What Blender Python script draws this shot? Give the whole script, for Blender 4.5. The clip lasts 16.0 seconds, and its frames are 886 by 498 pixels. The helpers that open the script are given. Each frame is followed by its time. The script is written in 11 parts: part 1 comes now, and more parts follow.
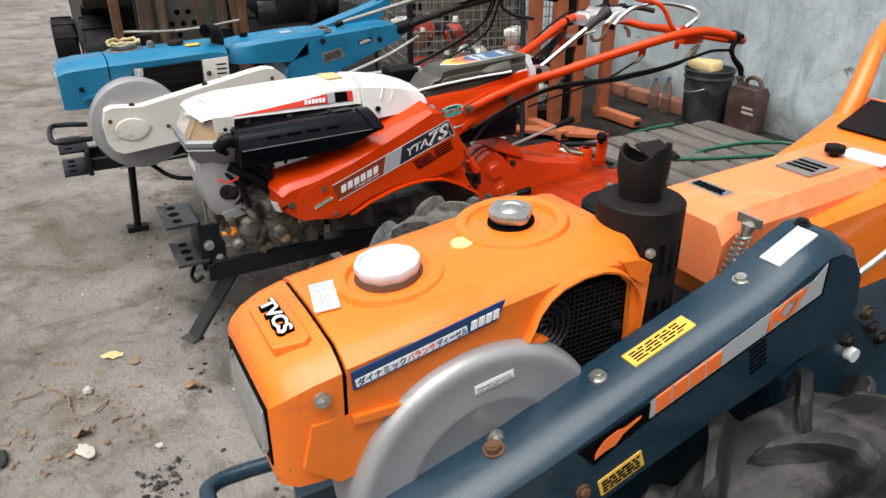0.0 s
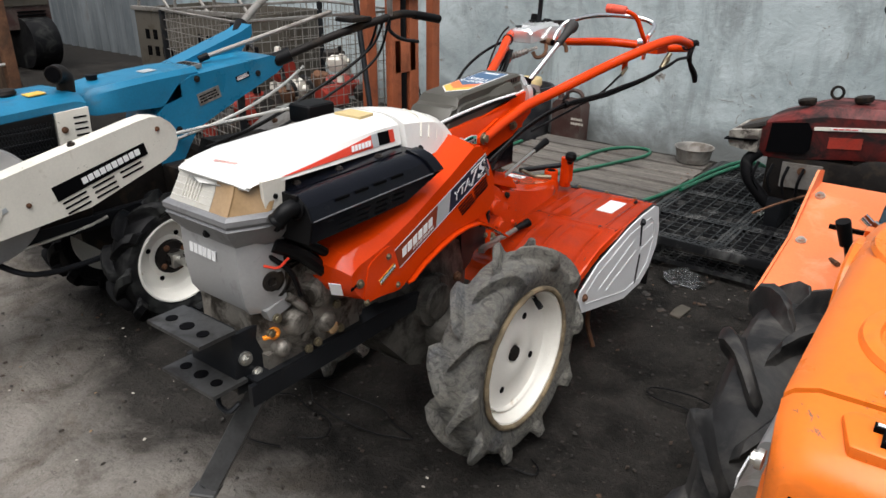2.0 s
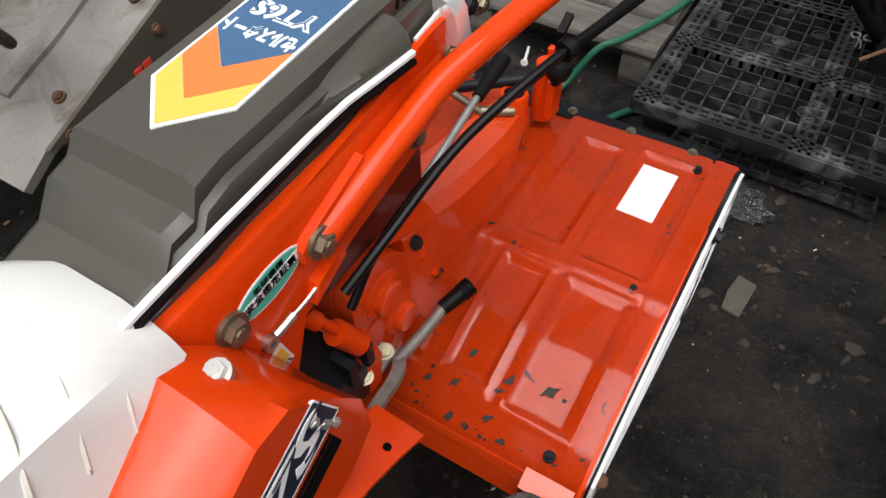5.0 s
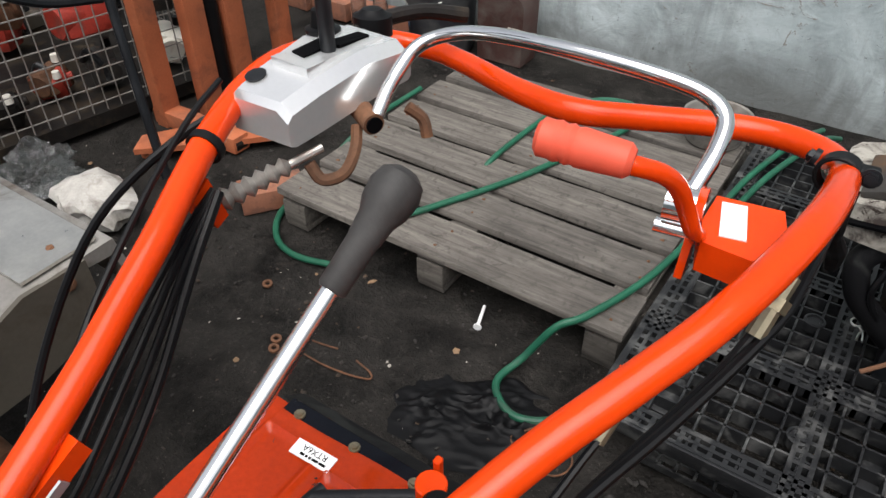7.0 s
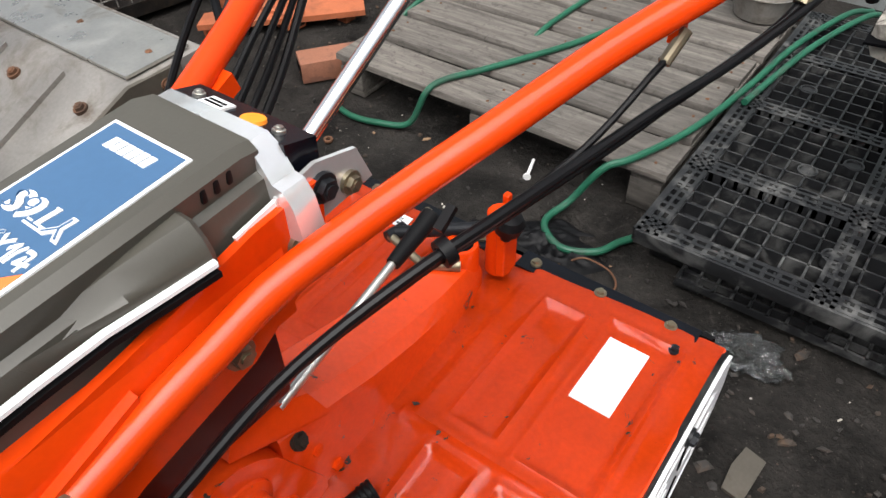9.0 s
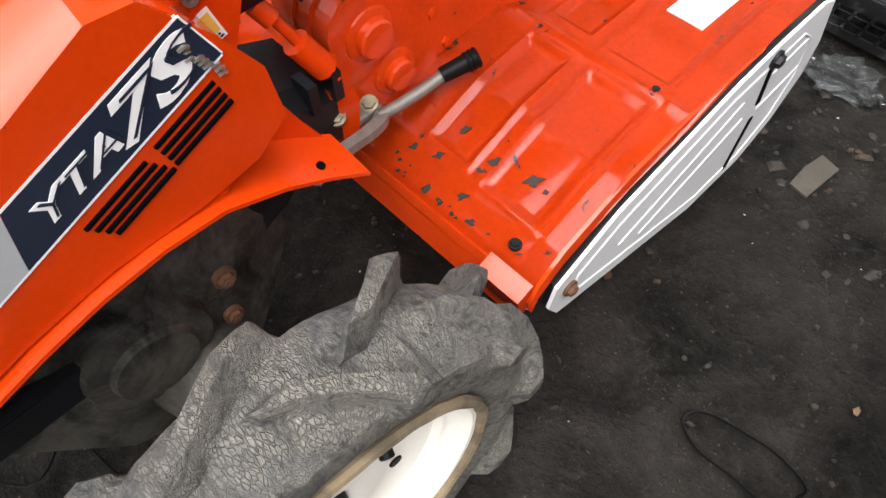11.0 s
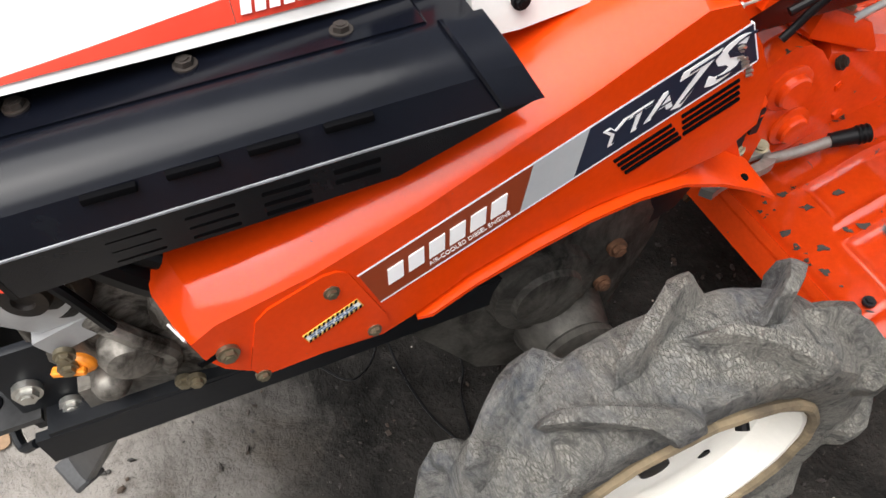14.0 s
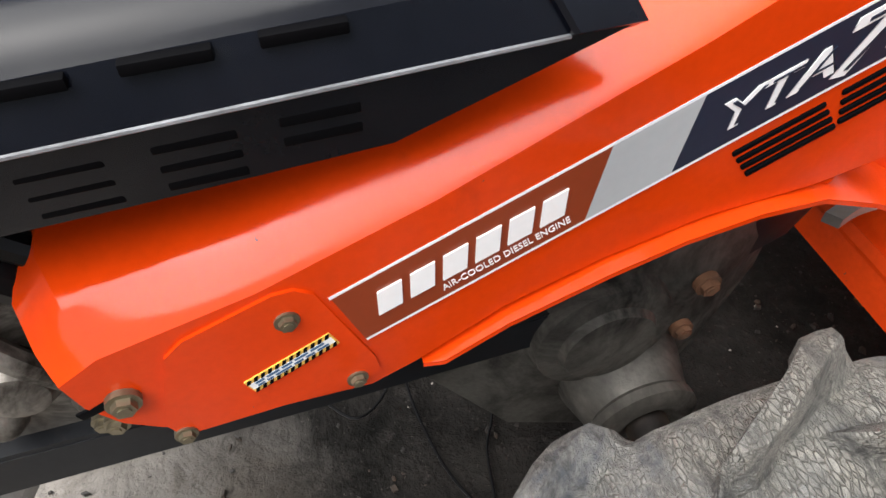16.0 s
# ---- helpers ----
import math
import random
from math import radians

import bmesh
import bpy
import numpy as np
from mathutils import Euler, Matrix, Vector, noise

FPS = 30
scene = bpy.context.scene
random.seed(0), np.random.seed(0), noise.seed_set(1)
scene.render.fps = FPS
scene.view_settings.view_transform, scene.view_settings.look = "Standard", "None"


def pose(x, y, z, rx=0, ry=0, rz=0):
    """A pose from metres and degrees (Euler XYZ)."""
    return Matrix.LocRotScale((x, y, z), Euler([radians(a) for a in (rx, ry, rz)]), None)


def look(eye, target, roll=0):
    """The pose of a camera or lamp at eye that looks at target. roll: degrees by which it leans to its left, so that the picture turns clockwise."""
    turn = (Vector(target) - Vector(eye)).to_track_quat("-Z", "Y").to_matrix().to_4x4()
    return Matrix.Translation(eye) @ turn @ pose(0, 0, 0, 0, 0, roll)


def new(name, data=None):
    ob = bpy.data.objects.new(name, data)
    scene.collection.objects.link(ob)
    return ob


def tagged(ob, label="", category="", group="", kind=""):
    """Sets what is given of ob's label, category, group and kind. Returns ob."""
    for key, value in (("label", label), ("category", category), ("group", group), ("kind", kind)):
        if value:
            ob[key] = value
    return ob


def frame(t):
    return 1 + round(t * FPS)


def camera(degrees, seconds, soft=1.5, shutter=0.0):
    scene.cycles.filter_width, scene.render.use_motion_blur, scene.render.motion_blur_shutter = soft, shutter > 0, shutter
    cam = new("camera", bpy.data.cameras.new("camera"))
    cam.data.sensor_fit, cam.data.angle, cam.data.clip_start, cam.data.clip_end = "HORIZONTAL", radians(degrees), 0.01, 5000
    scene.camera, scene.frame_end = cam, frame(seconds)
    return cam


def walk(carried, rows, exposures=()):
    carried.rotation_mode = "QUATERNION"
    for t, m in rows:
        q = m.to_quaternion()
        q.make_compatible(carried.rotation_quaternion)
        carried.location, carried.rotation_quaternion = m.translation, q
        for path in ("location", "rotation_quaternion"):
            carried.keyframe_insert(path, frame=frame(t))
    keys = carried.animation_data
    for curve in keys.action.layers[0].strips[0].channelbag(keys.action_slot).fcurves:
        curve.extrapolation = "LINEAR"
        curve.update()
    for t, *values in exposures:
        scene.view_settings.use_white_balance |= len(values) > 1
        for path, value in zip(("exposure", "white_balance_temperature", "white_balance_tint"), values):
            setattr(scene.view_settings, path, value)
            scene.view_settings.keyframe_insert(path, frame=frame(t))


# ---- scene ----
cam = camera(63.2, 16.0)
PATH = [
    (0, (2.015, -0.892, 1.362), (0.429, -0.036, 0.496), -0.1),
    (0.5, (1.862, -1.109, 1.344), (0.347, -0.048, 0.58), 0.2),
    (1, (1.682, -1.283, 1.338), (0.301, -0.035, 0.608), 0.3),
    (1.5, (1.398, -1.347, 1.317), (0.134, 0.017, 0.581), 0.6),
    (2, (1.163, -1.356, 1.275), (0.046, 0.104, 0.487), 0.4),
    (2.5, (0.967, -1.352, 1.273), (0.026, 0.193, 0.421), 0.5),
    (3, (0.801, -1.09, 1.218), (-0.027, 0.456, 0.256), 0.1),
    (3.2, (0.754, -0.976, 1.222), (-0.059, 0.523, 0.176), -0.5),
    (5.3, (0.334, 0.064, 1.248), (-0.364, 1.157, -0.275), -0.6),
    (5.5, (0.308, 0.12, 1.26), (-0.41, 1.208, -0.257), -1.1),
    (6, (0.279, 0.262, 1.279), (-0.459, 1.366, -0.216), -1.0),
    (6.5, (0.291, 0.407, 1.296), (-0.52, 1.578, -0.108), -0.1),
    (7, (0.298, 0.472, 1.333), (-0.571, 1.752, 0.066), -0.3),
    (7.5, (0.309, 0.476, 1.361), (-0.61, 1.852, 0.238), -0.0),
    (8, (0.32, 0.444, 1.302), (-0.591, 1.818, 0.17), -0.3),
    (8.5, (0.355, 0.334, 1.266), (-0.578, 1.58, 0.009), -0.5),
    (9, (0.402, 0.227, 1.208), (-0.487, 1.38, -0.162), -1.6),
    (9.5, (0.419, 0.147, 1.162), (-0.431, 1.16, -0.338), -1.0),
    (10, (0.473, 0.121, 1.124), (-0.363, 0.993, -0.47), -1.5),
    (10.2, (0.5, 0.106, 1.105), (-0.334, 0.924, -0.518), -1.6),
    (12.3, (0.594, -0.25, 1.08), (-0.203, 0.431, -0.623), -2.1),
    (12.5, (0.58, -0.277, 1.089), (-0.271, 0.336, -0.614), -2.6),
    (13, (0.561, -0.326, 1.115), (-0.405, 0.132, -0.575), -2.8),
    (13.5, (0.568, -0.329, 1.132), (-0.532, 0.097, -0.484), -2.2),
    (14, (0.577, -0.326, 1.142), (-0.616, 0.12, -0.4), -2.0),
    (14.5, (0.585, -0.32, 1.139), (-0.679, 0.129, -0.343), -1.9),
    (15, (0.553, -0.319, 1.102), (-0.702, 0.101, -0.397), -1.7),
    (15.5, (0.498, -0.313, 1.012), (-0.767, 0.053, -0.493), -1.6),
    (16, (0.45, -0.264, 0.97), (-0.822, 0.079, -0.535), -2.0),
]
walk(cam, [(t, look(eye, target, roll)) for t, eye, target, roll in PATH],
     exposures=[(0.0, 0.44), (1.0, 0.34), (2.0, 0.23), (3.0, 0.18), (5.5, 0.20), (6.3, 0.20), (7.5, 0.45), (8.4, 0.45), (9.0, 0.66), (9.5, 0.78), (10.0, 0.85), (12.5, 0.91), (15.0, 0.97), (16.0, 1.06)])

# ---- world, sun ----
world = bpy.data.worlds.new("overcast_sky")
scene.world = world
world.use_nodes = True
wn, wl = world.node_tree.nodes, world.node_tree.links
wn.clear()
sky = wn.new("ShaderNodeTexSky")
sky.sky_type, sky.sun_disc = "NISHITA", False
sky.sun_elevation, sky.sun_rotation = radians(67), radians(157)
sky.air_density, sky.dust_density, sky.ozone_density = 1.0, 4.0, 1.0
soft_sky = wn.new("ShaderNodeHueSaturation")
soft_sky.inputs["Saturation"].default_value = 0.32
wbg = wn.new("ShaderNodeBackground")
wbg.inputs["Strength"].default_value = 0.15
wout = wn.new("ShaderNodeOutputWorld")
wl.new(sky.outputs[0], soft_sky.inputs["Color"])
wl.new(soft_sky.outputs[0], wbg.inputs["Color"])
wl.new(wbg.outputs[0], wout.inputs["Surface"])
sun_data = bpy.data.lights.new("sun", "SUN")
sun_data.energy, sun_data.angle, sun_data.color = 3.0, radians(66), (1.0, 0.985, 0.965)
sun = new("sun", sun_data)
sun.matrix_world = look((1.0, -2.3, 6.0), (0, 0, 0))


# ---- materials ----
def mat_base(name):
    m = bpy.data.materials.new(name)
    m.use_nodes = True
    nt = m.node_tree
    return m, nt, nt.nodes["Principled BSDF"]


def tex(nt, kind, scale, detail=4.0, rough=0.55, stretch=None, distort=0.0):
    co = nt.nodes.new("ShaderNodeTexCoord")
    vec = co.outputs["Object"]
    if stretch:
        mp = nt.nodes.new("ShaderNodeMapping")
        mp.inputs["Scale"].default_value = stretch
        nt.links.new(vec, mp.inputs["Vector"])
        vec = mp.outputs["Vector"]
    t = nt.nodes.new(kind)
    t.inputs["Scale"].default_value = scale
    if kind == "ShaderNodeTexNoise":
        t.inputs["Detail"].default_value, t.inputs["Roughness"].default_value = detail, rough
        t.inputs["Distortion"].default_value = distort
    nt.links.new(vec, t.inputs["Vector"])
    return t


def ramp(nt, sock, a, b, lo=0.0, hi=1.0):
    r = nt.nodes.new("ShaderNodeMapRange")
    r.clamp = True
    r.inputs["From Min"].default_value, r.inputs["From Max"].default_value = a, b
    r.inputs["To Min"].default_value, r.inputs["To Max"].default_value = lo, hi
    nt.links.new(sock, r.inputs["Value"])
    return r.outputs["Result"]


def mixc(nt, fac, a, b, mode="MIX"):
    n = nt.nodes.new("ShaderNodeMix")
    n.data_type, n.blend_type = "RGBA", mode
    for sock, val in ((n.inputs[0], fac), (n.inputs[6], a), (n.inputs[7], b)):
        if hasattr(val, "is_linked"):
            nt.links.new(val, sock)
        elif isinstance(val, (int, float)):
            sock.default_value = val
        else:
            sock.default_value = (*val[:3], 1.0)
    return n.outputs[2]


def mul(nt, a, b, op="MULTIPLY"):
    n = nt.nodes.new("ShaderNodeMath")
    n.operation = op
    for sock, val in ((n.inputs[0], a), (n.inputs[1], b)):
        if hasattr(val, "is_linked"):
            nt.links.new(val, sock)
        else:
            sock.default_value = val
    return n.outputs[0]


def bump(nt, bsdf, height, strength=0.2, dist=0.01):
    n = nt.nodes.new("ShaderNodeBump")
    n.inputs["Strength"].default_value, n.inputs["Distance"].default_value = strength, dist
    nt.links.new(height, n.inputs["Height"])
    nt.links.new(n.outputs[0], bsdf.inputs["Normal"])


def surf(name, col, rough=0.5, metal=0.0, var=0.12, vscale=7.0, fine=140.0, dirt=None, dirt_lo=0.55, dirt_hi=0.75, dscale=9.0,
         chips=None, chip_at=0.705, bumpiness=0.06, coat=0.0, spec=0.35):
    """A painted, cast or moulded surface: broad tone, fine grain, grime, small chips."""
    m, nt, b = mat_base(name)
    broad = tex(nt, "ShaderNodeTexNoise", vscale, 5.0)
    grain = tex(nt, "ShaderNodeTexNoise", fine, 3.0)
    tone = mul(nt, ramp(nt, broad.outputs[0], 0.25, 0.75, 1 - var, 1 + var), ramp(nt, grain.outputs[0], 0.3, 0.7, 1 - var * 0.4, 1 + var * 0.4))
    c = mixc(nt, 1.0, col, (1, 1, 1), "MULTIPLY")
    n = c.node
    comb = nt.nodes.new("ShaderNodeCombineColor")
    for i in range(3):
        nt.links.new(tone, comb.inputs[i])
    nt.links.new(comb.outputs[0], n.inputs[7])
    rgh = ramp(nt, broad.outputs[0], 0.3, 0.7, max(0.03, rough - 0.08), min(1.0, rough + 0.1))
    if dirt:
        dn = tex(nt, "ShaderNodeTexNoise", dscale, 8.0, 0.65, distort=0.6)
        f = ramp(nt, dn.outputs[0], dirt_lo, dirt_hi)
        c = mixc(nt, f, c, dirt)
        rgh = mul(nt, rgh, mul(nt, f, 0.35), "ADD")
    if chips:
        cn = tex(nt, "ShaderNodeTexNoise", 26.0, 6.0, 0.7, distort=1.0)
        f = ramp(nt, cn.outputs[0], chip_at, chip_at + 0.015)
        c = mixc(nt, f, c, chips)
        rgh = mul(nt, rgh, mul(nt, f, 0.3), "ADD")
    nt.links.new(c, b.inputs["Base Color"])
    nt.links.new(rgh, b.inputs["Roughness"])
    b.inputs["Metallic"].default_value = metal
    b.inputs["Specular IOR Level"].default_value = spec
    b.inputs["Coat Weight"].default_value = coat
    b.inputs["Coat Roughness"].default_value = 0.12
    if bumpiness:
        bump(nt, b, mul(nt, broad.outputs[0], mul(nt, grain.outputs[0], 0.25), "ADD"), bumpiness, 0.004)
    return m


GREASE = (0.03, 0.022, 0.017)
red_paint = surf("red_paint", (0.60, 0.043, 0.0025), 0.12, var=0.10, chips=GREASE, coat=0.0, spec=0.27, dirt=(0.36, 0.026, 0.003), dirt_lo=0.60, dirt_hi=0.85)
chipped_red = surf("chipped_red_paint", (0.63, 0.050, 0.005), 0.08, var=0.14, chips=(0.02, 0.016, 0.013), chip_at=0.650, coat=0.15, spec=0.5, dirt=(0.42, 0.040, 0.009), dirt_lo=0.62, dirt_hi=0.8)
orange_paint = surf("orange_paint", (0.77, 0.170, 0.016), 0.30, var=0.09, chips=(0.22, 0.09, 0.04), coat=0.25, dirt=(0.50, 0.13, 0.03), dirt_lo=0.58, dirt_hi=0.85)
chipped_orange = surf("chipped_orange_paint", (0.76, 0.165, 0.016), 0.32, var=0.10, chips=(0.16, 0.10, 0.07), chip_at=0.635, coat=0.2, dirt=(0.45, 0.12, 0.03), dirt_lo=0.56, dirt_hi=0.8)
faded_orange = surf("faded_orange_paint", (0.80, 0.21, 0.075), 0.42, var=0.10, vscale=4, dirt=(0.75, 0.35, 0.2), dirt_lo=0.5, dirt_hi=0.8)
blue_paint = surf("blue_paint", (0.010, 0.150, 0.275), 0.32, var=0.15, chips=(0.12, 0.15, 0.17), dirt=(0.05, 0.10, 0.14), dirt_lo=0.55, dirt_hi=0.8)
navy_paint = surf("dark_blue_green_paint", (0.011, 0.030, 0.047), 0.26, var=0.18, chips=(0.10, 0.11, 0.12), coat=0.25)
white_paint = surf("white_paint", (0.70, 0.69, 0.665), 0.38, var=0.05, coat=0.15, dirt=(0.45, 0.40, 0.32), dirt_lo=0.68, dirt_hi=0.9)
cream_paint = surf("cream_paint", (0.66, 0.63, 0.56), 0.40, var=0.08, dirt=(0.30, 0.25, 0.18), dirt_lo=0.56, dirt_hi=0.8, chips=GREASE, chip_at=0.67)
peeling_cream = surf("peeling_cream_paint", (0.33, 0.31, 0.27), 0.6, var=0.2, dirt=(0.05, 0.04, 0.035), dirt_lo=0.44, dirt_hi=0.60, dscale=14, chips=GREASE, chip_at=0.60)
bare_iron = surf("bare_rusty_iron", (0.022, 0.017, 0.014), 0.7, var=0.4, vscale=60, dirt=(0.06, 0.03, 0.018), dirt_lo=0.55, dirt_hi=0.75)
rim_white = surf("rim_white_paint", (0.80, 0.78, 0.72), 0.42, var=0.05, dirt=(0.42, 0.30, 0.17), dirt_lo=0.66, dirt_hi=0.80, dscale=14)
shield_white = surf("white_shield_paint", (0.66, 0.67, 0.68), 0.38, var=0.07, chips=GREASE)
black_paint = surf("black_satin_paint", (0.0030, 0.0036, 0.0062), 0.20, var=0.25, coat=0.0, spec=0.20, dirt=(0.006, 0.008, 0.0085), dirt_lo=0.58, dirt_hi=0.85)
sooty = surf("sooty_burnt_steel", (0.010, 0.008, 0.007), 0.62, metal=0.2, var=0.4, vscale=18, dirt=(0.05, 0.026, 0.016), dirt_lo=0.60, dirt_hi=0.80, bumpiness=0.3, spec=0.2)
black_plastic = surf("black_plastic", (0.0045, 0.0045, 0.005), 0.45, var=0.3, spec=0.13, dirt=(0.018, 0.017, 0.016), dirt_lo=0.6, dirt_hi=0.85)
tank_grey = surf("brown_grey_moulded_plastic", (0.060, 0.056, 0.046), 0.36, var=0.08, fine=320, bumpiness=0.1)
silver_paint = surf("silver_paint", (0.34, 0.34, 0.34), 0.40, metal=0.35, var=0.08, dirt=(0.12, 0.10, 0.09), dirt_lo=0.6, dirt_hi=0.85)
bezel_grey = surf("dark_silver_paint", (0.20, 0.20, 0.205), 0.42, metal=0.3, var=0.10, dirt=(0.08, 0.07, 0.07), dirt_lo=0.58, dirt_hi=0.85)
cast_alu = surf("cast_aluminium", (0.21, 0.195, 0.172), 0.50, metal=0.6, var=0.3, vscale=18, dirt=(0.028, 0.023, 0.018), dirt_lo=0.45, dirt_hi=0.62, dscale=16, bumpiness=0.35)
grimy_iron = surf("grimy_cast_iron", (0.014, 0.012, 0.011), 0.55, spec=0.2, metal=0.3, var=0.4, vscale=16, dirt=(0.055, 0.040, 0.026), dirt_lo=0.5, dirt_hi=0.7, bumpiness=0.4)
scuffed_steel = surf("scuffed_grey_steel", (0.050, 0.050, 0.050), 0.36, metal=0.35, var=0.3, vscale=14, dirt=(0.016, 0.014, 0.013), dirt_lo=0.48, dirt_hi=0.70, bumpiness=0.15)
dark_steel = surf("dark_painted_steel", (0.011, 0.012, 0.014), 0.40, spec=0.22, metal=0.2, var=0.25, dirt=(0.055, 0.046, 0.038), dirt_lo=0.58, dirt_hi=0.8)
steel = surf("zinc_steel", (0.55, 0.54, 0.50), 0.32, metal=0.9, var=0.12, vscale=20, dirt=(0.18, 0.13, 0.08), dirt_lo=0.58, dirt_hi=0.8)
brass_zinc = surf("yellow_zinc_bolt", (0.22, 0.19, 0.13), 0.38, metal=0.8, var=0.2, vscale=60, dirt=(0.10, 0.07, 0.04), dirt_lo=0.55, dirt_hi=0.75)
chrome = surf("chrome", (0.80, 0.80, 0.79), 0.10, metal=1.0, var=0.04, dirt=(0.35, 0.28, 0.20), dirt_lo=0.68, dirt_hi=0.85)
rust = surf("rusty_steel", (0.12, 0.055, 0.028), 0.8, var=0.35, vscale=14, dirt=(0.05, 0.03, 0.02), dirt_lo=0.45, dirt_hi=0.7, bumpiness=0.35)
rusty_orange = surf("weathered_orange_paint", (0.36, 0.105, 0.045), 0.6, var=0.18, chips=(0.05, 0.03, 0.02), dirt=(0.15, 0.06, 0.035), dirt_lo=0.5, dirt_hi=0.8)
rubber = surf("black_rubber", (0.006, 0.006, 0.0068), 0.5, spec=0.12, var=0.35, vscale=10, dirt=(0.040, 0.042, 0.039), dirt_lo=0.5, dirt_hi=0.75, bumpiness=0.2)
grey_rubber = surf("dusty_grey_rubber", (0.016, 0.016, 0.0165), 0.48, spec=0.2, var=0.35, vscale=10, dirt=(0.085, 0.080, 0.074), dirt_lo=0.46, dirt_hi=0.70, bumpiness=0.3)
cable_black = surf("black_cable_sheath", (0.003, 0.003, 0.0035), 0.4, var=0.15, spec=0.16)
hose_green = surf("green_hose", (0.012, 0.085, 0.048), 0.42, var=0.2, dirt=(0.05, 0.06, 0.05), dirt_lo=0.55, dirt_hi=0.8)
amber = surf("amber_plastic", (0.30, 0.195, 0.10), 0.14, var=0.15, vscale=30, coat=0.5, spec=0.5)
satin_chrome = surf("satin_chrome", (0.78, 0.78, 0.775), 0.20, metal=0.70, var=0.05, vscale=5, dirt=(0.45, 0.40, 0.33), dirt_lo=0.66, dirt_hi=0.85)
zinc_cap = surf("dull_zinc_cap", (0.60, 0.62, 0.65), 0.40, metal=0.25, var=0.10, vscale=25, dirt=(0.30, 0.28, 0.26), dirt_lo=0.6, dirt_hi=0.8)
lamp_lens = surf("clear_lamp_lens", (0.42, 0.40, 0.355), 0.10, var=0.10, coat=0.5, spec=0.5, dirt=(0.30, 0.27, 0.21), dirt_lo=0.55, dirt_hi=0.8)
dull_lens = surf("dull_grey_lamp_lens", (0.20, 0.20, 0.185), 0.10, var=0.15, vscale=20, coat=0.5, spec=0.5, dirt=(0.13, 0.12, 0.10), dirt_lo=0.5, dirt_hi=0.8)
lens_rib_mat = surf("lamp_lens_rib", (0.62, 0.60, 0.55), 0.12, var=0.08, coat=0.5, spec=0.5)
crease_glint = surf("crease_glint_grey", (0.16, 0.165, 0.175), 0.4, metal=0.3, var=0.3, vscale=30)
oily_alu = surf("oily_cast_case", (0.082, 0.077, 0.068), 0.45, spec=0.25, metal=0.3, var=0.4, vscale=14, dirt=(0.009, 0.008, 0.007), dirt_lo=0.42, dirt_hi=0.66, dscale=12, bumpiness=0.6)
dried_mud = surf("dried_tan_mud", (0.22, 0.17, 0.105), 0.9, var=0.25, vscale=20, dirt=(0.10, 0.08, 0.055), dirt_lo=0.45, dirt_hi=0.65, dscale=18, bumpiness=0.6)
faded_red = surf("faded_red_print", (0.62, 0.30, 0.27), 0.4, var=0.2, vscale=40)
cream_sticker = surf("faded_yellow_sticker", (0.80, 0.60, 0.22), 0.4, var=0.05)
orange_plastic = surf("orange_plastic", (0.85, 0.26, 0.02), 0.4, var=0.1, dirt=GREASE, dirt_lo=0.6, dirt_hi=0.8)
yellow_paint = surf("yellow_paint", (0.55, 0.36, 0.06), 0.5, var=0.15, dirt=(0.12, 0.08, 0.04), dirt_lo=0.5, dirt_hi=0.75)
sticker_white = surf("white_sticker", (0.76, 0.76, 0.76), 0.35, var=0.04)
sticker_grey = surf("grey_sticker", (0.36, 0.38, 0.39), 0.35, var=0.05)
sticker_brown = surf("rust_red_sticker", (0.21, 0.035, 0.010), 0.35, var=0.07)
sticker_navy = surf("navy_sticker", (0.012, 0.018, 0.035), 0.32, var=0.1)
sticker_blue = surf("blue_sticker", (0.045, 0.105, 0.20), 0.34, var=0.06)
strip_blue = surf("deep_blue_strip", (0.014, 0.045, 0.13), 0.35, var=0.06)
sticker_yellow = surf("yellow_sticker", (0.72, 0.44, 0.075), 0.38, var=0.06)
sticker_orange = surf("orange_sticker", (0.82, 0.17, 0.04), 0.35, var=0.06)
sticker_red = surf("red_sticker", (0.62, 0.05, 0.025), 0.35, var=0.12)
sticker_green = surf("green_sticker", (0.06, 0.40, 0.30), 0.4, var=0.1, dirt=(0.3, 0.4, 0.36), dirt_lo=0.6, dirt_hi=0.8)
ink = surf("black_ink", (0.0025, 0.0025, 0.003), 0.6, var=0.05, spec=0.03)
grey_plastic = surf("grey_black_pallet_plastic", (0.013, 0.0134, 0.0145), 0.38, var=0.3, vscale=8, spec=0.30, dirt=(0.095, 0.095, 0.092), dirt_lo=0.50, dirt_hi=0.72, dscale=13)
can_brown = surf("dirty_red_brown_plastic", (0.050, 0.024, 0.020), 0.55, var=0.3, dirt=(0.09, 0.075, 0.065), dirt_lo=0.45, dirt_hi=0.7)
pail_plastic = surf("black_pail_plastic", (0.022, 0.023, 0.027), 0.45, var=0.25, dirt=(0.075, 0.072, 0.07), dirt_lo=0.45, dirt_hi=0.7)
straw = surf("pale_yellow_foam", (0.52, 0.40, 0.20), 0.8, var=0.15, bumpiness=0.3)
pale_rock = surf("pale_concrete_lump", (0.40, 0.38, 0.35), 0.9, var=0.2, vscale=22, dirt=(0.14, 0.12, 0.10), dirt_lo=0.5, dirt_hi=0.7, bumpiness=0.9)
brick_red = surf("red_brick", (0.24, 0.10, 0.06), 0.85, var=0.2, dirt=(0.07, 0.05, 0.045), dirt_lo=0.5, dirt_hi=0.75, bumpiness=0.5)
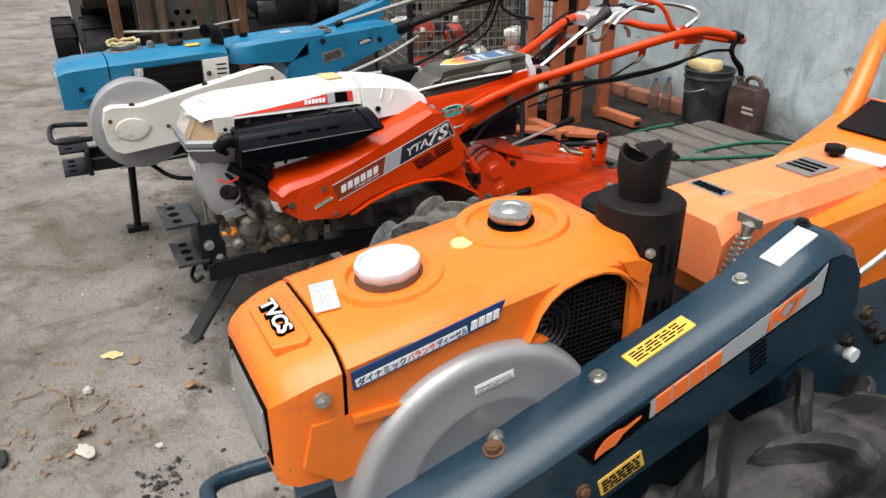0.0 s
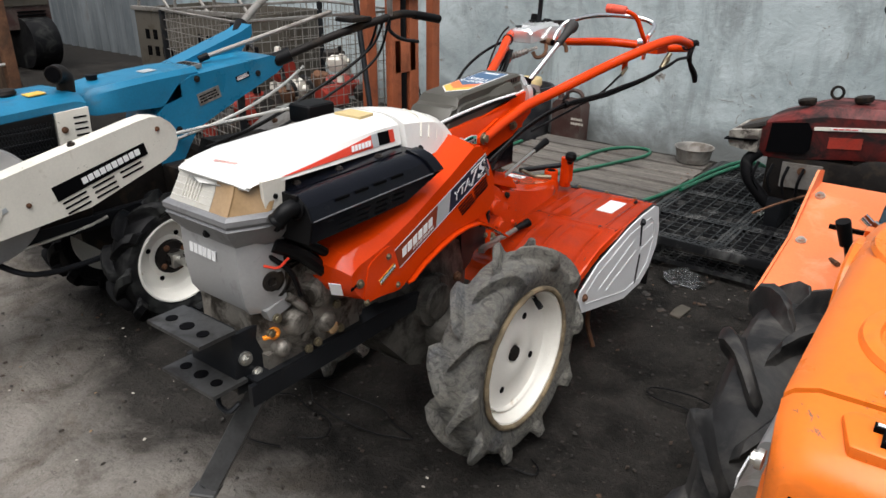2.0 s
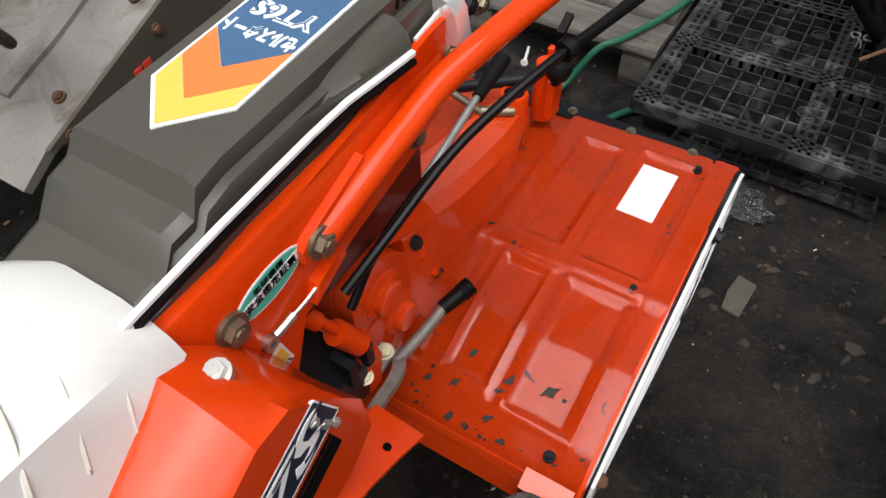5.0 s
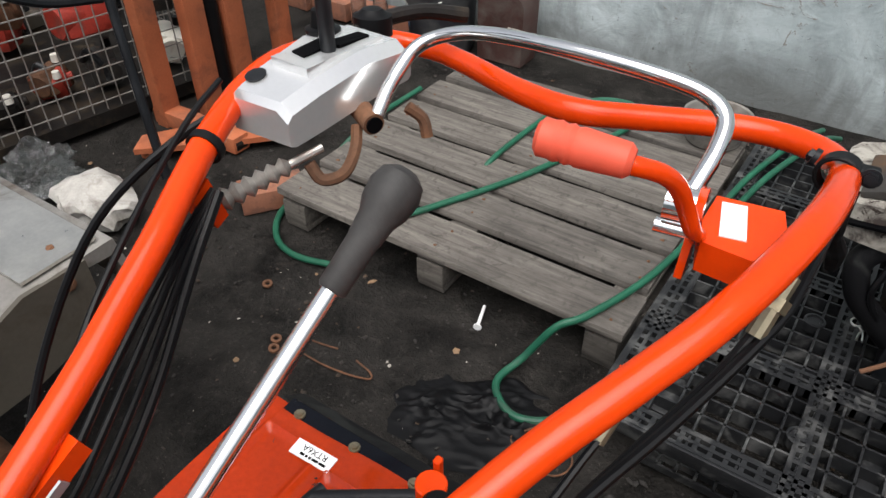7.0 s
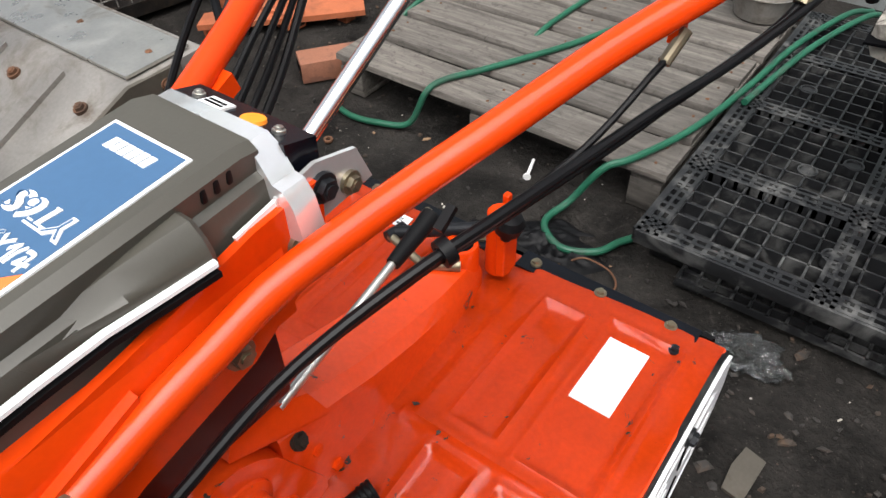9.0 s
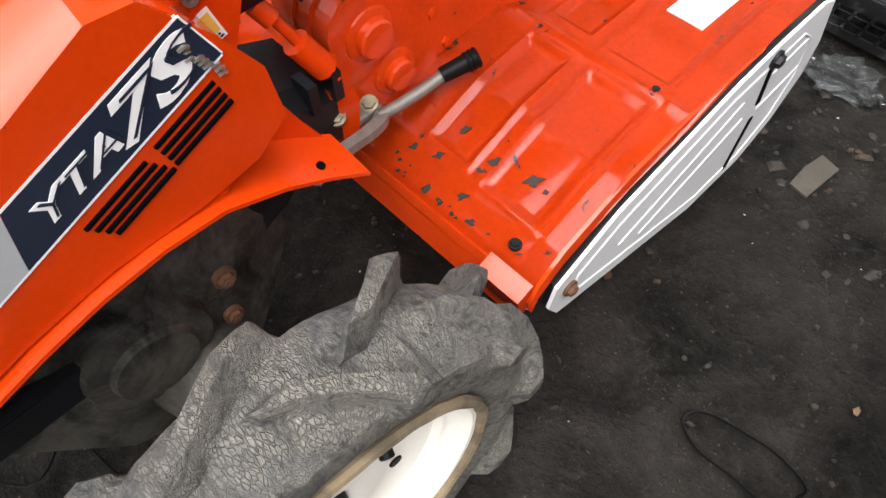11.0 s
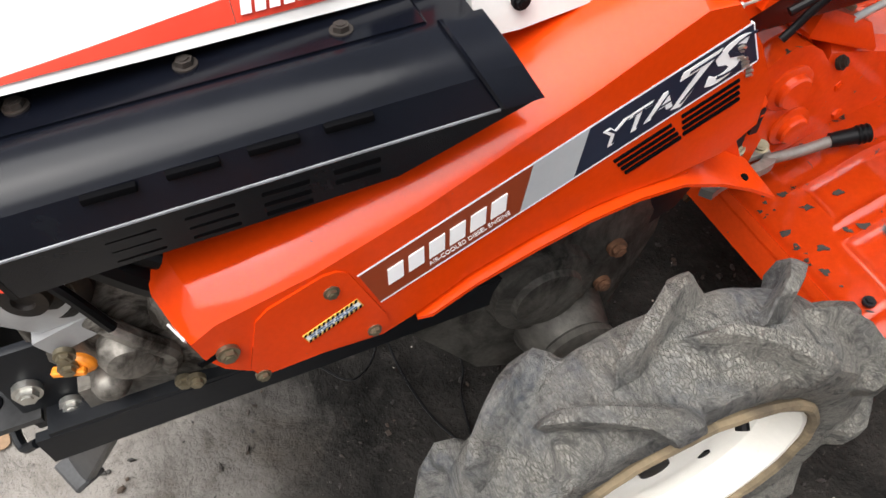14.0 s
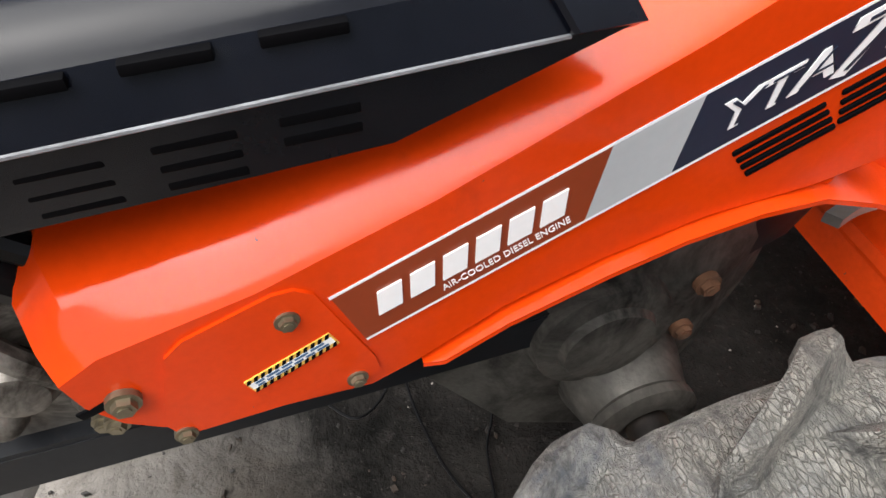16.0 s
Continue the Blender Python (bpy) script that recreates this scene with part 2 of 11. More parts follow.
dark_red = surf("dark_red_paint", (0.115, 0.014, 0.012), 0.40, var=0.35, dirt=(0.012, 0.008, 0.008), dirt_lo=0.42, dirt_hi=0.62)
purple_bag = surf("purple_plastic_bag", (0.24, 0.19, 0.45), 0.45, var=0.15)
pump_red = surf("red_machine_paint", (0.30, 0.030, 0.018), 0.5, var=0.25, dirt=(0.07, 0.04, 0.03), dirt_lo=0.5, dirt_hi=0.75)
dark_clutter = surf("dark_scrap_metal", (0.036, 0.033, 0.030), 0.65, metal=0.2, var=0.4, vscale=12, dirt=(0.10, 0.06, 0.035), dirt_lo=0.5, dirt_hi=0.7, bumpiness=0.4)
bluegrey_wall = surf("pale_blue_board", (0.26, 0.33, 0.37), 0.75, var=0.2, dirt=(0.16, 0.16, 0.15), dirt_lo=0.5, dirt_hi=0.75)
alu_cast_clean = surf("dull_aluminium_cover", (0.26, 0.245, 0.225), 0.48, metal=0.55, var=0.2, dirt=(0.10, 0.075, 0.055), dirt_lo=0.5, dirt_hi=0.75)
primer = surf("olive_grey_primer", (0.085, 0.075, 0.060), 0.5, metal=0.2, var=0.15, dirt=(0.06, 0.045, 0.03), dirt_lo=0.52, dirt_hi=0.75)
leaf_dry = surf("dry_leaf", (0.22, 0.14, 0.08), 0.8, var=0.25)
litter = surf("pale_litter", (0.42, 0.39, 0.34), 0.8, var=0.25)


def mat_glass(name, col, rough=0.12):
    m, nt, b = mat_base(name)
    b.inputs["Base Color"].default_value = (*col, 1)
    b.inputs["Roughness"].default_value = rough
    b.inputs["Transmission Weight"].default_value = 0.85
    b.inputs["IOR"].default_value = 1.45
    w = tex(nt, "ShaderNodeTexWave", 55.0)
    bump(nt, b, w.outputs[0], 0.35, 0.004)
    return m


lens_glass = mat_glass("ribbed_lamp_glass", (0.86, 0.84, 0.80))


def mat_ground():
    m, nt, b = mat_base("yard_floor")
    broad = tex(nt, "ShaderNodeTexNoise", 1.1, 8.0, 0.62, distort=0.5)
    mid = tex(nt, "ShaderNodeTexNoise", 5.5, 8.0, 0.7, distort=0.4)
    fine = tex(nt, "ShaderNodeTexNoise", 60.0, 5.0, 0.6)
    co = nt.nodes.new("ShaderNodeTexCoord")
    sep = nt.nodes.new("ShaderNodeSeparateXYZ")
    nt.links.new(co.outputs["Object"], sep.inputs[0])
    # oily earth with shade painted into it behind, bare concrete towards the open yard
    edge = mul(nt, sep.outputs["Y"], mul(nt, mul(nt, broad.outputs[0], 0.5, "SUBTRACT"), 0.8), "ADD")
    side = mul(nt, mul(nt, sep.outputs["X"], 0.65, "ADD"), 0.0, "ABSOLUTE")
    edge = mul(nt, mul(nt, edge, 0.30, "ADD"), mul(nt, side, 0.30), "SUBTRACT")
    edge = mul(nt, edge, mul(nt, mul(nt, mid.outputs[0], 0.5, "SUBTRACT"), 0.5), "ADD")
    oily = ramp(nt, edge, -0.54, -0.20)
    light = mixc(nt, ramp(nt, broad.outputs[0], 0.35, 0.65), (0.165, 0.150, 0.132), (0.270, 0.250, 0.225))
    light = mixc(nt, ramp(nt, mid.outputs[0], 0.52, 0.72), light, (0.095, 0.078, 0.060))
    stain = tex(nt, "ShaderNodeTexNoise", 2.3, 7.0, 0.68, distort=0.9)
    light = mixc(nt, ramp(nt, stain.outputs[0], 0.50, 0.66, 0.0, 0.75), light, (0.105, 0.084, 0.062))
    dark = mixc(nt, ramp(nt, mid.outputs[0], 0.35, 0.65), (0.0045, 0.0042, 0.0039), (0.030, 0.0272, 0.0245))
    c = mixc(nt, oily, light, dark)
    spots = tex(nt, "ShaderNodeTexNoise", 13.0, 4.0, 0.6)
    c = mixc(nt, ramp(nt, spots.outputs[0], 0.67, 0.73, 0.0, 0.75), c, (0.025, 0.021, 0.018))
    grit = tex(nt, "ShaderNodeTexNoise", 170.0, 3.0, 0.7)
    c = mixc(nt, ramp(nt, fine.outputs[0], 0.45, 0.75, 0.0, 0.07), c, (0.13, 0.115, 0.10))
    c = mixc(nt, ramp(nt, grit.outputs[0], 0.64, 0.69, 0.0, 0.42), c, (0.15, 0.135, 0.12))
    c = mixc(nt, ramp(nt, grit.outputs[0], 0.40, 0.28, 0.0, 0.5), c, (0.012, 0.011, 0.010))
    nt.links.new(c, b.inputs["Base Color"])
    nt.links.new(ramp(nt, mid.outputs[0], 0.3, 0.7, 0.6, 0.9), b.inputs["Roughness"])
    b.inputs["Specular IOR Level"].default_value = 0.08
    # scuffed paler patches and hairline cracks in the packed dirt
    scuff = tex(nt, "ShaderNodeTexNoise", 17.0, 8.0, 0.75, distort=1.2)
    c = mixc(nt, ramp(nt, scuff.outputs[0], 0.56, 0.66, 0.0, 0.42), c, (0.058, 0.052, 0.047))
    crk = tex(nt, "ShaderNodeTexVoronoi", 3.1, distort=0.0)
    crk.feature = "DISTANCE_TO_EDGE"
    wob = nt.nodes.new("ShaderNodeMix")
    wob.data_type, wob.blend_type = "RGBA", "LINEAR_LIGHT"
    wob.inputs[0].default_value = 0.10
    nt.links.new(co.outputs["Object"], wob.inputs[6])
    nt.links.new(scuff.outputs[1], wob.inputs[7])
    nt.links.new(wob.outputs[2], crk.inputs["Vector"])
    c = mixc(nt, ramp(nt, crk.outputs["Distance"], 0.0, 0.006, 0.55, 0.0), c, (0.012, 0.011, 0.010))
    nt.links.new(c, b.inputs["Base Color"])
    h = mul(nt, mul(nt, mid.outputs[0], 0.6), mul(nt, fine.outputs[0], 0.30), "ADD")
    h = mul(nt, h, mul(nt, scuff.outputs[0], 0.25), "ADD")
    bump(nt, b, h, 0.95, 0.035)
    return m


def mat_wall():
    m, nt, b = mat_base("stained_plaster")
    broad = tex(nt, "ShaderNodeTexNoise", 1.6, 8.0, 0.65, distort=0.8)
    streak = tex(nt, "ShaderNodeTexNoise", 5.0, 7.0, 0.65, stretch=(1.0, 1.0, 0.22), distort=0.4)
    fine = tex(nt, "ShaderNodeTexNoise", 45.0, 5.0, 0.6)
    c = mixc(nt, ramp(nt, broad.outputs[0], 0.35, 0.65), (0.27, 0.32, 0.33), (0.49, 0.55, 0.56))
    c = mixc(nt, ramp(nt, streak.outputs[0], 0.52, 0.70, 0.0, 0.7), c, (0.15, 0.165, 0.165))
    flake = tex(nt, "ShaderNodeTexNoise", 9.0, 7.0, 0.7, distort=1.5)
    c = mixc(nt, ramp(nt, flake.outputs[0], 0.63, 0.66, 0.0, 0.8), c, (0.20, 0.17, 0.14))
    c = mixc(nt, ramp(nt, flake.outputs[0], 0.70, 0.72, 0.0, 0.9), c, (0.035, 0.035, 0.033))
    pit = tex(nt, "ShaderNodeTexNoise", 42.0, 5.0, 0.7, distort=0.8)
    c = mixc(nt, ramp(nt, pit.outputs[0], 0.64, 0.69, 0.0, 0.75), c, (0.12, 0.125, 0.12))
    mott = tex(nt, "ShaderNodeTexNoise", 4.2, 8.0, 0.72, distort=1.0)
    c = mixc(nt, ramp(nt, mott.outputs[0], 0.50, 0.68, 0.0, 0.55), c, (0.20, 0.225, 0.225))
    # dirt splashed up from the floor
    co = nt.nodes.new("ShaderNodeTexCoord")
    sep = nt.nodes.new("ShaderNodeSeparateXYZ")
    nt.links.new(co.outputs["Object"], sep.inputs[0])
    z = mul(nt, sep.outputs["Z"], mul(nt, mul(nt, broad.outputs[0], 0.5, "SUBTRACT"), 0.7), "ADD")
    c = mixc(nt, ramp(nt, z, 0.02, 0.30, 0.75, 0.0), c, (0.085, 0.08, 0.072))
    nt.links.new(c, b.inputs["Base Color"])
    b.inputs["Roughness"].default_value = 0.85
    bump(nt, b, mul(nt, mul(nt, flake.outputs[0], 0.7), mul(nt, fine.outputs[0], 0.2), "ADD"), 0.4, 0.02)
    return m


def mat_wood(name, dark, light, axis=0):
    m, nt, b = mat_base(name)
    st = [9.0, 9.0, 9.0]
    st[axis] = 0.7
    grain = tex(nt, "ShaderNodeTexNoise", 6.0, 8.0, 0.7, stretch=tuple(st), distort=0.3)
    broad = tex(nt, "ShaderNodeTexNoise", 3.0, 5.0, 0.6)
    info = nt.nodes.new("ShaderNodeObjectInfo")
    c = mixc(nt, ramp(nt, grain.outputs[0], 0.35, 0.66), dark, light)
    c = mixc(nt, ramp(nt, broad.outputs[0], 0.5, 0.72, 0.0, 0.6), c, tuple(v * 0.5 for v in dark))
    fleck = tex(nt, "ShaderNodeTexNoise", 40.0, 6.0, 0.75, distort=0.6)
    c = mixc(nt, ramp(nt, fleck.outputs[0], 0.53, 0.66, 0.0, 0.7), c, tuple(v * 0.55 for v in dark))
    hsv = nt.nodes.new("ShaderNodeHueSaturation")
    nt.links.new(ramp(nt, info.outputs["Random"], 0, 1, 0.75, 1.25), hsv.inputs["Value"])
    nt.links.new(c, hsv.inputs["Color"])
    nt.links.new(hsv.outputs[0], b.inputs["Base Color"])
    b.inputs["Roughness"].default_value = 0.82
    bump(nt, b, grain.outputs[0], 0.6, 0.008)
    return m


grey_wood = mat_wood("weathered_grey_wood", (0.050, 0.043, 0.037), (0.146, 0.131, 0.114), 0)
brown_wood = mat_wood("weathered_brown_wood", (0.07, 0.042, 0.026), (0.18, 0.12, 0.08), 2)


def mat_mud_rubber():
    m, nt, b = mat_base("muddy_cracked_rubber")
    broad = tex(nt, "ShaderNodeTexNoise", 9.0, 7.0, 0.65, distort=0.5)
    fine = tex(nt, "ShaderNodeTexNoise", 120.0, 5.0, 0.65)
    wrink = tex(nt, "ShaderNodeTexNoise", 34.0, 8.0, 0.78, stretch=(0.5, 1.0, 1.0), distort=1.6)
    cr = tex(nt, "ShaderNodeTexVoronoi", 290.0, stretch=(0.4, 1.0, 1.3))
    cr.feature = "DISTANCE_TO_EDGE"
    c = mixc(nt, ramp(nt, broad.outputs[0], 0.38, 0.58), (0.058, 0.064, 0.073), (0.250, 0.238, 0.205))
    c = mixc(nt, ramp(nt, fine.outputs[0], 0.35, 0.7, 0.0, 0.45), c, (0.31, 0.298, 0.265))
    zone = ramp(nt, broad.outputs[0], 0.38, 0.54)
    crack = mul(nt, ramp(nt, cr.outputs["Distance"], 0.0, 0.13, 0.8, 0.0), mul(nt, zone, ramp(nt, wrink.outputs[0], 0.42, 0.6)))
    c = mixc(nt, crack, c, (0.06, 0.053, 0.044))
    c = mixc(nt, ramp(nt, wrink.outputs[0], 0.54, 0.40, 0.0, 0.85), c, (0.030, 0.029, 0.027))
    nt.links.new(c, b.inputs["Base Color"])
    b.inputs["Roughness"].default_value = 0.8
    scrub = tex(nt, "ShaderNodeTexNoise", 21.0, 7.0, 0.75, distort=1.0)
    c = mixc(nt, ramp(nt, scrub.outputs[0], 0.60, 0.68, 0.0, 0.8), c, (0.022, 0.021, 0.020))
    nt.links.new(c, b.inputs["Base Color"])
    h = mul(nt, mul(nt, wrink.outputs[0], 0.9), mul(nt, fine.outputs[0], 0.3), "ADD")
    h = mul(nt, h, mul(nt, crack, 0.8), "SUBTRACT")
    bump(nt, b, h, 0.9, 0.012)
    return m


mud_rubber = mat_mud_rubber()
ground_mat, wall_mat = mat_ground(), mat_wall()


def mat_corrugated():
    m, nt, b = mat_base("weathered_zinc_sheet")
    streak = tex(nt, "ShaderNodeTexNoise", 4.0, 7.0, 0.65, stretch=(1, 1, 0.15))
    fine = tex(nt, "ShaderNodeTexNoise", 30.0, 5.0)
    c = mixc(nt, ramp(nt, streak.outputs[0], 0.35, 0.65), (0.10, 0.115, 0.125), (0.24, 0.265, 0.28))
    c = mixc(nt, ramp(nt, streak.outputs[0], 0.62, 0.75, 0.0, 0.8), c, (0.10, 0.07, 0.05))
    nt.links.new(c, b.inputs["Base Color"])
    b.inputs["Metallic"].default_value, b.inputs["Roughness"].default_value = 0.4, 0.55
    bump(nt, b, fine.outputs[0], 0.2, 0.005)
    return m


zinc_sheet = mat_corrugated()


def mat_bag():
    m, nt, b = mat_base("clear_plastic_bag")
    b.inputs["Base Color"].default_value = (0.55, 0.56, 0.56, 1)
    b.inputs["Roughness"].default_value, b.inputs["Transmission Weight"].default_value = 0.10, 0.97
    b.inputs["IOR"].default_value = 1.27
    n = tex(nt, "ShaderNodeTexNoise", 40.0, 4.0)
    bump(nt, b, n.outputs[0], 0.6, 0.01)
    return m


clear_bag = mat_bag()


# ---- mesh helpers ----
def link_mesh(name, bm, mat, smooth=35):
    me = bpy.data.meshes.new(name)
    bmesh.ops.recalc_face_normals(bm, faces=bm.faces)
    bm.to_mesh(me)
    bm.free()
    if smooth:
        me.shade_smooth()
        me.set_sharp_from_angle(angle=radians(smooth))
    me.materials.append(mat)
    return new(name, me)


def thing(name, base, label, category, group="", kind=""):
    """An empty at the thing's base, which carries its parts."""
    ob = new(name)
    ob.empty_display_size = 0.05
    ob.location = base
    return tagged(ob, label, category, group, kind)


def root_of(ob):
    while ob.parent:
        ob = ob.parent
    return ob


def part(name, bm, mat, parent, label="", smooth=35):
    """One mesh under a thing or a part; bm is in world metres."""
    base = root_of(parent).location
    bmesh.ops.translate(bm, verts=bm.verts, vec=-Vector(base))
    ob = link_mesh(name, bm, mat, smooth)
    ob.parent = parent
    if label:
        tagged(ob, label)
    return ob


def solo(name, bm, mat, base, label, category, group="", kind="", smooth=35):
    """A thing that is a single mesh."""
    bmesh.ops.translate(bm, verts=bm.verts, vec=-Vector(base))
    ob = link_mesh(name, bm, mat, smooth)
    ob.location = base
    return tagged(ob, label, category, group, kind)


def box(bm, c, s, rot=None):
    r = bmesh.ops.create_cube(bm, size=1.0)["verts"]
    m = Matrix.Translation(c) @ (rot.to_4x4() if rot else Matrix()) @ Matrix.Diagonal((*s, 1))
    bmesh.ops.transform(bm, matrix=m, verts=r)
    return bm


def put3(axis, h, a, b):
    return {"x": (h, a, b), "y": (a, h, b), "z": (a, b, h)}[axis]


def prism(bm, pts, axis, lo, hi):
    """A plate: a polygon in the plane across axis, from lo to hi."""
    va = [bm.verts.new(put3(axis, lo, *p)) for p in pts]
    vb = [bm.verts.new(put3(axis, hi, *p)) for p in pts]
    bm.faces.new(va[::-1])
    bm.faces.new(vb)
    n = len(pts)
    for i in range(n):
        bm.faces.new((va[i], va[(i + 1) % n], vb[(i + 1) % n], vb[i]))
    return bm


def loft(bm, rings, caps=True, closed=True):
    vs = [[bm.verts.new(p) for p in r] for r in rings]
    n = len(rings[0])
    for a, b in zip(vs, vs[1:]):
        for i in range(n if closed else n - 1):
            bm.faces.new((a[i], a[(i + 1) % n], b[(i + 1) % n], b[i]))
    if caps and closed:
        bm.faces.new(vs[0][::-1])
        bm.faces.new(vs[-1])
    return bm


def spline(pts, n=6):
    """Catmull-Rom points through pts."""
    p = [Vector(q) for q in pts]
    p = [p[0] * 2 - p[1]] + p + [p[-1] * 2 - p[-2]]
    out = []
    for i in range(1, len(p) - 2):
        for k in range(n):
            t = k / n
            out.append(0.5 * (2 * p[i] + (p[i + 1] - p[i - 1]) * t + (2 * p[i - 1] - 5 * p[i] + 4 * p[i + 1] - p[i + 2]) * t * t
                              + (3 * p[i] - p[i - 1] - 3 * p[i + 1] + p[i + 2]) * t ** 3))
    return out + [p[-2]]


def tube(bm, pts, r, seg=12, n=6, radii=None):
    path = spline(pts, n) if n > 1 else [Vector(q) for q in pts]
    up, rings = None, []
    for i, c in enumerate(path):
        d = (path[min(i + 1, len(path) - 1)] - path[max(i - 1, 0)]).normalized()
        if up is None:
            up = d.orthogonal().normalized()
        up = (up - d * up.dot(d)).normalized()
        side = d.cross(up)
        rr = r if radii is None else radii(i / (len(path) - 1))
        rings.append([c + (up * math.cos(a) + side * math.sin(a)) * rr for a in (2 * math.pi * k / seg for k in range(seg))])
    return loft(bm, rings)


def cyl(bm, p0, p1, r0, r1=None, seg=20):
    return tube(bm, (p0, p1), r0, seg, 1, (lambda t: r0 + ((r0 if r1 is None else r1) - r0) * t))


def revolve(bm, prof, c, axis, seg=48):
    """prof: rows of height along axis and radius."""
    d = Vector(axis).normalized()
    u = d.orthogonal().normalized()
    v = d.cross(u)
    rings = [[Vector(c) + d * h + (u * math.cos(a) + v * math.sin(a)) * max(r, 1e-4) for a in (2 * math.pi * k / seg for k in range(seg))] for h, r in prof]
    if abs(prof[0][1] - prof[-1][1]) < 1e-6 or abs(prof[0][0] - prof[-1][0]) < 1e-6 and prof[0][1] > 0.003 and prof[-1][1] > 0.003:
        return loft(bm, rings + rings[:1], caps=False)
    return loft(bm, rings)


def bevel(bm, off, seg=2, deg=25):
    es = [e for e in bm.edges if len(e.link_faces) == 2 and e.calc_face_angle(0) > radians(deg)]
    bmesh.ops.bevel(bm, geom=es, offset=off, segments=seg, affect="EDGES", profile=0.6, clamp_overlap=True)
    return bm


def B():
    return bmesh.new()


def rbox(c, s, off=0.004, seg=2, rot=None):
    return bevel(box(B(), c, s, rot), off, seg)


def rprism(pts, axis, lo, hi, off=0.003, seg=2, deg=25):
    return bevel(prism(B(), pts, axis, lo, hi), off, seg, deg)


def bolt(p, n, r=0.008, mat=brass_zinc, parent=None, name="bolt"):
    """A hexagon head on a washer."""
    n = Vector(n).normalized()
    p = Vector(p)
    bm = B()
    cyl(bm, p - n * r * 0.5, p + n * r * 0.25, r * 1.35, seg=14)
    cyl(bm, p + n * r * 0.2, p + n * r * 0.85, r, r * 0.94, seg=6)
    cyl(bm, p + n * r * 0.8, p + n * r * 1.0, r * 0.55, seg=8)
    return part(name, bm, mat, parent)


def frame_on(origin, right, up):
    """A matrix whose x runs along right, y along up, z out of the face."""
    x = Vector(right).normalized()
    z = x.cross(Vector(up)).normalized()
    y = z.cross(x)
    m = Matrix((x, y, z)).transposed().to_4x4()
    m.translation = origin
    return m


def decal(name, pts, m, mat, parent, thick=0.0012, label=""):
    """A thin sticker: a polygon in the face's own x, y."""
    bm = prism(B(), pts, "z", -0.001, thick)
    bmesh.ops.transform(bm, matrix=m, verts=bm.verts)
    return part(name, bm, mat, parent, label, smooth=0)


def letters(name, body, size, m, mat, parent, depth=0.0008, shear=0.0, width=None, align="LEFT", bold=0.0):
    c = bpy.data.curves.new(name, "FONT")
    c.body, c.size, c.extrude, c.shear, c.align_x, c.offset = body, size, depth, shear, align, bold
    c.resolution_u = 3
    tmp = new(name, c)
    bpy.context.view_layer.update()
    me = bpy.data.meshes.new_from_object(tmp.evaluated_get(bpy.context.evaluated_depsgraph_get()))
    bpy.data.objects.remove(tmp)
    bm = B()
    bm.from_mesh(me)
    bpy.data.meshes.remove(me)
    if width:
        xs = [v.co.x for v in bm.verts]
        k = width / (max(xs) - min(xs))
        bmesh.ops.scale(bm, vec=(k, 1, 1), verts=bm.verts)
    bmesh.ops.transform(bm, matrix=m @ Matrix.Translation((0, 0, 0.0012)), verts=bm.verts)
    return part(name, bm, mat, parent, smooth=0)


def blocks(name, n, w, h, m, mat, parent, gap=0.22, shear=0.25, thick=0.0022):
    """A maker's mark as a row of plain slanted blocks."""
    step = w / n
    for i in range(n):
        bm = B()
        x0, x1 = i * step, (i + 1 - gap) * step
        prism(bm, [(x0, 0), (x1, 0), (x1 + shear * h, h), (x0 + shear * h, h)], "z", 0.0, thick)
        bmesh.ops.transform(bm, matrix=m, verts=bm.verts)
        ob = part(name, bm, mat, parent, smooth=0)
    return ob


def bars(name, rows, w, h, m, mat, parent, thick=0.002, seed=1):
    """Writing too small to read: plain bars."""
    rnd = random.Random(seed)
    bm = B()
    for r in range(rows):
        y = h * (1 - (r + 0.75) / rows)
        x = 0.0
        while x < w * 0.92:
            l = min(rnd.uniform(0.08, 0.25) * w, w - x)
            prism(bm, [(x, y), (x + l, y), (x + l, y + h / rows * 0.5), (x, y + h / rows * 0.5)], "z", 0.0, thick)
            x += l + 0.04 * w
    bmesh.ops.transform(bm, matrix=m, verts=bm.verts)
    return part(name, bm, mat, parent, smooth=0)


# ---- the yard: floor and walls ----
def ground_sheet():
    def coords(lo, hi, step, far):
        inner = list(np.arange(lo, hi + 1e-6, step))
        out, d, x = [], step, lo
        while x > -far:
            d *= 1.5
            x -= d
            out.append(x)
        res = out[::-1] + inner
        d, x = step, hi
        while x < far:
            d *= 1.5
            x += d
            res.append(x)
        return res
    xs, ys = coords(-3.2, 2.4, 0.045, 320), coords(-2.2, 3.3, 0.045, 320)
    verts, faces = [], []
    for y in ys:
        for x in xs:
            near = max(0.0, 1 - max(0.0, abs(x + 0.4) - 2.8, abs(y - 0.5) - 2.8) / 3)
            z = 0.010 * noise.noise((x * 2.3, y * 2.3, 0.0)) + 0.006 * noise.noise((x * 8.0, y * 8.0, 3.0))
            verts.append((x, y, z * near - 0.004))
    n = len(xs)
    for j in range(len(ys) - 1):
        for i in range(n - 1):
            a = j * n + i
            faces.append((a, a + 1, a + n + 1, a + n))
    me = bpy.data.meshes.new("ground")
    me.from_pydata(verts, [], faces)
    me.shade_smooth()
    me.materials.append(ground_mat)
    return tagged(new("ground", me), "oily earth darkened by painted shade and worn pale concrete floor of the yard", "ground", kind="structure")


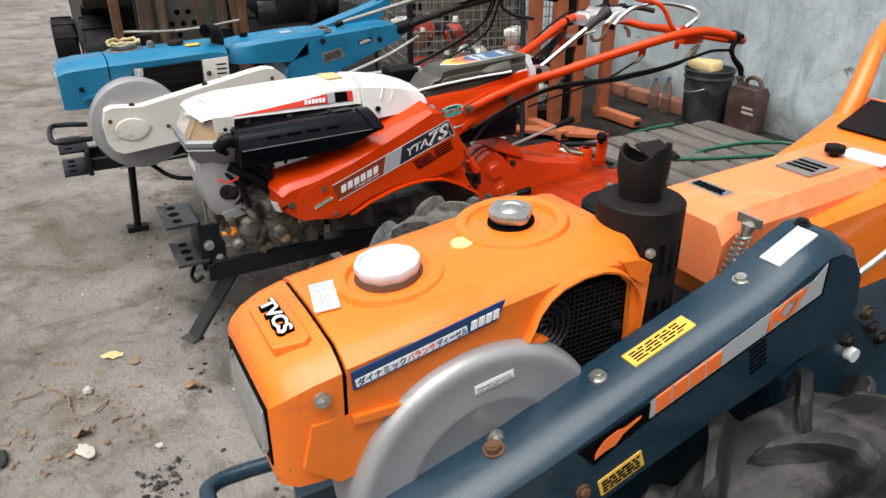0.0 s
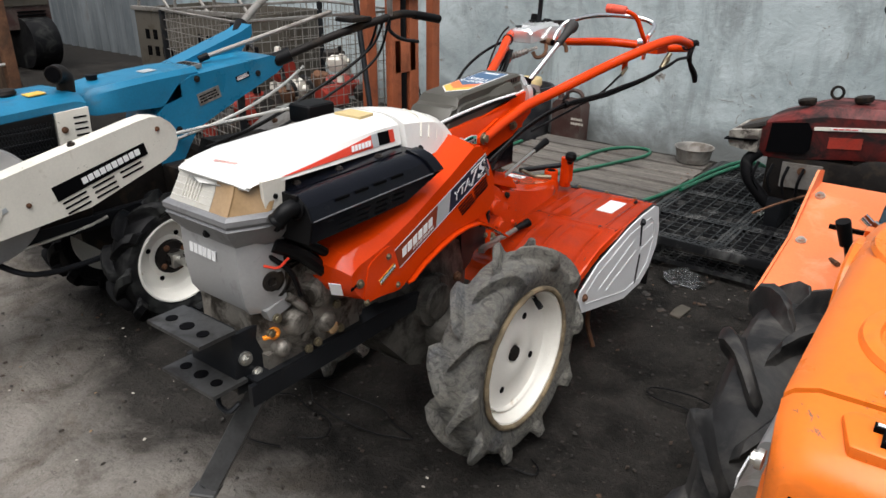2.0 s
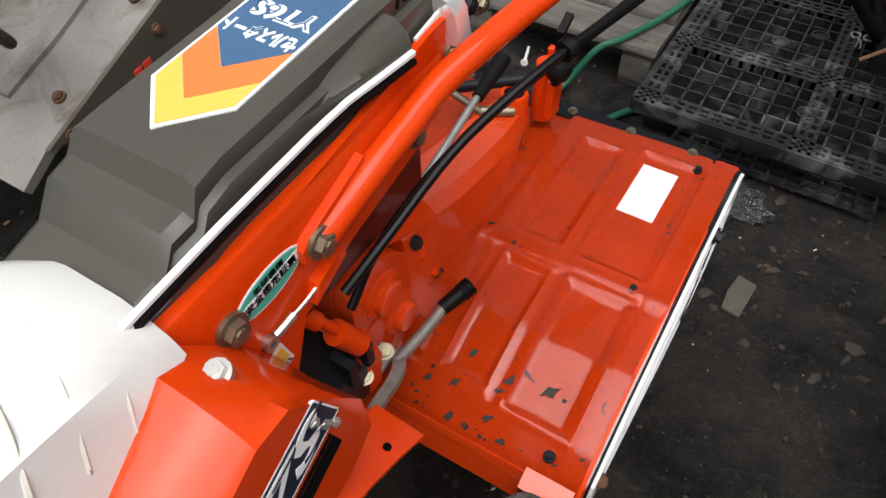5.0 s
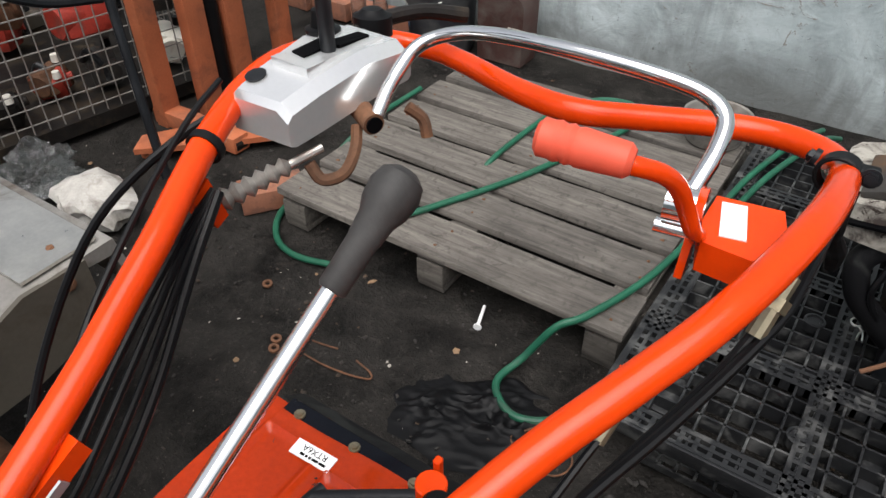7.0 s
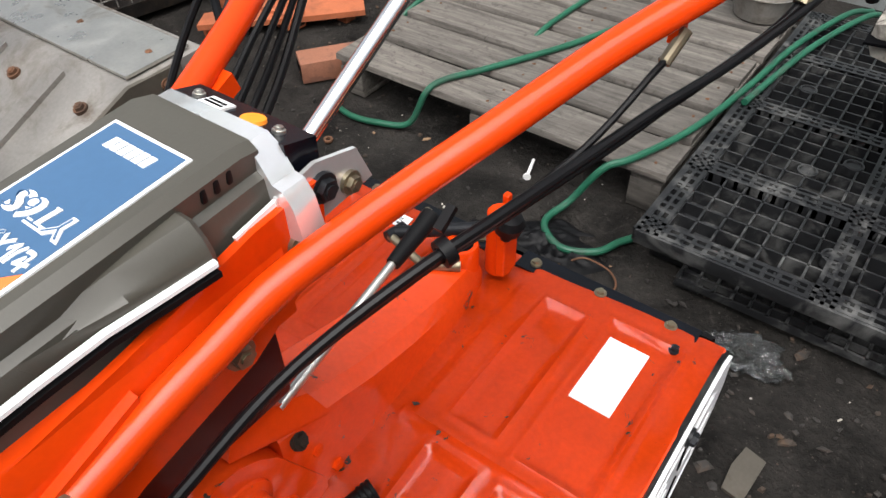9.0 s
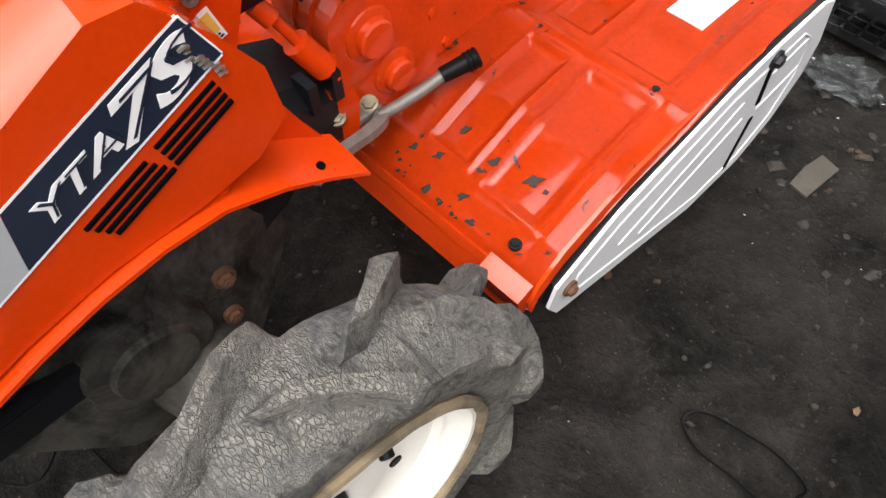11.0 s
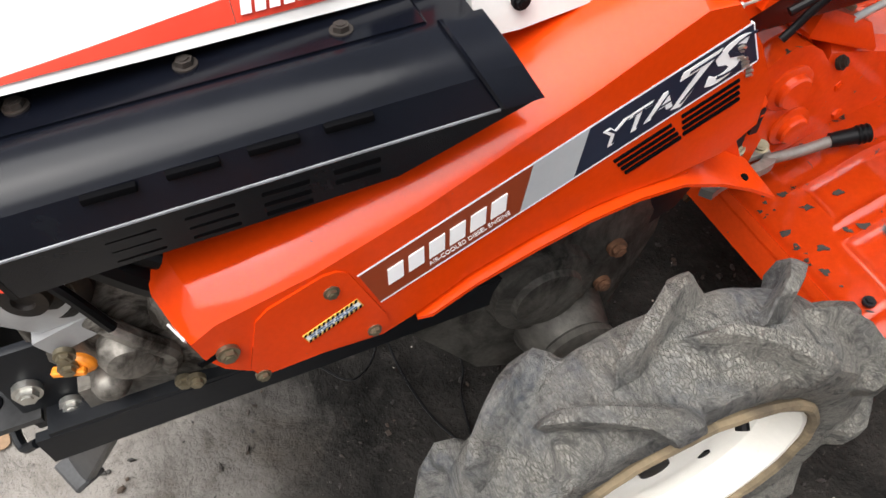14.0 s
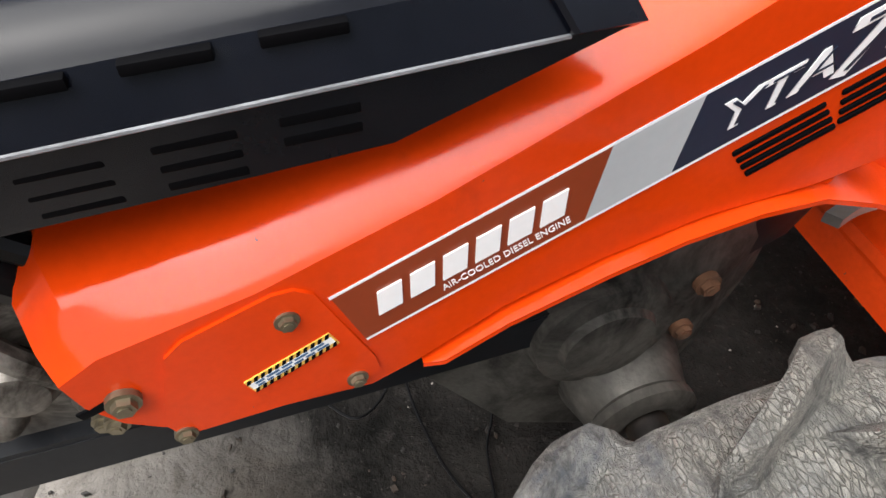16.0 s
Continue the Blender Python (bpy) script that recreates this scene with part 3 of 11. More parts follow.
ground_sheet()
bm = B()
box(bm, (0.9, 3.275, 1.55), (12.6, 0.16, 3.2))
tagged(solo("wall_north", bm, wall_mat, (0.9, 3.275, 0.0), "stained pale blue-grey plastered wall with flaking patches", "wall", kind="structure", smooth=0))

# two unseen walls, added to block low sky and darken reflections
for nm, c, d in (("wall_south", (-1.0, -8.0, 1.95), (18.0, 0.2, 4.0)), ("wall_east", (8.1, -2.4, 1.95), (0.2, 11.0, 4.0))):
    bm = B()
    box(bm, c, d)
    solo(nm, bm, wall_mat, (c[0], c[1], 0.0), "unseen plain wall added to cut low skylight and reflections", "wall", kind="structure", smooth=0)


def corrugated():
    bm = B()
    x0, x1, y, pitch = -11.5, -5.4, 3.35, 0.19
    n = int((x1 - x0) / pitch * 8)
    rings = []
    for i in range(n + 1):
        x = x0 + (x1 - x0) * i / n
        d = 0.028 * math.cos(2 * math.pi * x / pitch)
        rings.append([(x, y + d, -0.05), (x, y + d, 3.4), (x, y + d + 0.004, 3.4), (x, y + d + 0.004, -0.05)])
    return loft(bm, rings)


solo("wall_west", corrugated(), zinc_sheet, (-8.4, 3.35, 0.0), "weathered grey corrugated metal sheet wall", "wall", kind="structure", smooth=60)


# ---- the red and white power tiller ----
def tyre_mesh(c, R, W, r_in, lugs, lug_h, out, lug_w=0.5):
    """A farm tyre: round carcass with slanted bar lugs. out: +1 or -1, the side that shows."""
    bm = B()
    h, body = W / 2, R - lug_h
    prof = [(-h * 0.62, r_in), (-h * 0.80, r_in + (body - r_in) * 0.18), (-h * 0.98, r_in + (body - r_in) * 0.52), (-h * 0.93, r_in + (body - r_in) * 0.80),
            (-h * 0.72, body * 0.975), (-h * 0.35, body * 0.997), (0, body), (h * 0.35, body * 0.997), (h * 0.72, body * 0.975),
            (h * 0.93, r_in + (body - r_in) * 0.80), (h * 0.98, r_in + (body - r_in) * 0.52), (h * 0.80, r_in + (body - r_in) * 0.18), (h * 0.62, r_in)]
    seg = 108
    vs = []
    for x, r in prof:
        vs.append([bm.verts.new((c[0] + x, c[1] + r * math.cos(2 * math.pi * k / seg), c[2] + r * math.sin(2 * math.pi * k / seg))) for k in range(seg)])
    vs.append([bm.verts.new((c[0], c[1] + (r_in - 0.006) * math.cos(2 * math.pi * k / seg), c[2] + (r_in - 0.006) * math.sin(2 * math.pi * k / seg))) for k in range(seg)])
    m = len(vs)
    for j in range(m):
        for k in range(seg):
            bm.faces.new((vs[j][k], vs[j][(k + 1) % seg], vs[(j + 1) % m][(k + 1) % seg], vs[(j + 1) % m][k]))

    # lugs run from the crown over the shoulder, rounded in section
    wall = body - r_in
    line = [(-0.12, body), (0.10, body), (0.35, body * 0.997), (0.58, body * 0.988), (0.74, body * 0.972), (0.86, r_in + wall * 0.87), (0.945, r_in + wall * 0.76), (0.975, r_in + wall * 0.62)]
    rise = (0.15, 0.85, 1.0, 1.0, 1.0, 0.85, 0.50, 0.0)
    turn = (0.02, -0.03, -0.12, -0.21, -0.28, -0.32, -0.335, -0.34)
    rnd = random.Random(5)
    for side in (-1, 1):
        for i in range(lugs):
            a0 = 2 * math.pi * (i + (0.5 if side > 0 else 0.0)) / lugs + rnd.uniform(-0.02, 0.02)
            hh = lug_h * rnd.uniform(0.86, 1.08)
            rings = []
            for k, (u, r) in enumerate(line):
                p, q = line[max(0, k - 1)], line[min(len(line) - 1, k + 1)]
                tx, tr = (q[0] - p[0]) * h, q[1] - p[1]
                l = math.hypot(tx, tr)
                nx, nr = -tr / l, tx / l
                wd = (0.019 + 0.007 * k / 7) * lug_w * 2 * (0.75 if k == 0 else 1.0)
                ring = []
                for v, f in ((1.70, -0.06), (1.22, 0.06), (1.00, 0.35), (0.86, 0.82), (0.68, 1.0), (0.0, 1.03), (-0.68, 1.0), (-0.86, 0.82), (-1.00, 0.35), (-1.22, 0.06), (-1.70, -0.06)):
                    off = wd * v * 0.86
                    d = hh * rise[k] * f if f > 0 else -0.004
                    rr, ang = r + nr * d, a0 + turn[k] * 1.15 + off / body
                    ring.append((c[0] + side * (u * h + nx * d), c[1] + rr * math.cos(ang), c[2] + rr * math.sin(ang)))
                rings.append(ring)
            loft(bm, rings)
    for v in bm.verts:
        v.co += 0.0022 * Vector(noise.noise_vector(v.co * 26)) + 0.0012 * Vector(noise.noise_vector(v.co * 70))
    return bm


def add_wheel(parent, c, R, W, r_rim, out, rim_mat, tyre_mat, lugs=12, lug_h=0.03, disc=0.0, holes=True, rim_label="", tyre_label=""):
    """A wheel on a tiller: dished rim with a tyre and valve."""
    h = W / 2 * 0.70
    bm = B()
    prof = [(h + 0.004, r_rim + 0.004), (h + 0.008, r_rim + 0.001), (h + 0.007, r_rim - 0.004), (h - 0.002, r_rim - 0.008), (h - 0.016, r_rim - 0.011), (h - 0.026, r_rim - 0.020),
            (h - 0.034, r_rim - 0.022), (disc + 0.016, r_rim - 0.026), (disc + 0.005, r_rim - 0.031), (disc + 0.001, r_rim - 0.042), (disc, r_rim * 0.50), (disc + 0.005, r_rim * 0.45),
            (disc + 0.006, 0.030), (disc + 0.001, 0.022), (disc - 0.012, 0.020), (disc - 0.012, r_rim - 0.035), (-h, r_rim - 0.012), (-h - 0.006, r_rim + 0.004)]
    revolve(bm, [(a * out, b) for a, b in prof], c, (1, 0, 0), 56)
    wheel = part("wheel", bm, rim_mat, parent, rim_label)
    part("tyre", tyre_mesh(c, R, W, r_rim - 0.004, lugs, lug_h, out), tyre_mat, wheel, tyre_label, smooth=38)
    if holes:
        for k in range(4):
            a = math.pi / 4 + k * math.pi / 2 + 0.3
            p = Vector((c[0] + out * (disc + 0.0005), c[1] + math.cos(a) * r_rim * 0.56, c[2] + math.sin(a) * r_rim * 0.56))
            bm = B()
            cyl(bm, p - Vector((out * 0.002, 0, 0)), p + Vector((out * 0.0018, 0, 0)), 0.009, seg=14)
            part("bolt_hole", bm, ink, wheel)
        bm = B()
        cyl(bm, (c[0] + out * disc, c[1], c[2]), (c[0] + out * (disc + 0.0085), c[1], c[2]), 0.021, 0.020, seg=18)
        part("axle_end", bm, grimy_iron, wheel)
    return wheel


tiller = thing("power_tiller", (0, 0, 0), "red walking tractor with white hood, black muffler guard and muddy tyres", "power tiller", "row of power tillers")


def main_tiller(T):
    # wheels and axle
    for s in (1, -1):
        w = add_wheel(T, (0.329 * s, 0.022, 0.302), 0.297, 0.120, 0.178, s, rim_white, mud_rubber, 10, 0.032, 0.008,
                      rim_label="cream-white dished steel wheel with rust streaks", tyre_label="grey muddy cracked farm tyre")
        bm = B()
        cyl(bm, (s * 0.346, 0.094, 0.438), (s * 0.362, 0.088, 0.428), 0.006, seg=10)
        cyl(bm, (s * 0.361, 0.0885, 0.429), (s * 0.376, 0.083, 0.419), 0.0078, seg=10)
        part("valve_stem", bm, black_plastic, w, "black rubber tyre valve")
        bm = B()
        tube(bm, [(s * 0.3815, 0.022 + 0.1850 * math.cos(2 * math.pi * k / 40), 0.302 + 0.1850 * math.sin(2 * math.pi * k / 40)) for k in range(41)], 0.0072, 8, 2)
        for v in bm.verts:
            v.co += 0.0018 * Vector(noise.noise_vector(v.co * 40))
        part("mud_ring", bm, dried_mud, w, "dried tan mud round the rim")
        bm = B()
        cyl(bm, (s * 0.09, 0.018, 0.298), (s * 0.33, 0.018, 0.298), 0.022)
        part("axle_shaft", bm, grimy_iron, T, "dull steel axle shaft")
        bm = B()
        revolve(bm, [(0.0, 0.070), (0.020, 0.066), (0.040, 0.060), (0.060, 0.054), (0.064, 0.057), (0.074, 0.057), (0.078, 0.050), (0.080, 0.034), (0.074, 0.030), (0.074, 0.022)], (s * 0.095, 0.018, 0.298), (s, 0, 0), 36)
        part("axle_housing", bm, oily_alu, T, "oily cast axle housing with a round seal")
    # transmission case
    bm = B()
    loft(bm, [[(-w, y, z0), (w, y, z0), (w * 1.05, y, z1 * 0.6 + z0 * 0.4), (w * 0.9, y, z1), (-w * 0.9, y, z1), (-w * 1.05, y, z1 * 0.6 + z0 * 0.4)]
              for y, w, z0, z1 in ((-0.19, 0.07, 0.34, 0.50), (-0.10, 0.095, 0.23, 0.52), (0.0, 0.11, 0.20, 0.53), (0.08, 0.100, 0.24, 0.53), (0.14, 0.080, 0.30, 0.51), (0.19, 0.060, 0.36, 0.49))])
    bevel(bm, 0.014, 2)
    for s in (1, -1):
        revolve(bm, [(0.0, 0.075), (0.022, 0.07), (0.026, 0.05), (0.034, 0.046), (0.036, 0.02)], (s * 0.10, -0.02, 0.40), (s, 0, 0), 28)
    part("gearbox", bm, oily_alu, T, "grimy grey cast transmission case")
    bolt((0.112, 0.085, 0.43), (1, 0, 0), 0.010, rust, T)
    bolt((0.112, 0.075, 0.36), (1, 0, 0), 0.009, rust, T)
    # main frame rails
    for s in (1, -1):
        bm = rprism([(-0.615, 0.392), (-0.30, 0.395), (0.02, 0.405), (0.02, 0.445), (-0.30, 0.440), (-0.615, 0.440)], "x", s * 0.105 - 0.006, s * 0.105 + 0.006, 0.003)
        box(bm, (s * 0.085, -0.30, 0.443), (0.05, 0.60, 0.006))
        part("frame_rail", bm, dark_steel, T)
    # front hitch bracket
    for z, y0, nm in ((0.560, -0.705, "bumper_plate"), (0.440, -0.690, "bumper_plate")):
        bm = rprism([(-0.085, y0), (0.088, y0), (0.088, y0 + 0.085), (-0.085, y0 + 0.085)], "z", z, z + 0.008, 0.004)
        pl = part(nm, bm, scuffed_steel, T, "scratched dark steel bumper plate")
        for k in (-0.052, 0.0, 0.052):
            bm = B()
            cyl(bm, (k, y0 + 0.035, z - 0.001), (k, y0 + 0.035, z + 0.0095), 0.0125 if k else 0.015, seg=18)
            part("hole", bm, ink, pl)
    part("bumper_web", rbox((0.0, -0.618, 0.490), (0.150, 0.012, 0.150), 0.003), dark_steel, T)
    part("bumper_cheek", rbox((0.070, -0.585, 0.480), (0.012, 0.075, 0.140), 0.003), dark_steel, T)
    bm = B()
    tube(bm, ((0.03, -0.64, 0.415), (0.05, -0.655, 0.395), (0.075, -0.65, 0.385), (0.085, -0.63, 0.40)), 0.006, 8)
    part("tow_hook", bm, dark_steel, T)
    bolt((0.082, -0.60, 0.49), (1, 0, 0), 0.011, steel, T)
    bolt((0.082, -0.575, 0.445), (1, 0, 0), 0.009, steel, T)
    # stand
    bm = B()
    a, b_ = Vector((0.048, -0.528, 0.400)), Vector((-0.012, -0.672, 0.155))
    d = (b_ - a).normalized()
    side = d.cross(Vector((0.4, -1, 0))).normalized() * 0.024
    th = d.cross(side).normalized() * 0.008
    loft(bm, [[p + side + th, p - side + th, p - side - th, p + side - th] for p in (a, b_)])
    foot = Vector((-0.014, -0.676, 0.152))
    box(bm, foot, (0.062, 0.045, 0.010), Matrix.Rotation(0.5, 3, "Z"))
    bevel(bm, 0.003, 1)
    part("stand", bm, scuffed_steel, T, "dark steel folding stand leg")
    # engine
    bm = B()
    loft(bm, [[(-0.085, y, 0.45), (w, y, 0.45), (w + 0.012, y, 0.52), (w, y, z1), (-0.085, y, z1)] for y, w, z1 in ((-0.575, 0.060, 0.60), (-0.52, 0.085, 0.64), (-0.42, 0.10, 0.66), (-0.33, 0.095, 0.62), (-0.26, 0.08, 0.56))])
    bevel(bm, 0.012, 2)
    box(bm, (0.03, -0.42, 0.455), (0.13, 0.27, 0.05))
    for p, r, l in (((0.095, -0.485, 0.535), 0.030, 0.03), ((0.10, -0.415, 0.58), 0.036, 0.025), ((0.09, -0.40, 0.50), 0.026, 0.03), ((0.088, -0.52, 0.485), 0.020, 0.025), ((0.09, -0.345, 0.56), 0.03, 0.02)):
        revolve(bm, [(-0.02, r), (l * 0.6, r), (l, r * 0.75), (l + 0.004, r * 0.4)], p, (1, 0, 0), 20)
    tube(bm, ((0.105, -0.50, 0.60), (0.118, -0.47, 0.565), (0.112, -0.45, 0.52), (0.10, -0.46, 0.48)), 0.010, 8)
    tube(bm, ((0.10, -0.44, 0.64), (0.116, -0.41, 0.62), (0.112, -0.38, 0.58)), 0.008, 8)
    eng = part("engine_block", bm, cast_alu, T, "dirty cast aluminium diesel engine block")
    bm = B()
    for k in range(9):
        box(bm, (0.0, -0.47 + 0.0, 0.655 + k * 0.009), (0.17 - 0.004 * (k % 2), 0.16, 0.004))
    part("cooling_fins", bm, cast_alu, eng)
    for p in ((0.112, -0.535, 0.565), (0.10, -0.545, 0.53), (0.122, -0.44, 0.47), (0.118, -0.375, 0.535), (0.108, -0.455, 0.455), (0.11, -0.36, 0.465), (0.128, -0.40, 0.615)):
        bolt(p, (1, -0.1, 0), 0.0075, brass_zinc, eng)
    bm = B()
    revolve(bm, [(0.0, 0.014), (0.010, 0.014), (0.012, 0.011), (0.015, 0.010)], (0.086, -0.530, 0.522), (0.9, -0.4, 0.1), 20)
    box(bm, (0.099, -0.546, 0.524), (0.010, 0.034, 0.008), Matrix.Rotation(-0.3, 3, "Z"))
    part("oil_filler_cap", bevel(bm, 0.002, 1), orange_plastic, eng, "orange plastic oil filler cap")
    bm = B()
    revolve(bm, [(0.0, 0.015), (0.012, 0.015), (0.015, 0.010)], (0.108, -0.39, 0.482), (1, 0, 0), 16)
    part("drain_cap", bm, amber, eng)
    # starter pulley cover
    bm = B()
    revolve(bm, [(-0.03, 0.052), (0.004, 0.052), (0.010, 0.047), (0.012, 0.040), (0.008, 0.036), (0.012, 0.030), (0.014, 0.022), (0.022, 0.020), (0.023, 0.010), (0.019, 0.008)], (0.086, -0.530, 0.645), (1.0, -0.25, 0.05), 36)
    part("starter_pulley", bm, grimy_iron, eng, "round oily starter pulley")
    bm = B()
    tube(bm, ((0.112, -0.556, 0.690), (0.122, -0.53, 0.680), (0.12, -0.50, 0.69)), 0.003, 6)
    part("red_wire", bm, sticker_red, eng)
    bm = B()
    tube(bm, ((0.10, -0.52, 0.72), (0.118, -0.47, 0.69), (0.128, -0.43, 0.65), (0.12, -0.40, 0.62)), 0.016, 10)
    tube(bm, ((0.085, -0.49, 0.725), (0.122, -0.45, 0.705), (0.135, -0.41, 0.675), (0.14, -0.38, 0.665)), 0.010, 10)
    tube(bm, ((0.09, -0.54, 0.71), (0.12, -0.50, 0.66), (0.125, -0.48, 0.60)), 0.006, 8)
    part("wiring_loom", bm, cable_black, eng, "black corrugated wiring loom")
    # grey front shroud
    bm = B()
    loft(bm, [[(-0.100 * k, -0.592 + dy, z), (0.078 * k, -0.592 + dy, z), (0.100 * k, -0.560 + dy, z), (0.104 * k, -0.50, z), (-0.104 * k, -0.50, z), (-0.104, -0.560 + dy, z)]
              for z, k, dy in ((0.575, 0.92, 0.022), (0.60, 1.0, 0.008), (0.66, 1.0, 0.0), (0.74, 1.0, 0.0), (0.755, 0.98, 0.004))])
    bevel(bm, 0.008, 2, 30)
    shroud = part("engine_shroud", bm, silver_paint, T, "grey silver engine shroud with white maker mark")
    blocks("maker_mark", 6, 0.088, 0.021, frame_on((-0.072, -0.5935, 0.688), (1, 0, -0.03), (0, 0, 1)), sticker_white, shroud, 0.2, 0.1)
    bm = rprism([(-0.50, 0.60), (-0.555, 0.585), (-0.545, 0.56), (-0.49, 0.575)], "x", 0.070, 0.104, 0.003)
    part("shroud_lip", bm, silver_paint, shroud)
    # headlamp bezel: plan rings
    def plan(w, yf, yr, c):
        return [(-w, yr), (-w, yf + c * 1.9), (-w + c, yf), (w - c, yf), (w, yf + c * 1.9), (w, yr)]
    bm = B()
    loft(bm, [[(x, y, z) for x, y in plan(w, yf, -0.50, c)] for z, w, yf, c in
              ((0.728, 0.112, -0.612, 0.030), (0.752, 0.132, -0.632, 0.035), (0.770, 0.138, -0.640, 0.036), (0.775, 0.141, -0.644, 0.036), (0.779, 0.138, -0.641, 0.036),
               (0.786, 0.142, -0.646, 0.036), (0.796, 0.142, -0.646, 0.036), (0.802, 0.136, -0.638, 0.036))])
    bez = part("lamp_bezel", bm, bezel_grey, T, "dark silver headlamp bezel", smooth=25)
    bolt((0.136, -0.550, 0.765), (1, -0.2, 0), 0.006, black_plastic, bez)
    bolt((0.02, -0.634, 0.752), (0, -1, 0), 0.006, black_plastic, bez)
    # lamp: clear middle, amber corner
    def lens(x0, x1, name, mat, lab):
        bm = B()
        lo = [(x, y) for x, y in plan(0.132, -0.636, -0.545, 0.036)]
        rows = []
        for z, k, dy in ((0.800, 1.0, 0.0), (0.835, 0.955, 0.020), (0.858, 0.92, 0.030)):
            pts = []
            n = 10
            for i in range(n + 1):
                x = x0 + (x1 - x0) * i / n
                ax = abs(x)
                yf = -0.636 if ax <= 0.096 else -0.636 + (ax - 0.096) / 0.036 * 0.068
                pts.append((x * k, yf + dy, z))
            rows.append(pts + [(p[0], p[1] + 0.012, p[2]) for p in reversed(pts)])
        loft(bm, rows)
        return part(name, bm, mat, bez, lab, smooth=50)
    lens(-0.132, -0.098, "turn_lens", lamp_lens, "clear ribbed side lamp lens")
    lens(-0.0965, 0.040, "headlamp_lens", lamp_lens, "clear ribbed headlamp lens")
    lens(0.0415, 0.097, "amber_lens", amber, "amber ribbed turn lamp lens")
    lens(0.0985, 0.132, "amber_lens", amber, "amber ribbed turn lamp lens")
    # moulded prism pattern of the clear lens
    bm = B()
    for k in range(5):
        z = 0.812 + k * 0.011
        box(bm, (-0.03, -0.6362 + (z - 0.80) * 0.57, z), (0.122, 0.0022, 0.0012))
    for k in range(6):
        x = -0.055 + k * 0.010
        box(bm, (x, -0.6195, 0.832), (0.0012, 0.0022, 0.046), Matrix.Rotation(-0.52, 3, "X"))
    part("lens_ribs", bm, lens_rib_mat, bez)
    bm = rbox((-0.03, -0.575, 0.832), (0.13, 0.02, 0.06), 0.006)
    part("lamp_reflector", bm, chrome, bez)
    # the lamp unit sits a little back and narrower than the bezel plan
    for ob in [bez] + list(bez.children):
        for v in ob.data.vertices:
            v.co = Vector((v.co.x * 0.94, v.co.y + 0.022, v.co.z))
    # white hood
    prof = ((-0.600, 0.864, 0.098, 0.852, 0.112), (-0.592, 0.871, 0.099, 0.855, 0.114), (-0.560, 0.880, 0.098, 0.857, 0.115), (-0.50, 0.890, 0.096, 0.852, 0.122), (-0.35, 0.900, 0.086, 0.847, 0.112), (-0.20, 0.906, 0.080, 0.844, 0.102), (-0.125, 0.904, 0.078, 0.842, 0.099))
    def hood_ring(y, zt, wt, zs, ws):
        return [(-ws, y, zs), (-wt - 0.012, y, zt - 0.018), (-wt + 0.012, y, zt - 0.006), (-wt * 0.5, y, zt), (wt * 0.5, y, zt), (wt - 0.012, y, zt - 0.006), (wt + 0.012, y, zt - 0.018), (ws, y, zs),
                (ws - 0.008, y, zs - 0.004), (0.0, y, zs - 0.003), (-ws + 0.008, y, zs - 0.004)]
    bm = B()
    loft(bm, [hood_ring(*p) for p in prof])
    for v in bm.verts:
        v.co.y += 0.030 * min(1.0, abs(v.co.x) / 0.112) ** 3 * min(1.0, max(0.0, (-0.53 - v.co.y) / 0.05))
    hood = part("hood", bm, white_paint, T, "worn white engine hood with red and black side stripe", smooth=40)
    # hood cheek beside the lamp
    for s in (1, -1):
        bm = rprism([(-0.545, 0.795), (-0.500, 0.795), (-0.492, 0.858), (-0.548, 0.860)], "x", s * 0.112, s * 0.121, 0.003)
        part("hood_cheek", bm, cream_paint, hood)
        bolt((s * 0.122, -0.520, 0.826), (s, 0, 0), 0.004, black_plastic, hood)
    # rear hood with ribs
    rear = ((-0.122, 0.906, 0.092, 0.800, 0.120), (-0.08, 0.902, 0.090, 0.798, 0.118), (0.0, 0.888, 0.082, 0.800, 0.108), (0.06, 0.868, 0.070, 0.805, 0.094), (0.098, 0.842, 0.058, 0.812, 0.080))
    bm = B()
    loft(bm, [hood_ring(*p) for p in rear])
    rh = part("rear_hood", bm, white_paint, T, "cream-white rear hood with moulded ribs", smooth=40)
    for k in range(4):
        y = -0.055 + k * 0.034
        zt, wt = 0.900 - k * 0.0075 - 0.002 * k * k, 0.089 - k * 0.004
        bm = B()
        tube(bm, ((0.02, y + 0.03, zt - 0.005), (wt - 0.01, y + 0.012, zt - 0.008), (wt + 0.010, y, zt - 0.022), (wt + 0.020, y - 0.012, zt - 0.050)), 0.0025, 6, 4)
        part("rib", bm, cream_paint, rh)
    bolt((0.119, -0.081, 0.825), (1, 0, 0), 0.006, black_plastic, rh)
    bm = rprism([(-0.035, -0.205), (0.045, -0.205), (0.040, -0.155), (-0.030, -0.155)], "z", 0.895, 0.911, 0.004)
    part("hood_handle_pad", bm, straw, hood, "yellowed foam pad on the hood")
    # side stripe on the hood, along its sloping flank
    def flank(y, u):
        i = max(k for k in range(len(prof)) if prof[k][0] <= y + 1e-6)
        i = min(i, len(prof) - 2)
        t = (y - prof[i][0]) / (prof[i + 1][0] - prof[i][0])
        zt, wt, zs, ws = (prof[i][k] + (prof[i + 1][k] - prof[i][k]) * t for k in (1, 2, 3, 4))
        a, b2 = Vector((ws, y, zs)), Vector((wt + 0.012, y, zt - 0.018))
        return a + (b2 - a) * u + Vector((0.0014, 0, 0.0008))
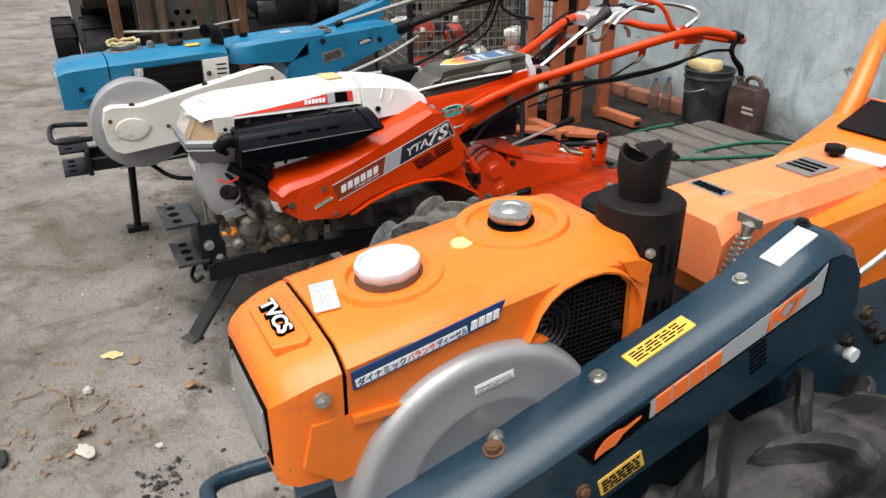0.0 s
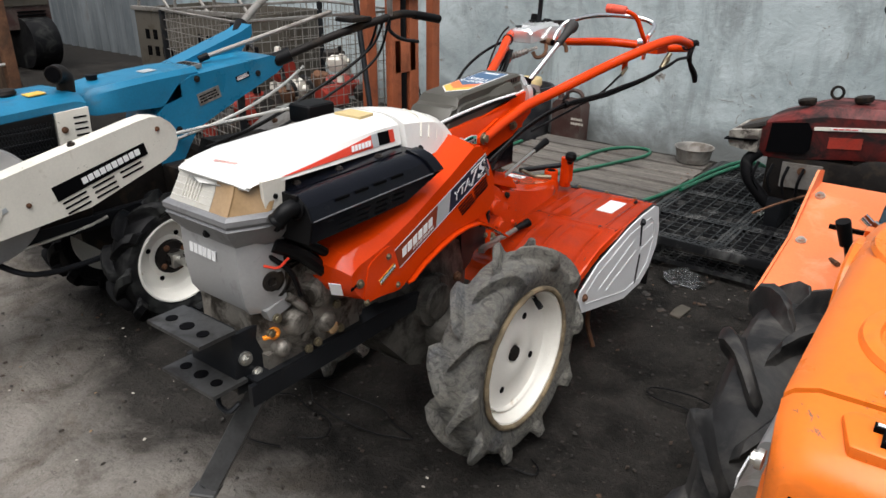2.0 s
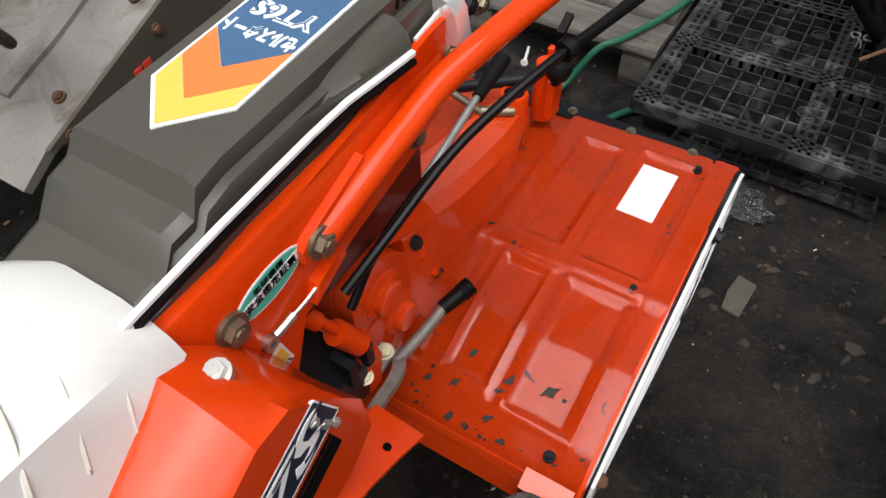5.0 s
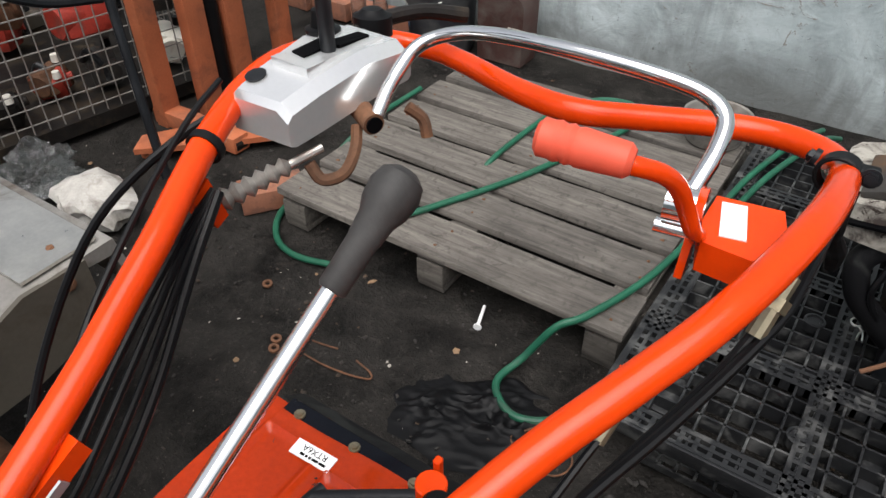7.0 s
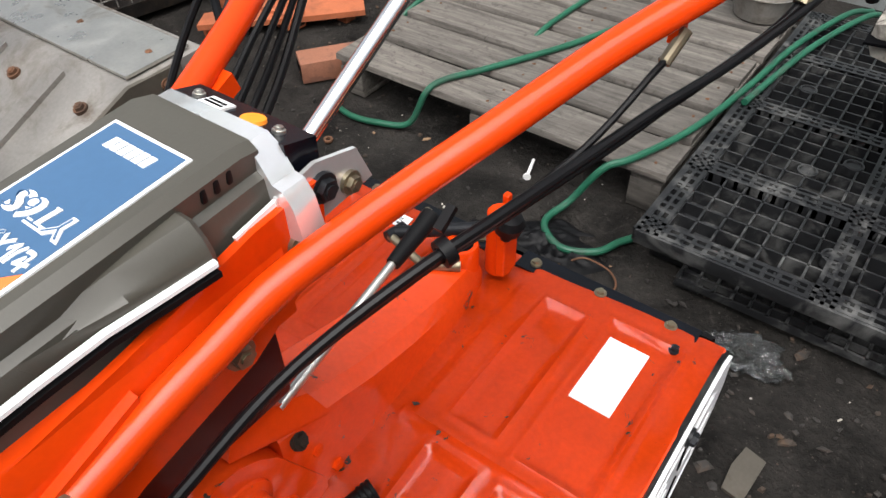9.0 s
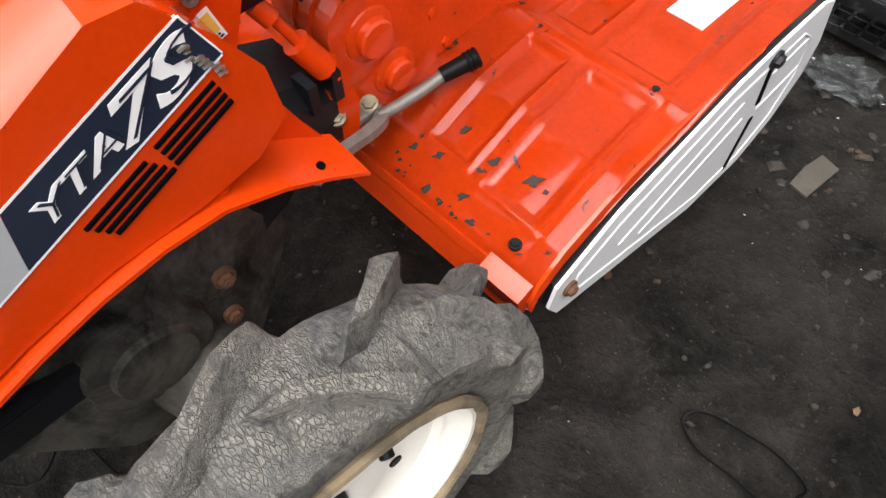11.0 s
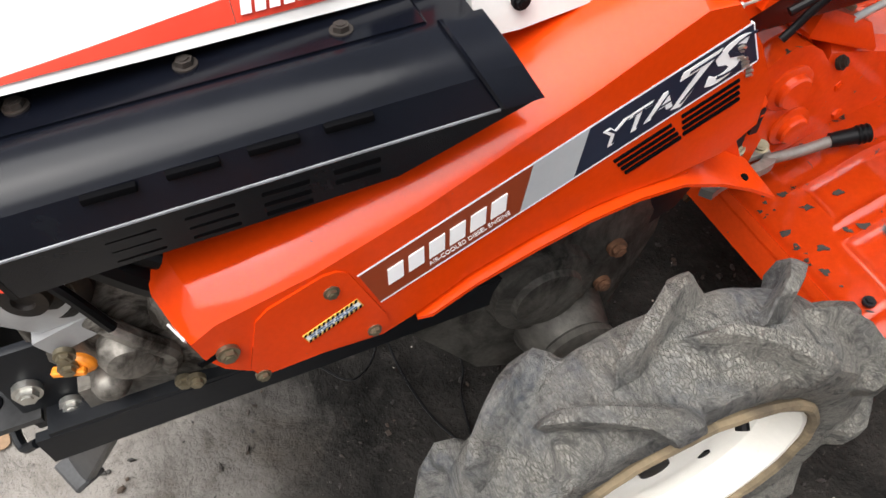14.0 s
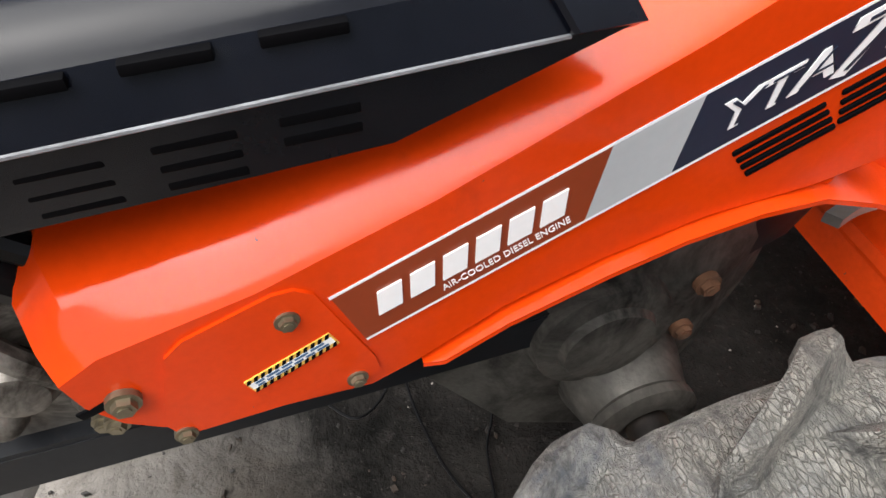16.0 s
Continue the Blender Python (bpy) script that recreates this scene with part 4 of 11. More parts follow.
    def stripe(name, y0, y1, u0, u1, mat, u0b=None, u1b=None):
        bm = B()
        n = 8
        rows = []
        for i in range(n + 1):
            t = i / n
            y = y0 + (y1 - y0) * t
            lo_, hi_ = (u0 + ((u0b if u0b is not None else u0) - u0) * t), (u1 + ((u1b if u1b is not None else u1) - u1) * t)
            p, q = flank(y, lo_), flank(y, hi_)
            e = Vector((0.0012, 0, 0.0005))
            rows.append([p, q, q - e * 2, p - e * 2])
        loft(bm, rows)
        return part(name, bm, mat, hood, smooth=0)
    stripe("side_stripe", -0.50, -0.30, 0.22, 0.30, sticker_red, 0.22, 0.68)
    stripe("side_stripe", -0.2995, -0.225, 0.22, 0.68, sticker_red, 0.22, 0.85)
    stripe("side_stripe", -0.2245, -0.203, 0.22, 0.85, sticker_grey)
    stripe("side_stripe", -0.2025, -0.165, 0.22, 0.85, ink)
    stripe("side_stripe", -0.1645, -0.148, 0.22, 0.85, sticker_red)
    fm = frame_on(flank(-0.295, 0.36) + Vector((0.0012, 0, 0)), (0, 1, 0.02), tuple(flank(-0.28, 1) - flank(-0.28, 0)))
    blocks("maker_mark", 6, 0.062, 0.012, fm, sticker_white, hood, 0.25, 0.2, 0.001)
    fm = frame_on((-0.005, -0.562, 0.8812), (1, 0.2, 0), (0, 1, 0.16))
    bars("worn_script", 2, 0.062, 0.010, fm, faded_red, hood, 0.0008, 4)
    # muffler guard
    def guard(y, rise=0.0):
        roll = [(0.130, 0.8303), (0.146, 0.8300), (0.160, 0.8275), (0.172, 0.8228), (0.181, 0.8165), (0.1872, 0.8095)]
        arc = [(roll[0][0], roll[0][1])] + [(float(p[0]), float(p[2])) for p in spline([(x, 0.0, z) for x, z in roll], 4)][1:]
        return [(x, y, z + rise) for x, z in [(0.055, 0.829)] + arc + [(0.199, 0.784), (0.193, 0.757), (0.188, 0.736), (0.06, 0.734)]]
    bm = B()
    rings = [guard(-0.500), guard(-0.495), guard(-0.34, 0.004)]
    end = []
    for x, y, z in guard(0, 0.009):
        back = (z - 0.793) * 0.55 if z > 0.793 else (0.793 - z) * 2.3
        end.append((x, -0.105 - back, z))
    rings.append(end)
    loft(bm, rings)
    bevel(bm, 0.002, 2, 45)
    guard_ob = part("muffler_guard", bm, black_paint, T, "black slotted muffler guard with a painted glint along its crease", smooth=12)
    # folded band that closes the rear end
    bm = B()
    outer = guard(0, 0.009)[3:-3]
    band = []
    for d, o in ((-0.030, 0.0030), (-0.028, 0.0052), (0.004, 0.0052), (0.006, 0.0020)):
        band.append([(x + o, -0.105 - (z - 0.793) * 0.55 + d, z + o * 0.8) for x, y, z in outer] + [(x - 0.012, -0.105 - (z - 0.793) * 0.55 + d, z - 0.010) for x, y, z in reversed(outer)])
    loft(bm, band)
    part("end_band", bm, black_paint, guard_ob, "folded black end band", smooth=30)
    # punched slots: one row above the crease, three below
    for y in (-0.412, -0.357, -0.302, -0.248):
        for z in (0.807, 0.770, 0.757, 0.744):
            if y > -0.26 and z < 0.75:
                continue
            z += 0.004 + (y + 0.34) * 0.021
            xx = 0.199 - (z - 0.788) * 0.232 if z > 0.788 else 0.199 - (0.788 - z) * 0.225
            bm = rbox((xx - 0.0027, y, z), (0.006, 0.036, 0.0058), 0.0012, 2)
            part("slot", bm, ink, guard_ob)
    # thin pale tube, paints the light that the crease catches
    bm = tube(B(), ((0.1987, -0.498, 0.784), (0.1989, -0.34, 0.788), (0.1989, -0.135, 0.793)), 0.0013, 6, 2)
    part("crease_line", bm, crease_glint, guard_ob, "pale line painted as the glint on the crease")
    bm = rprism([(-0.490, 0.8285), (-0.165, 0.8365), (-0.17, 0.8405), (-0.490, 0.8325)], "x", 0.062, 0.137, 0.001)
    part("guard_flange", bm, black_paint, guard_ob)
    for x, y in ((0.110, -0.456), (0.113, -0.342), (0.121, -0.229)):
        bolt((x, y, 0.8335 + (y + 0.455) * 0.022), (0, 0, 1), 0.0068, bare_iron, guard_ob)
    bm = rprism([(0.06, 0.734), (0.188, 0.736), (0.193, 0.757), (0.199, 0.784), (0.1872, 0.8095), (0.181, 0.8165), (0.172, 0.8228), (0.160, 0.8275), (0.12, 0.8303), (0.06, 0.829)], "y", -0.504, -0.499, 0.002)
    part("guard_end_plate", bm, black_plastic, guard_ob)
    bm = B()
    tube(bm, ((0.160, -0.488, 0.800), (0.163, -0.512, 0.810), (0.160, -0.532, 0.806), (0.152, -0.545, 0.790)), 0.0170, 18, 6)
    revolve(bm, [(0, 0.021), (0.004, 0.0225), (0.009, 0.021)], (0.161, -0.5035, 0.806), (0, -1, 0.2), 22)
    revolve(bm, [(-0.004, 0.017), (0.002, 0.0195), (0.005, 0.019), (0.005, 0.0155), (-0.008, 0.0135)], (0.152, -0.545, 0.790), (-0.5, -0.5, -0.7), 20)
    box(bm, (0.166, -0.512, 0.830), (0.018, 0.006, 0.010))
    part("exhaust_elbow", bm, black_plastic, guard_ob, "matt black exhaust elbow")
    # belt cover: an outline in side view, tapering in towards its rear end
    def skin(y):
        return 0.191 - 0.078 * (y + 0.25)
    face = [(-0.410, 0.641), (-0.406, 0.616), (-0.394, 0.591), (-0.376, 0.573), (-0.345, 0.559), (-0.247, 0.543), (-0.215, 0.553), (-0.150, 0.583), (-0.08, 0.600), (0.0, 0.610), (0.09, 0.606), (0.150, 0.612), (0.187, 0.636), (0.180, 0.695),
            (0.150, 0.745), (0.105, 0.800), (0.070, 0.804), (-0.040, 0.757), (-0.195, 0.699), (-0.300, 0.668), (-0.386, 0.654)]
    def lift(y, z, i):
        """The upper edge as it rolls over to the inside."""
        top = i >= 15 or i == 0
        k = 1.0 if i >= 17 else (0.55 if i == 16 else (0.15 if i == 15 else 0.5))
        return (y + (-0.020 if i < 4 or i == len(face) - 1 else -0.006 if 11 < i < 16 else 0.0), z + (0.034 * k if top else 0.0))
    inner = [lift(y, z, i) for i, (y, z) in enumerate(face)]
    bm = B()
    loft(bm, [[(skin(y) - 0.100, y, z + 0.004) for y, z in inner], [(skin(y) - 0.052, y, z) for y, z in inner],
              [(skin(y) - 0.018, y + (ty - y) * 0.45, z + (tz - z) * 0.52) for (y, z), (ty, tz) in zip(face, inner)], [(skin(y), y, z) for y, z in face]])
    bevel(bm, 0.010, 4, 16)
    cover = part("belt_cover", bm, red_paint, T, "red pressed-steel belt cover with maker decals", smooth=30)
    # flange over the wheel, broad and flat behind
    bm = B()
    arch = ((-0.210, 0.546, 0.000), (-0.196, 0.550, 0.006), (-0.15, 0.572, 0.008), (-0.08, 0.592, 0.010), (-0.02, 0.602, 0.010), (0.04, 0.604, 0.010), (0.10, 0.595, 0.009), (0.16, 0.568, 0.010), (0.21, 0.538, 0.012), (0.256, 0.505, 0.014))
    loft(bm, [[(skin(y) - 0.050, y, z + 0.010), (skin(y) + e, y, z + 0.001), (skin(y) + e, y, z - 0.004), (skin(y) - 0.050, y, z + 0.004)] for y, z, e in arch])
    part("wheel_arch_flange", bm, red_paint, cover)
    bm = rprism([(0.12, 0.596), (0.250, 0.512), (0.225, 0.560), (0.190, 0.640), (0.150, 0.640)], "x", 0.098, 0.106, 0.002)
    part("arch_gusset", bm, red_paint, cover)
    bolt((skin(0.110) - 0.012, 0.110, 0.598), (0.3, 0, 1), 0.006, red_paint, cover)
    bm = B()
    cyl(bm, (skin(0.208) - 0.006, 0.208, 0.538), (skin(0.208) - 0.004, 0.210, 0.5445), 0.0048, seg=14)
    part("flange_hole", bm, ink, cover)
    up = 0.334
    fm = frame_on((skin(-0.246) + 0.0003, -0.246, 0.5985), (-0.078, 1, up), (0, -up, 1))
    hgt = 0.0485
    decal("label_field", [(0.0, 0.0), (0.1535, 0.0), (0.181, hgt), (0.0, hgt)], fm, sticker_brown, cover)
    decal("label_field", [(0.154, 0.0), (0.2135, 0.0), (0.2405, hgt), (0.1815, hgt)], fm, sticker_grey, cover)
    decal("label_field", [(0.214, 0.0), (0.417, 0.0), (0.411, hgt), (0.241, hgt)], fm, sticker_navy, cover)
    decal("label_line", [(-0.001, hgt), (0.411, hgt), (0.411, hgt + 0.0022), (-0.001, hgt + 0.0022)], fm, sticker_white, cover)
    decal("label_line", [(0.0, -0.0022), (0.417, -0.0022), (0.417, 0.0), (0.0, 0.0)], fm, sticker_white, cover)
    decal("label_line", [(0.417, 0.0), (0.4185, 0.0), (0.4125, hgt), (0.411, hgt)], fm, sticker_white, cover)
    blocks("maker_mark", 6, 0.132, 0.0195, fm @ Matrix.Translation((0.016, 0.0155, 0.001)), sticker_white, cover, 0.26, 0.38, 0.0014)
    letters("small_lettering", "AIR-COOLED DIESEL ENGINE", 0.0082, fm @ Matrix.Translation((0.057, 0.0055, 0.0)), sticker_white, cover, 0.0005, 0.0, 0.088)
    letters("model_lettering", "YTA", 0.030, fm @ Matrix.Translation((0.243, 0.0125, 0.0)), sticker_white, cover, 0.0006, 0.35, 0.072, bold=0.0009)
    letters("model_lettering", "YTA", 0.0285, fm @ Matrix.Translation((0.2438, 0.0130, 0.0008)), sticker_navy, cover, 0.0004, 0.35, 0.0705, bold=-0.0006)
    letters("model_lettering", "7S", 0.052, fm @ Matrix.Translation((0.316, 0.0065, 0.0)), sticker_white, cover, 0.0006, 0.35, 0.088, bold=0.0016)
    letters("model_lettering", "7S", 0.0500, fm @ Matrix.Translation((0.3170, 0.0072, 0.0008)), sticker_navy, cover, 0.0004, 0.35, 0.0860, bold=-0.0012)
    for j, u0 in enumerate((0.256, 0.333)):
        for k in range(4):
            bm = rbox((0, 0, 0), (0.066, 0.0044, 0.004), 0.0015)
            bmesh.ops.transform(bm, matrix=fm @ Matrix.Translation((u0 + 0.033 + 0.003 * k * (1 - j), -0.0155 - k * 0.0088 + 0.002 * j, -0.0008)), verts=bm.verts)
            part("louvre", bm, ink, cover)
    # paint knocked off the decal corner, with a shred of foil
    bm = B()
    rnd = random.Random(6)
    for k in range(9):
        t = k / 8
        c = fm @ Vector((0.398 + 0.012 * t + rnd.uniform(-0.003, 0.003), 0.030 - 0.042 * t, 0.001))
        r = rnd.uniform(0.002, 0.0045)
        tube(bm, (c - Vector((0, r, r * 0.4)), c + Vector((0.0012, 0, 0)), c + Vector((0, r, -r * 0.6))), r * 0.5, 5, 2)
    part("foil_shred", bm, steel, cover, "crumpled foil shred")
    # inspection plate with its bolts
    plate = [(-0.362, 0.560), (-0.370, 0.566), (-0.374, 0.578), (-0.356, 0.640), (-0.344, 0.650), (-0.292, 0.665), (-0.280, 0.664), (-0.270, 0.656), (-0.242, 0.577), (-0.240, 0.562), (-0.250, 0.553)]
    bm = loft(B(), [[(skin(y) + d, y, z) for y, z in plate] for d in (-0.002, 0.0024)])
    part("inspection_plate", bevel(bm, 0.0015, 2), red_paint, cover)
    for y, z, r in ((-0.288, 0.641, 0.0056), (-0.386, 0.614, 0.0075), (-0.256, 0.554 + 0.006, 0.0054), (-0.366, 0.556 + 0.006, 0.0054)):
        bolt((skin(y) + 0.0025, y, z), (1, 0.078, 0), r, brass_zinc, cover)
    bm = rbox((skin(-0.398) - 0.0004, -0.400, 0.612), (0.002, 0.026, 0.007), 0.001, rot=Matrix.Rotation(0.35, 3, "X"))
    part("adjuster_slot", bm, ink, cover)
    bolt((0.103, 0.100, 0.802), (0, -0.2, 1), 0.009, steel, cover)
    wm = frame_on((skin(-0.318) + 0.0028, -0.318, 0.584), (-0.078, 0.92, 0.36), (0, -0.36, 0.92))
    decal("warning_label", [(0, 0), (0.060, 0), (0.060, 0.013), (0, 0.013)], wm, sticker_yellow, cover)
    decal("label_line", [(0.001, 0.0034), (0.059, 0.0034), (0.059, 0.0096), (0.001, 0.0096)], wm, sticker_white, cover, 0.0014)
    bm = B()
    for k in range(12):
        for y0 in (0.0, 0.0098):
            prism(bm, [(k * 0.005, y0), (k * 0.005 + 0.0026, y0), (k * 0.005 + 0.0047, y0 + 0.0032), (k * 0.005 + 0.0021, y0 + 0.0032)], "z", 0.001, 0.0018)
    bmesh.ops.transform(bm, matrix=wm, verts=bm.verts)
    part("warning_stripes", bm, ink, cover, smooth=0)
    bars("small_print", 2, 0.050, 0.006, wm @ Matrix.Translation((0.005, 0.0035, 0)), sticker_blue, cover, 0.0018, 3)
    lm = frame_on((0.1500, -0.4180, 0.586), (0.90, 0.43, 0), (0, -0.45, 1))
    decal("white_label", [(0, 0), (0.026, 0), (0.026, 0.034), (0, 0.034)], lm, sticker_white, cover)
    # upper frame side plates
    for s in (1, -1):
        bm = rprism([(-0.04, 0.720), (0.08, 0.660), (0.196, 0.620), (0.226, 0.690), (0.305, 0.722), (0.42, 0.748), (0.515, 0.800), (0.520, 0.872), (0.45, 0.866), (0.335, 0.842), (0.17, 0.815), (0.08, 0.812), (-0.04, 0.830)], "x", s * 0.056 - 0.004 - (0.024 if s < 0 else 0.0), s * 0.056 + 0.004 - (0.024 if s < 0 else 0.0), 0.0025)
        sp = part("side_plate", bm, red_paint, T, "red steel side plate")
        if s > 0:
            for p, r in (((0.070, 0.404, 0.783), 0.010), ((0.062, 0.148, 0.766), 0.0125), ((0.062, 0.488, 0.828), 0.010)):
                bolt(p, (1, 0, 0), r, brass_zinc, sp)
            bm = B()
            om = frame_on((0.0602, 0.197, 0.771), (0, 0.98, 0.11), (0, -0.11, 0.98)) @ Matrix.Diagonal((0.78, 0.82, 1.0, 1.0))
            prism(bm, [(0.056 * math.cos(a), 0.023 * math.sin(a)) for a in (2 * math.pi * k / 40 for k in range(40))], "z", 0.0, 0.0012)
            bmesh.ops.transform(bm, matrix=om, verts=bm.verts)
            part("oval_sticker_edge", bm, sticker_white, sp, smooth=0)
            bm = B()
            prism(bm, [(0.053 * math.cos(a), 0.0205 * math.sin(a)) for a in (2 * math.pi * k / 40 for k in range(40))], "z", 0.0, 0.0016)
            bmesh.ops.transform(bm, matrix=om, verts=bm.verts)
            part("oval_sticker", bm, sticker_green, sp, "green and white oval inspection sticker", smooth=0)
            decal("sticker_band", [(-0.051, -0.0065), (0.051, -0.0065), (0.051, 0.0065), (-0.051, 0.0065)], om, sticker_white, sp, 0.0020)
            letters("sticker_lettering", "安全鑑定証票", 0.012, om @ Matrix.Translation((-0.042, -0.0042, 0.0014)), ink, sp, 0.0004, 0, 0.082)
            letters("sticker_lettering", "生研機構", 0.010, om @ Matrix.Translation((-0.024, 0.0085, 0.0010)), ink, sp, 0.0004, 0, 0.048)
            km = frame_on((0.0602, 0.170, 0.650), (0, 0.95, 0.28), (0, -0.28, 0.95)) @ Matrix.Diagonal((0.85, 1.2, 1.0, 1.0))
            decal("caution_sticker", [(0, 0), (0.036, 0), (0.036, 0.030), (0, 0.030)], km, sticker_white, sp)
            decal("caution_panel", [(0.003, 0.008), (0.033, 0.008), (0.033, 0.027), (0.003, 0.027)], km, sticker_yellow, sp, 0.0018)
            decal("caution_mark", [(0.010, 0.011), (0.024, 0.013), (0.020, 0.024), (0.013, 0.021)], km, ink, sp, 0.0024)
            bars("small_print", 2, 0.03, 0.006, km @ Matrix.Translation((0.003, 0.001, 0)), ink, sp, 0.0018, 8)
            bm = rprism([(0.232, 0.708), (0.282, 0.732), (0.277, 0.745), (0.239, 0.730)], "x", 0.058, 0.072, 0.003)
            part("cable_bracket", bm, red_paint, sp)
            bm = B()
            tube(bm, ((0.070, 0.278, 0.738), (0.068, 0.228, 0.722), (0.065, 0.193, 0.716)), 0.002, 6)
            tube(bm, ((0.066, 0.208, 0.718), (0.065, 0.190, 0.715), (0.064, 0.184, 0.714)), 0.0045, 8)
            revolve(bm, [(-0.004, 0.008), (0.004, 0.008), (0.004, 0.004), (-0.004, 0.004)], (0.064, 0.176, 0.712), (1, 0, 0), 14)
            part("cable_end", bm, steel, sp, "steel cable end with eyelet")
            bm = B()
            tube(bm, [(0.068 + 0.010 * math.cos(a * 1.0), 0.150 - 0.004 * a / 6.283, 0.690 + 0.010 * math.sin(a)) for a in np.linspace(0, 38, 80)], 0.002, 6, 1)
            part("return_spring", bm, steel, sp)
    # cross frame below the tank
    bm = rbox((0.0, 0.24, 0.70), (0.080, 0.44, 0.10), 0.006)
    part("cross_frame", bm, black_paint, T)
    # moulded tank cover
    def tank(y, zt, wt, zs, ws, zl, wl):
        c0 = -0.013
        return [(c0 - wl, y, zl), (c0 - ws, y, zs - 0.004), (c0 - ws + 0.006, y, zs), (c0 - wt - 0.004, y, zt - 0.006), (c0 - wt + 0.004, y, zt), (c0 + wt - 0.004, y, zt), (c0 + wt + 0.004, y, zt - 0.006), (c0 + ws - 0.006, y, zs), (c0 + ws, y, zs - 0.004), (c0 + wl, y, zl)]
    bm = B()
    loft(bm, [tank(y, zt, wt, zs, ws, zl, wl) for y, zt, wt, zs, ws, zl, wl in
              ((0.092, 0.808, 0.058, 0.800, 0.064, 0.770, 0.067), (0.145, 0.820, 0.060, 0.808, 0.066, 0.775, 0.069), (0.165, 0.848, 0.058, 0.830, 0.065, 0.778, 0.069), (0.186, 0.852, 0.060, 0.834, 0.067, 0.778, 0.070), (0.198, 0.872, 0.056, 0.847, 0.064, 0.780, 0.069),
               (0.226, 0.876, 0.054, 0.852, 0.062, 0.782, 0.068), (0.34, 0.881, 0.055, 0.856, 0.063, 0.790, 0.068), (0.475, 0.888, 0.057, 0.862, 0.064, 0.806, 0.069), (0.492, 0.884, 0.055, 0.862, 0.064, 0.802, 0.069))])
    bevel(bm, 0.003, 2, 20)
    tk = part("tank_cover", bm, tank_grey, T, "brown-grey moulded tank cover with striped label", smooth=35)
    slope = math.atan2(0.888 - 0.876, 0.475 - 0.226)
    tm = frame_on((-0.0120, 0.233, 0.8768), (-1, 0, 0), (0, -math.cos(slope), -math.sin(slope)))
    def lab(name, pts, mat, th):
        decal(name, [(-(x), -(y)) for x, y in pts], tm, mat, tk, th)
    w = 0.041
    lab("label_border", [(-w, 0.028), (0.0, -0.014), (w, 0.030), (w, 0.220), (-w, 0.220)], sticker_white, 0.0008)
    w2 = w - 0.003
    lab("label_stripe", [(-w2, 0.030), (0.0, -0.0095), (w2, 0.032), (w2, 0.060), (0.0, 0.020), (-w2, 0.058)], sticker_yellow, 0.0014)
    lab("label_stripe", [(-w2, 0.0585), (0.0, 0.0205), (w2, 0.0605), (w2, 0.099), (0.0, 0.060), (-w2, 0.098)], sticker_orange, 0.0014)
    lab("label_field", [(-w2, 0.0985), (0.0, 0.0605), (w2, 0.0995), (w2, 0.217), (-w2, 0.217)], sticker_blue, 0.0014)
    rm = frame_on((-0.0120, 0.233, 0.8768), (1, 0, 0), (0, math.cos(slope), math.sin(slope))) @ Matrix.Rotation(math.pi, 4, "Z")
    blocks("maker_mark", 6, 0.046, 0.011, rm @ Matrix.Translation((-0.023, -0.207, 0.0010)), sticker_white, tk, 0.2, 0.15, 0.0012)
    letters("model_lettering", "YT6S", 0.026, rm @ Matrix.Translation((-0.034, -0.142, 0.0004)), sticker_white, tk, 0.0006, 0.1, 0.062, bold=0.0012)
    letters("lettering_core", "YT6S", 0.026, rm @ Matrix.Translation((-0.034, -0.142, 0.0007)), sticker_blue, tk, 0.0006, 0.1, 0.062, bold=-0.0005)
    letters("model_lettering", "セルスタート", 0.019, rm @ Matrix.Translation((-0.036, -0.112, 0.0004)), sticker_white, tk, 0.0006, 0.0, 0.072, bold=0.0008)
    for k in range(3):
        bm = rbox((0.042, 0.442 + k * 0.011, 0.872 + k * 0.0008), (0.012, 0.005, 0.012), 0.002)
        part("vent_louvre", bm, black_plastic, tk)
    # white edge trim
    bm = B()
    tp = [(0.060, 0.100, 0.827), (0.060, 0.200, 0.8345), (0.0605, 0.300, 0.8390), (0.062, 0.345, 0.8405), (0.069, 0.385, 0.8425), (0.0755, 0.420, 0.8455)]
    rings = [[(x - 0.001, y, z + 0.0030), (x + 0.002, y, z + 0.0012), (x + 0.002, y, z - 0.0022), (x - 0.003, y, z - 0.002), (x - 0.003, y, z + 0.002)] for x, y, z in tp]
    loft(bm, rings)
    part("edge_trim", bm, sticker_white, tk)
    bm = B()
    loft(bm, [[(x - 0.002, y, z - 0.006), (x + 0.003, y, z - 0.006), (x + 0.003, y, z - 0.011), (x - 0.002, y, z - 0.011)] for x, y, z in tp])
    part("edge_seal", bm, black_plastic, tk)
    bm = B()
    loft(bm, [[(0.030, y, 0.834), (0.030, y, zt), (x1 - 0.010, y, zt - 0.001), (x1, y, zt - 0.012), (x1 + 0.004, y, 0.850), (x1 + 0.004, y, 0.836)] for y, x1, zt in ((0.300, 0.046, 0.852), (0.335, 0.052, 0.860), (0.365, 0.058, 0.867), (0.395, 0.064, 0.872), (0.420, 0.069, 0.875), (0.424, 0.067, 0.872))])
    bevel(bm, 0.003, 2, 20)
    part("side_blister", bm, tank_grey, tk)
    bm = B()
    loft(bm, [[(0.044, y, 0.765), (0.0605, y, 0.765), (0.0605, y, z - 0.010), (0.0585, y, z - 0.007), (0.044, y, z - 0.007)] for y, z in ((0.095, 0.8265), (0.200, 0.8345), (0.300, 0.839), (0.430, 0.844), (0.470, 0.846))])
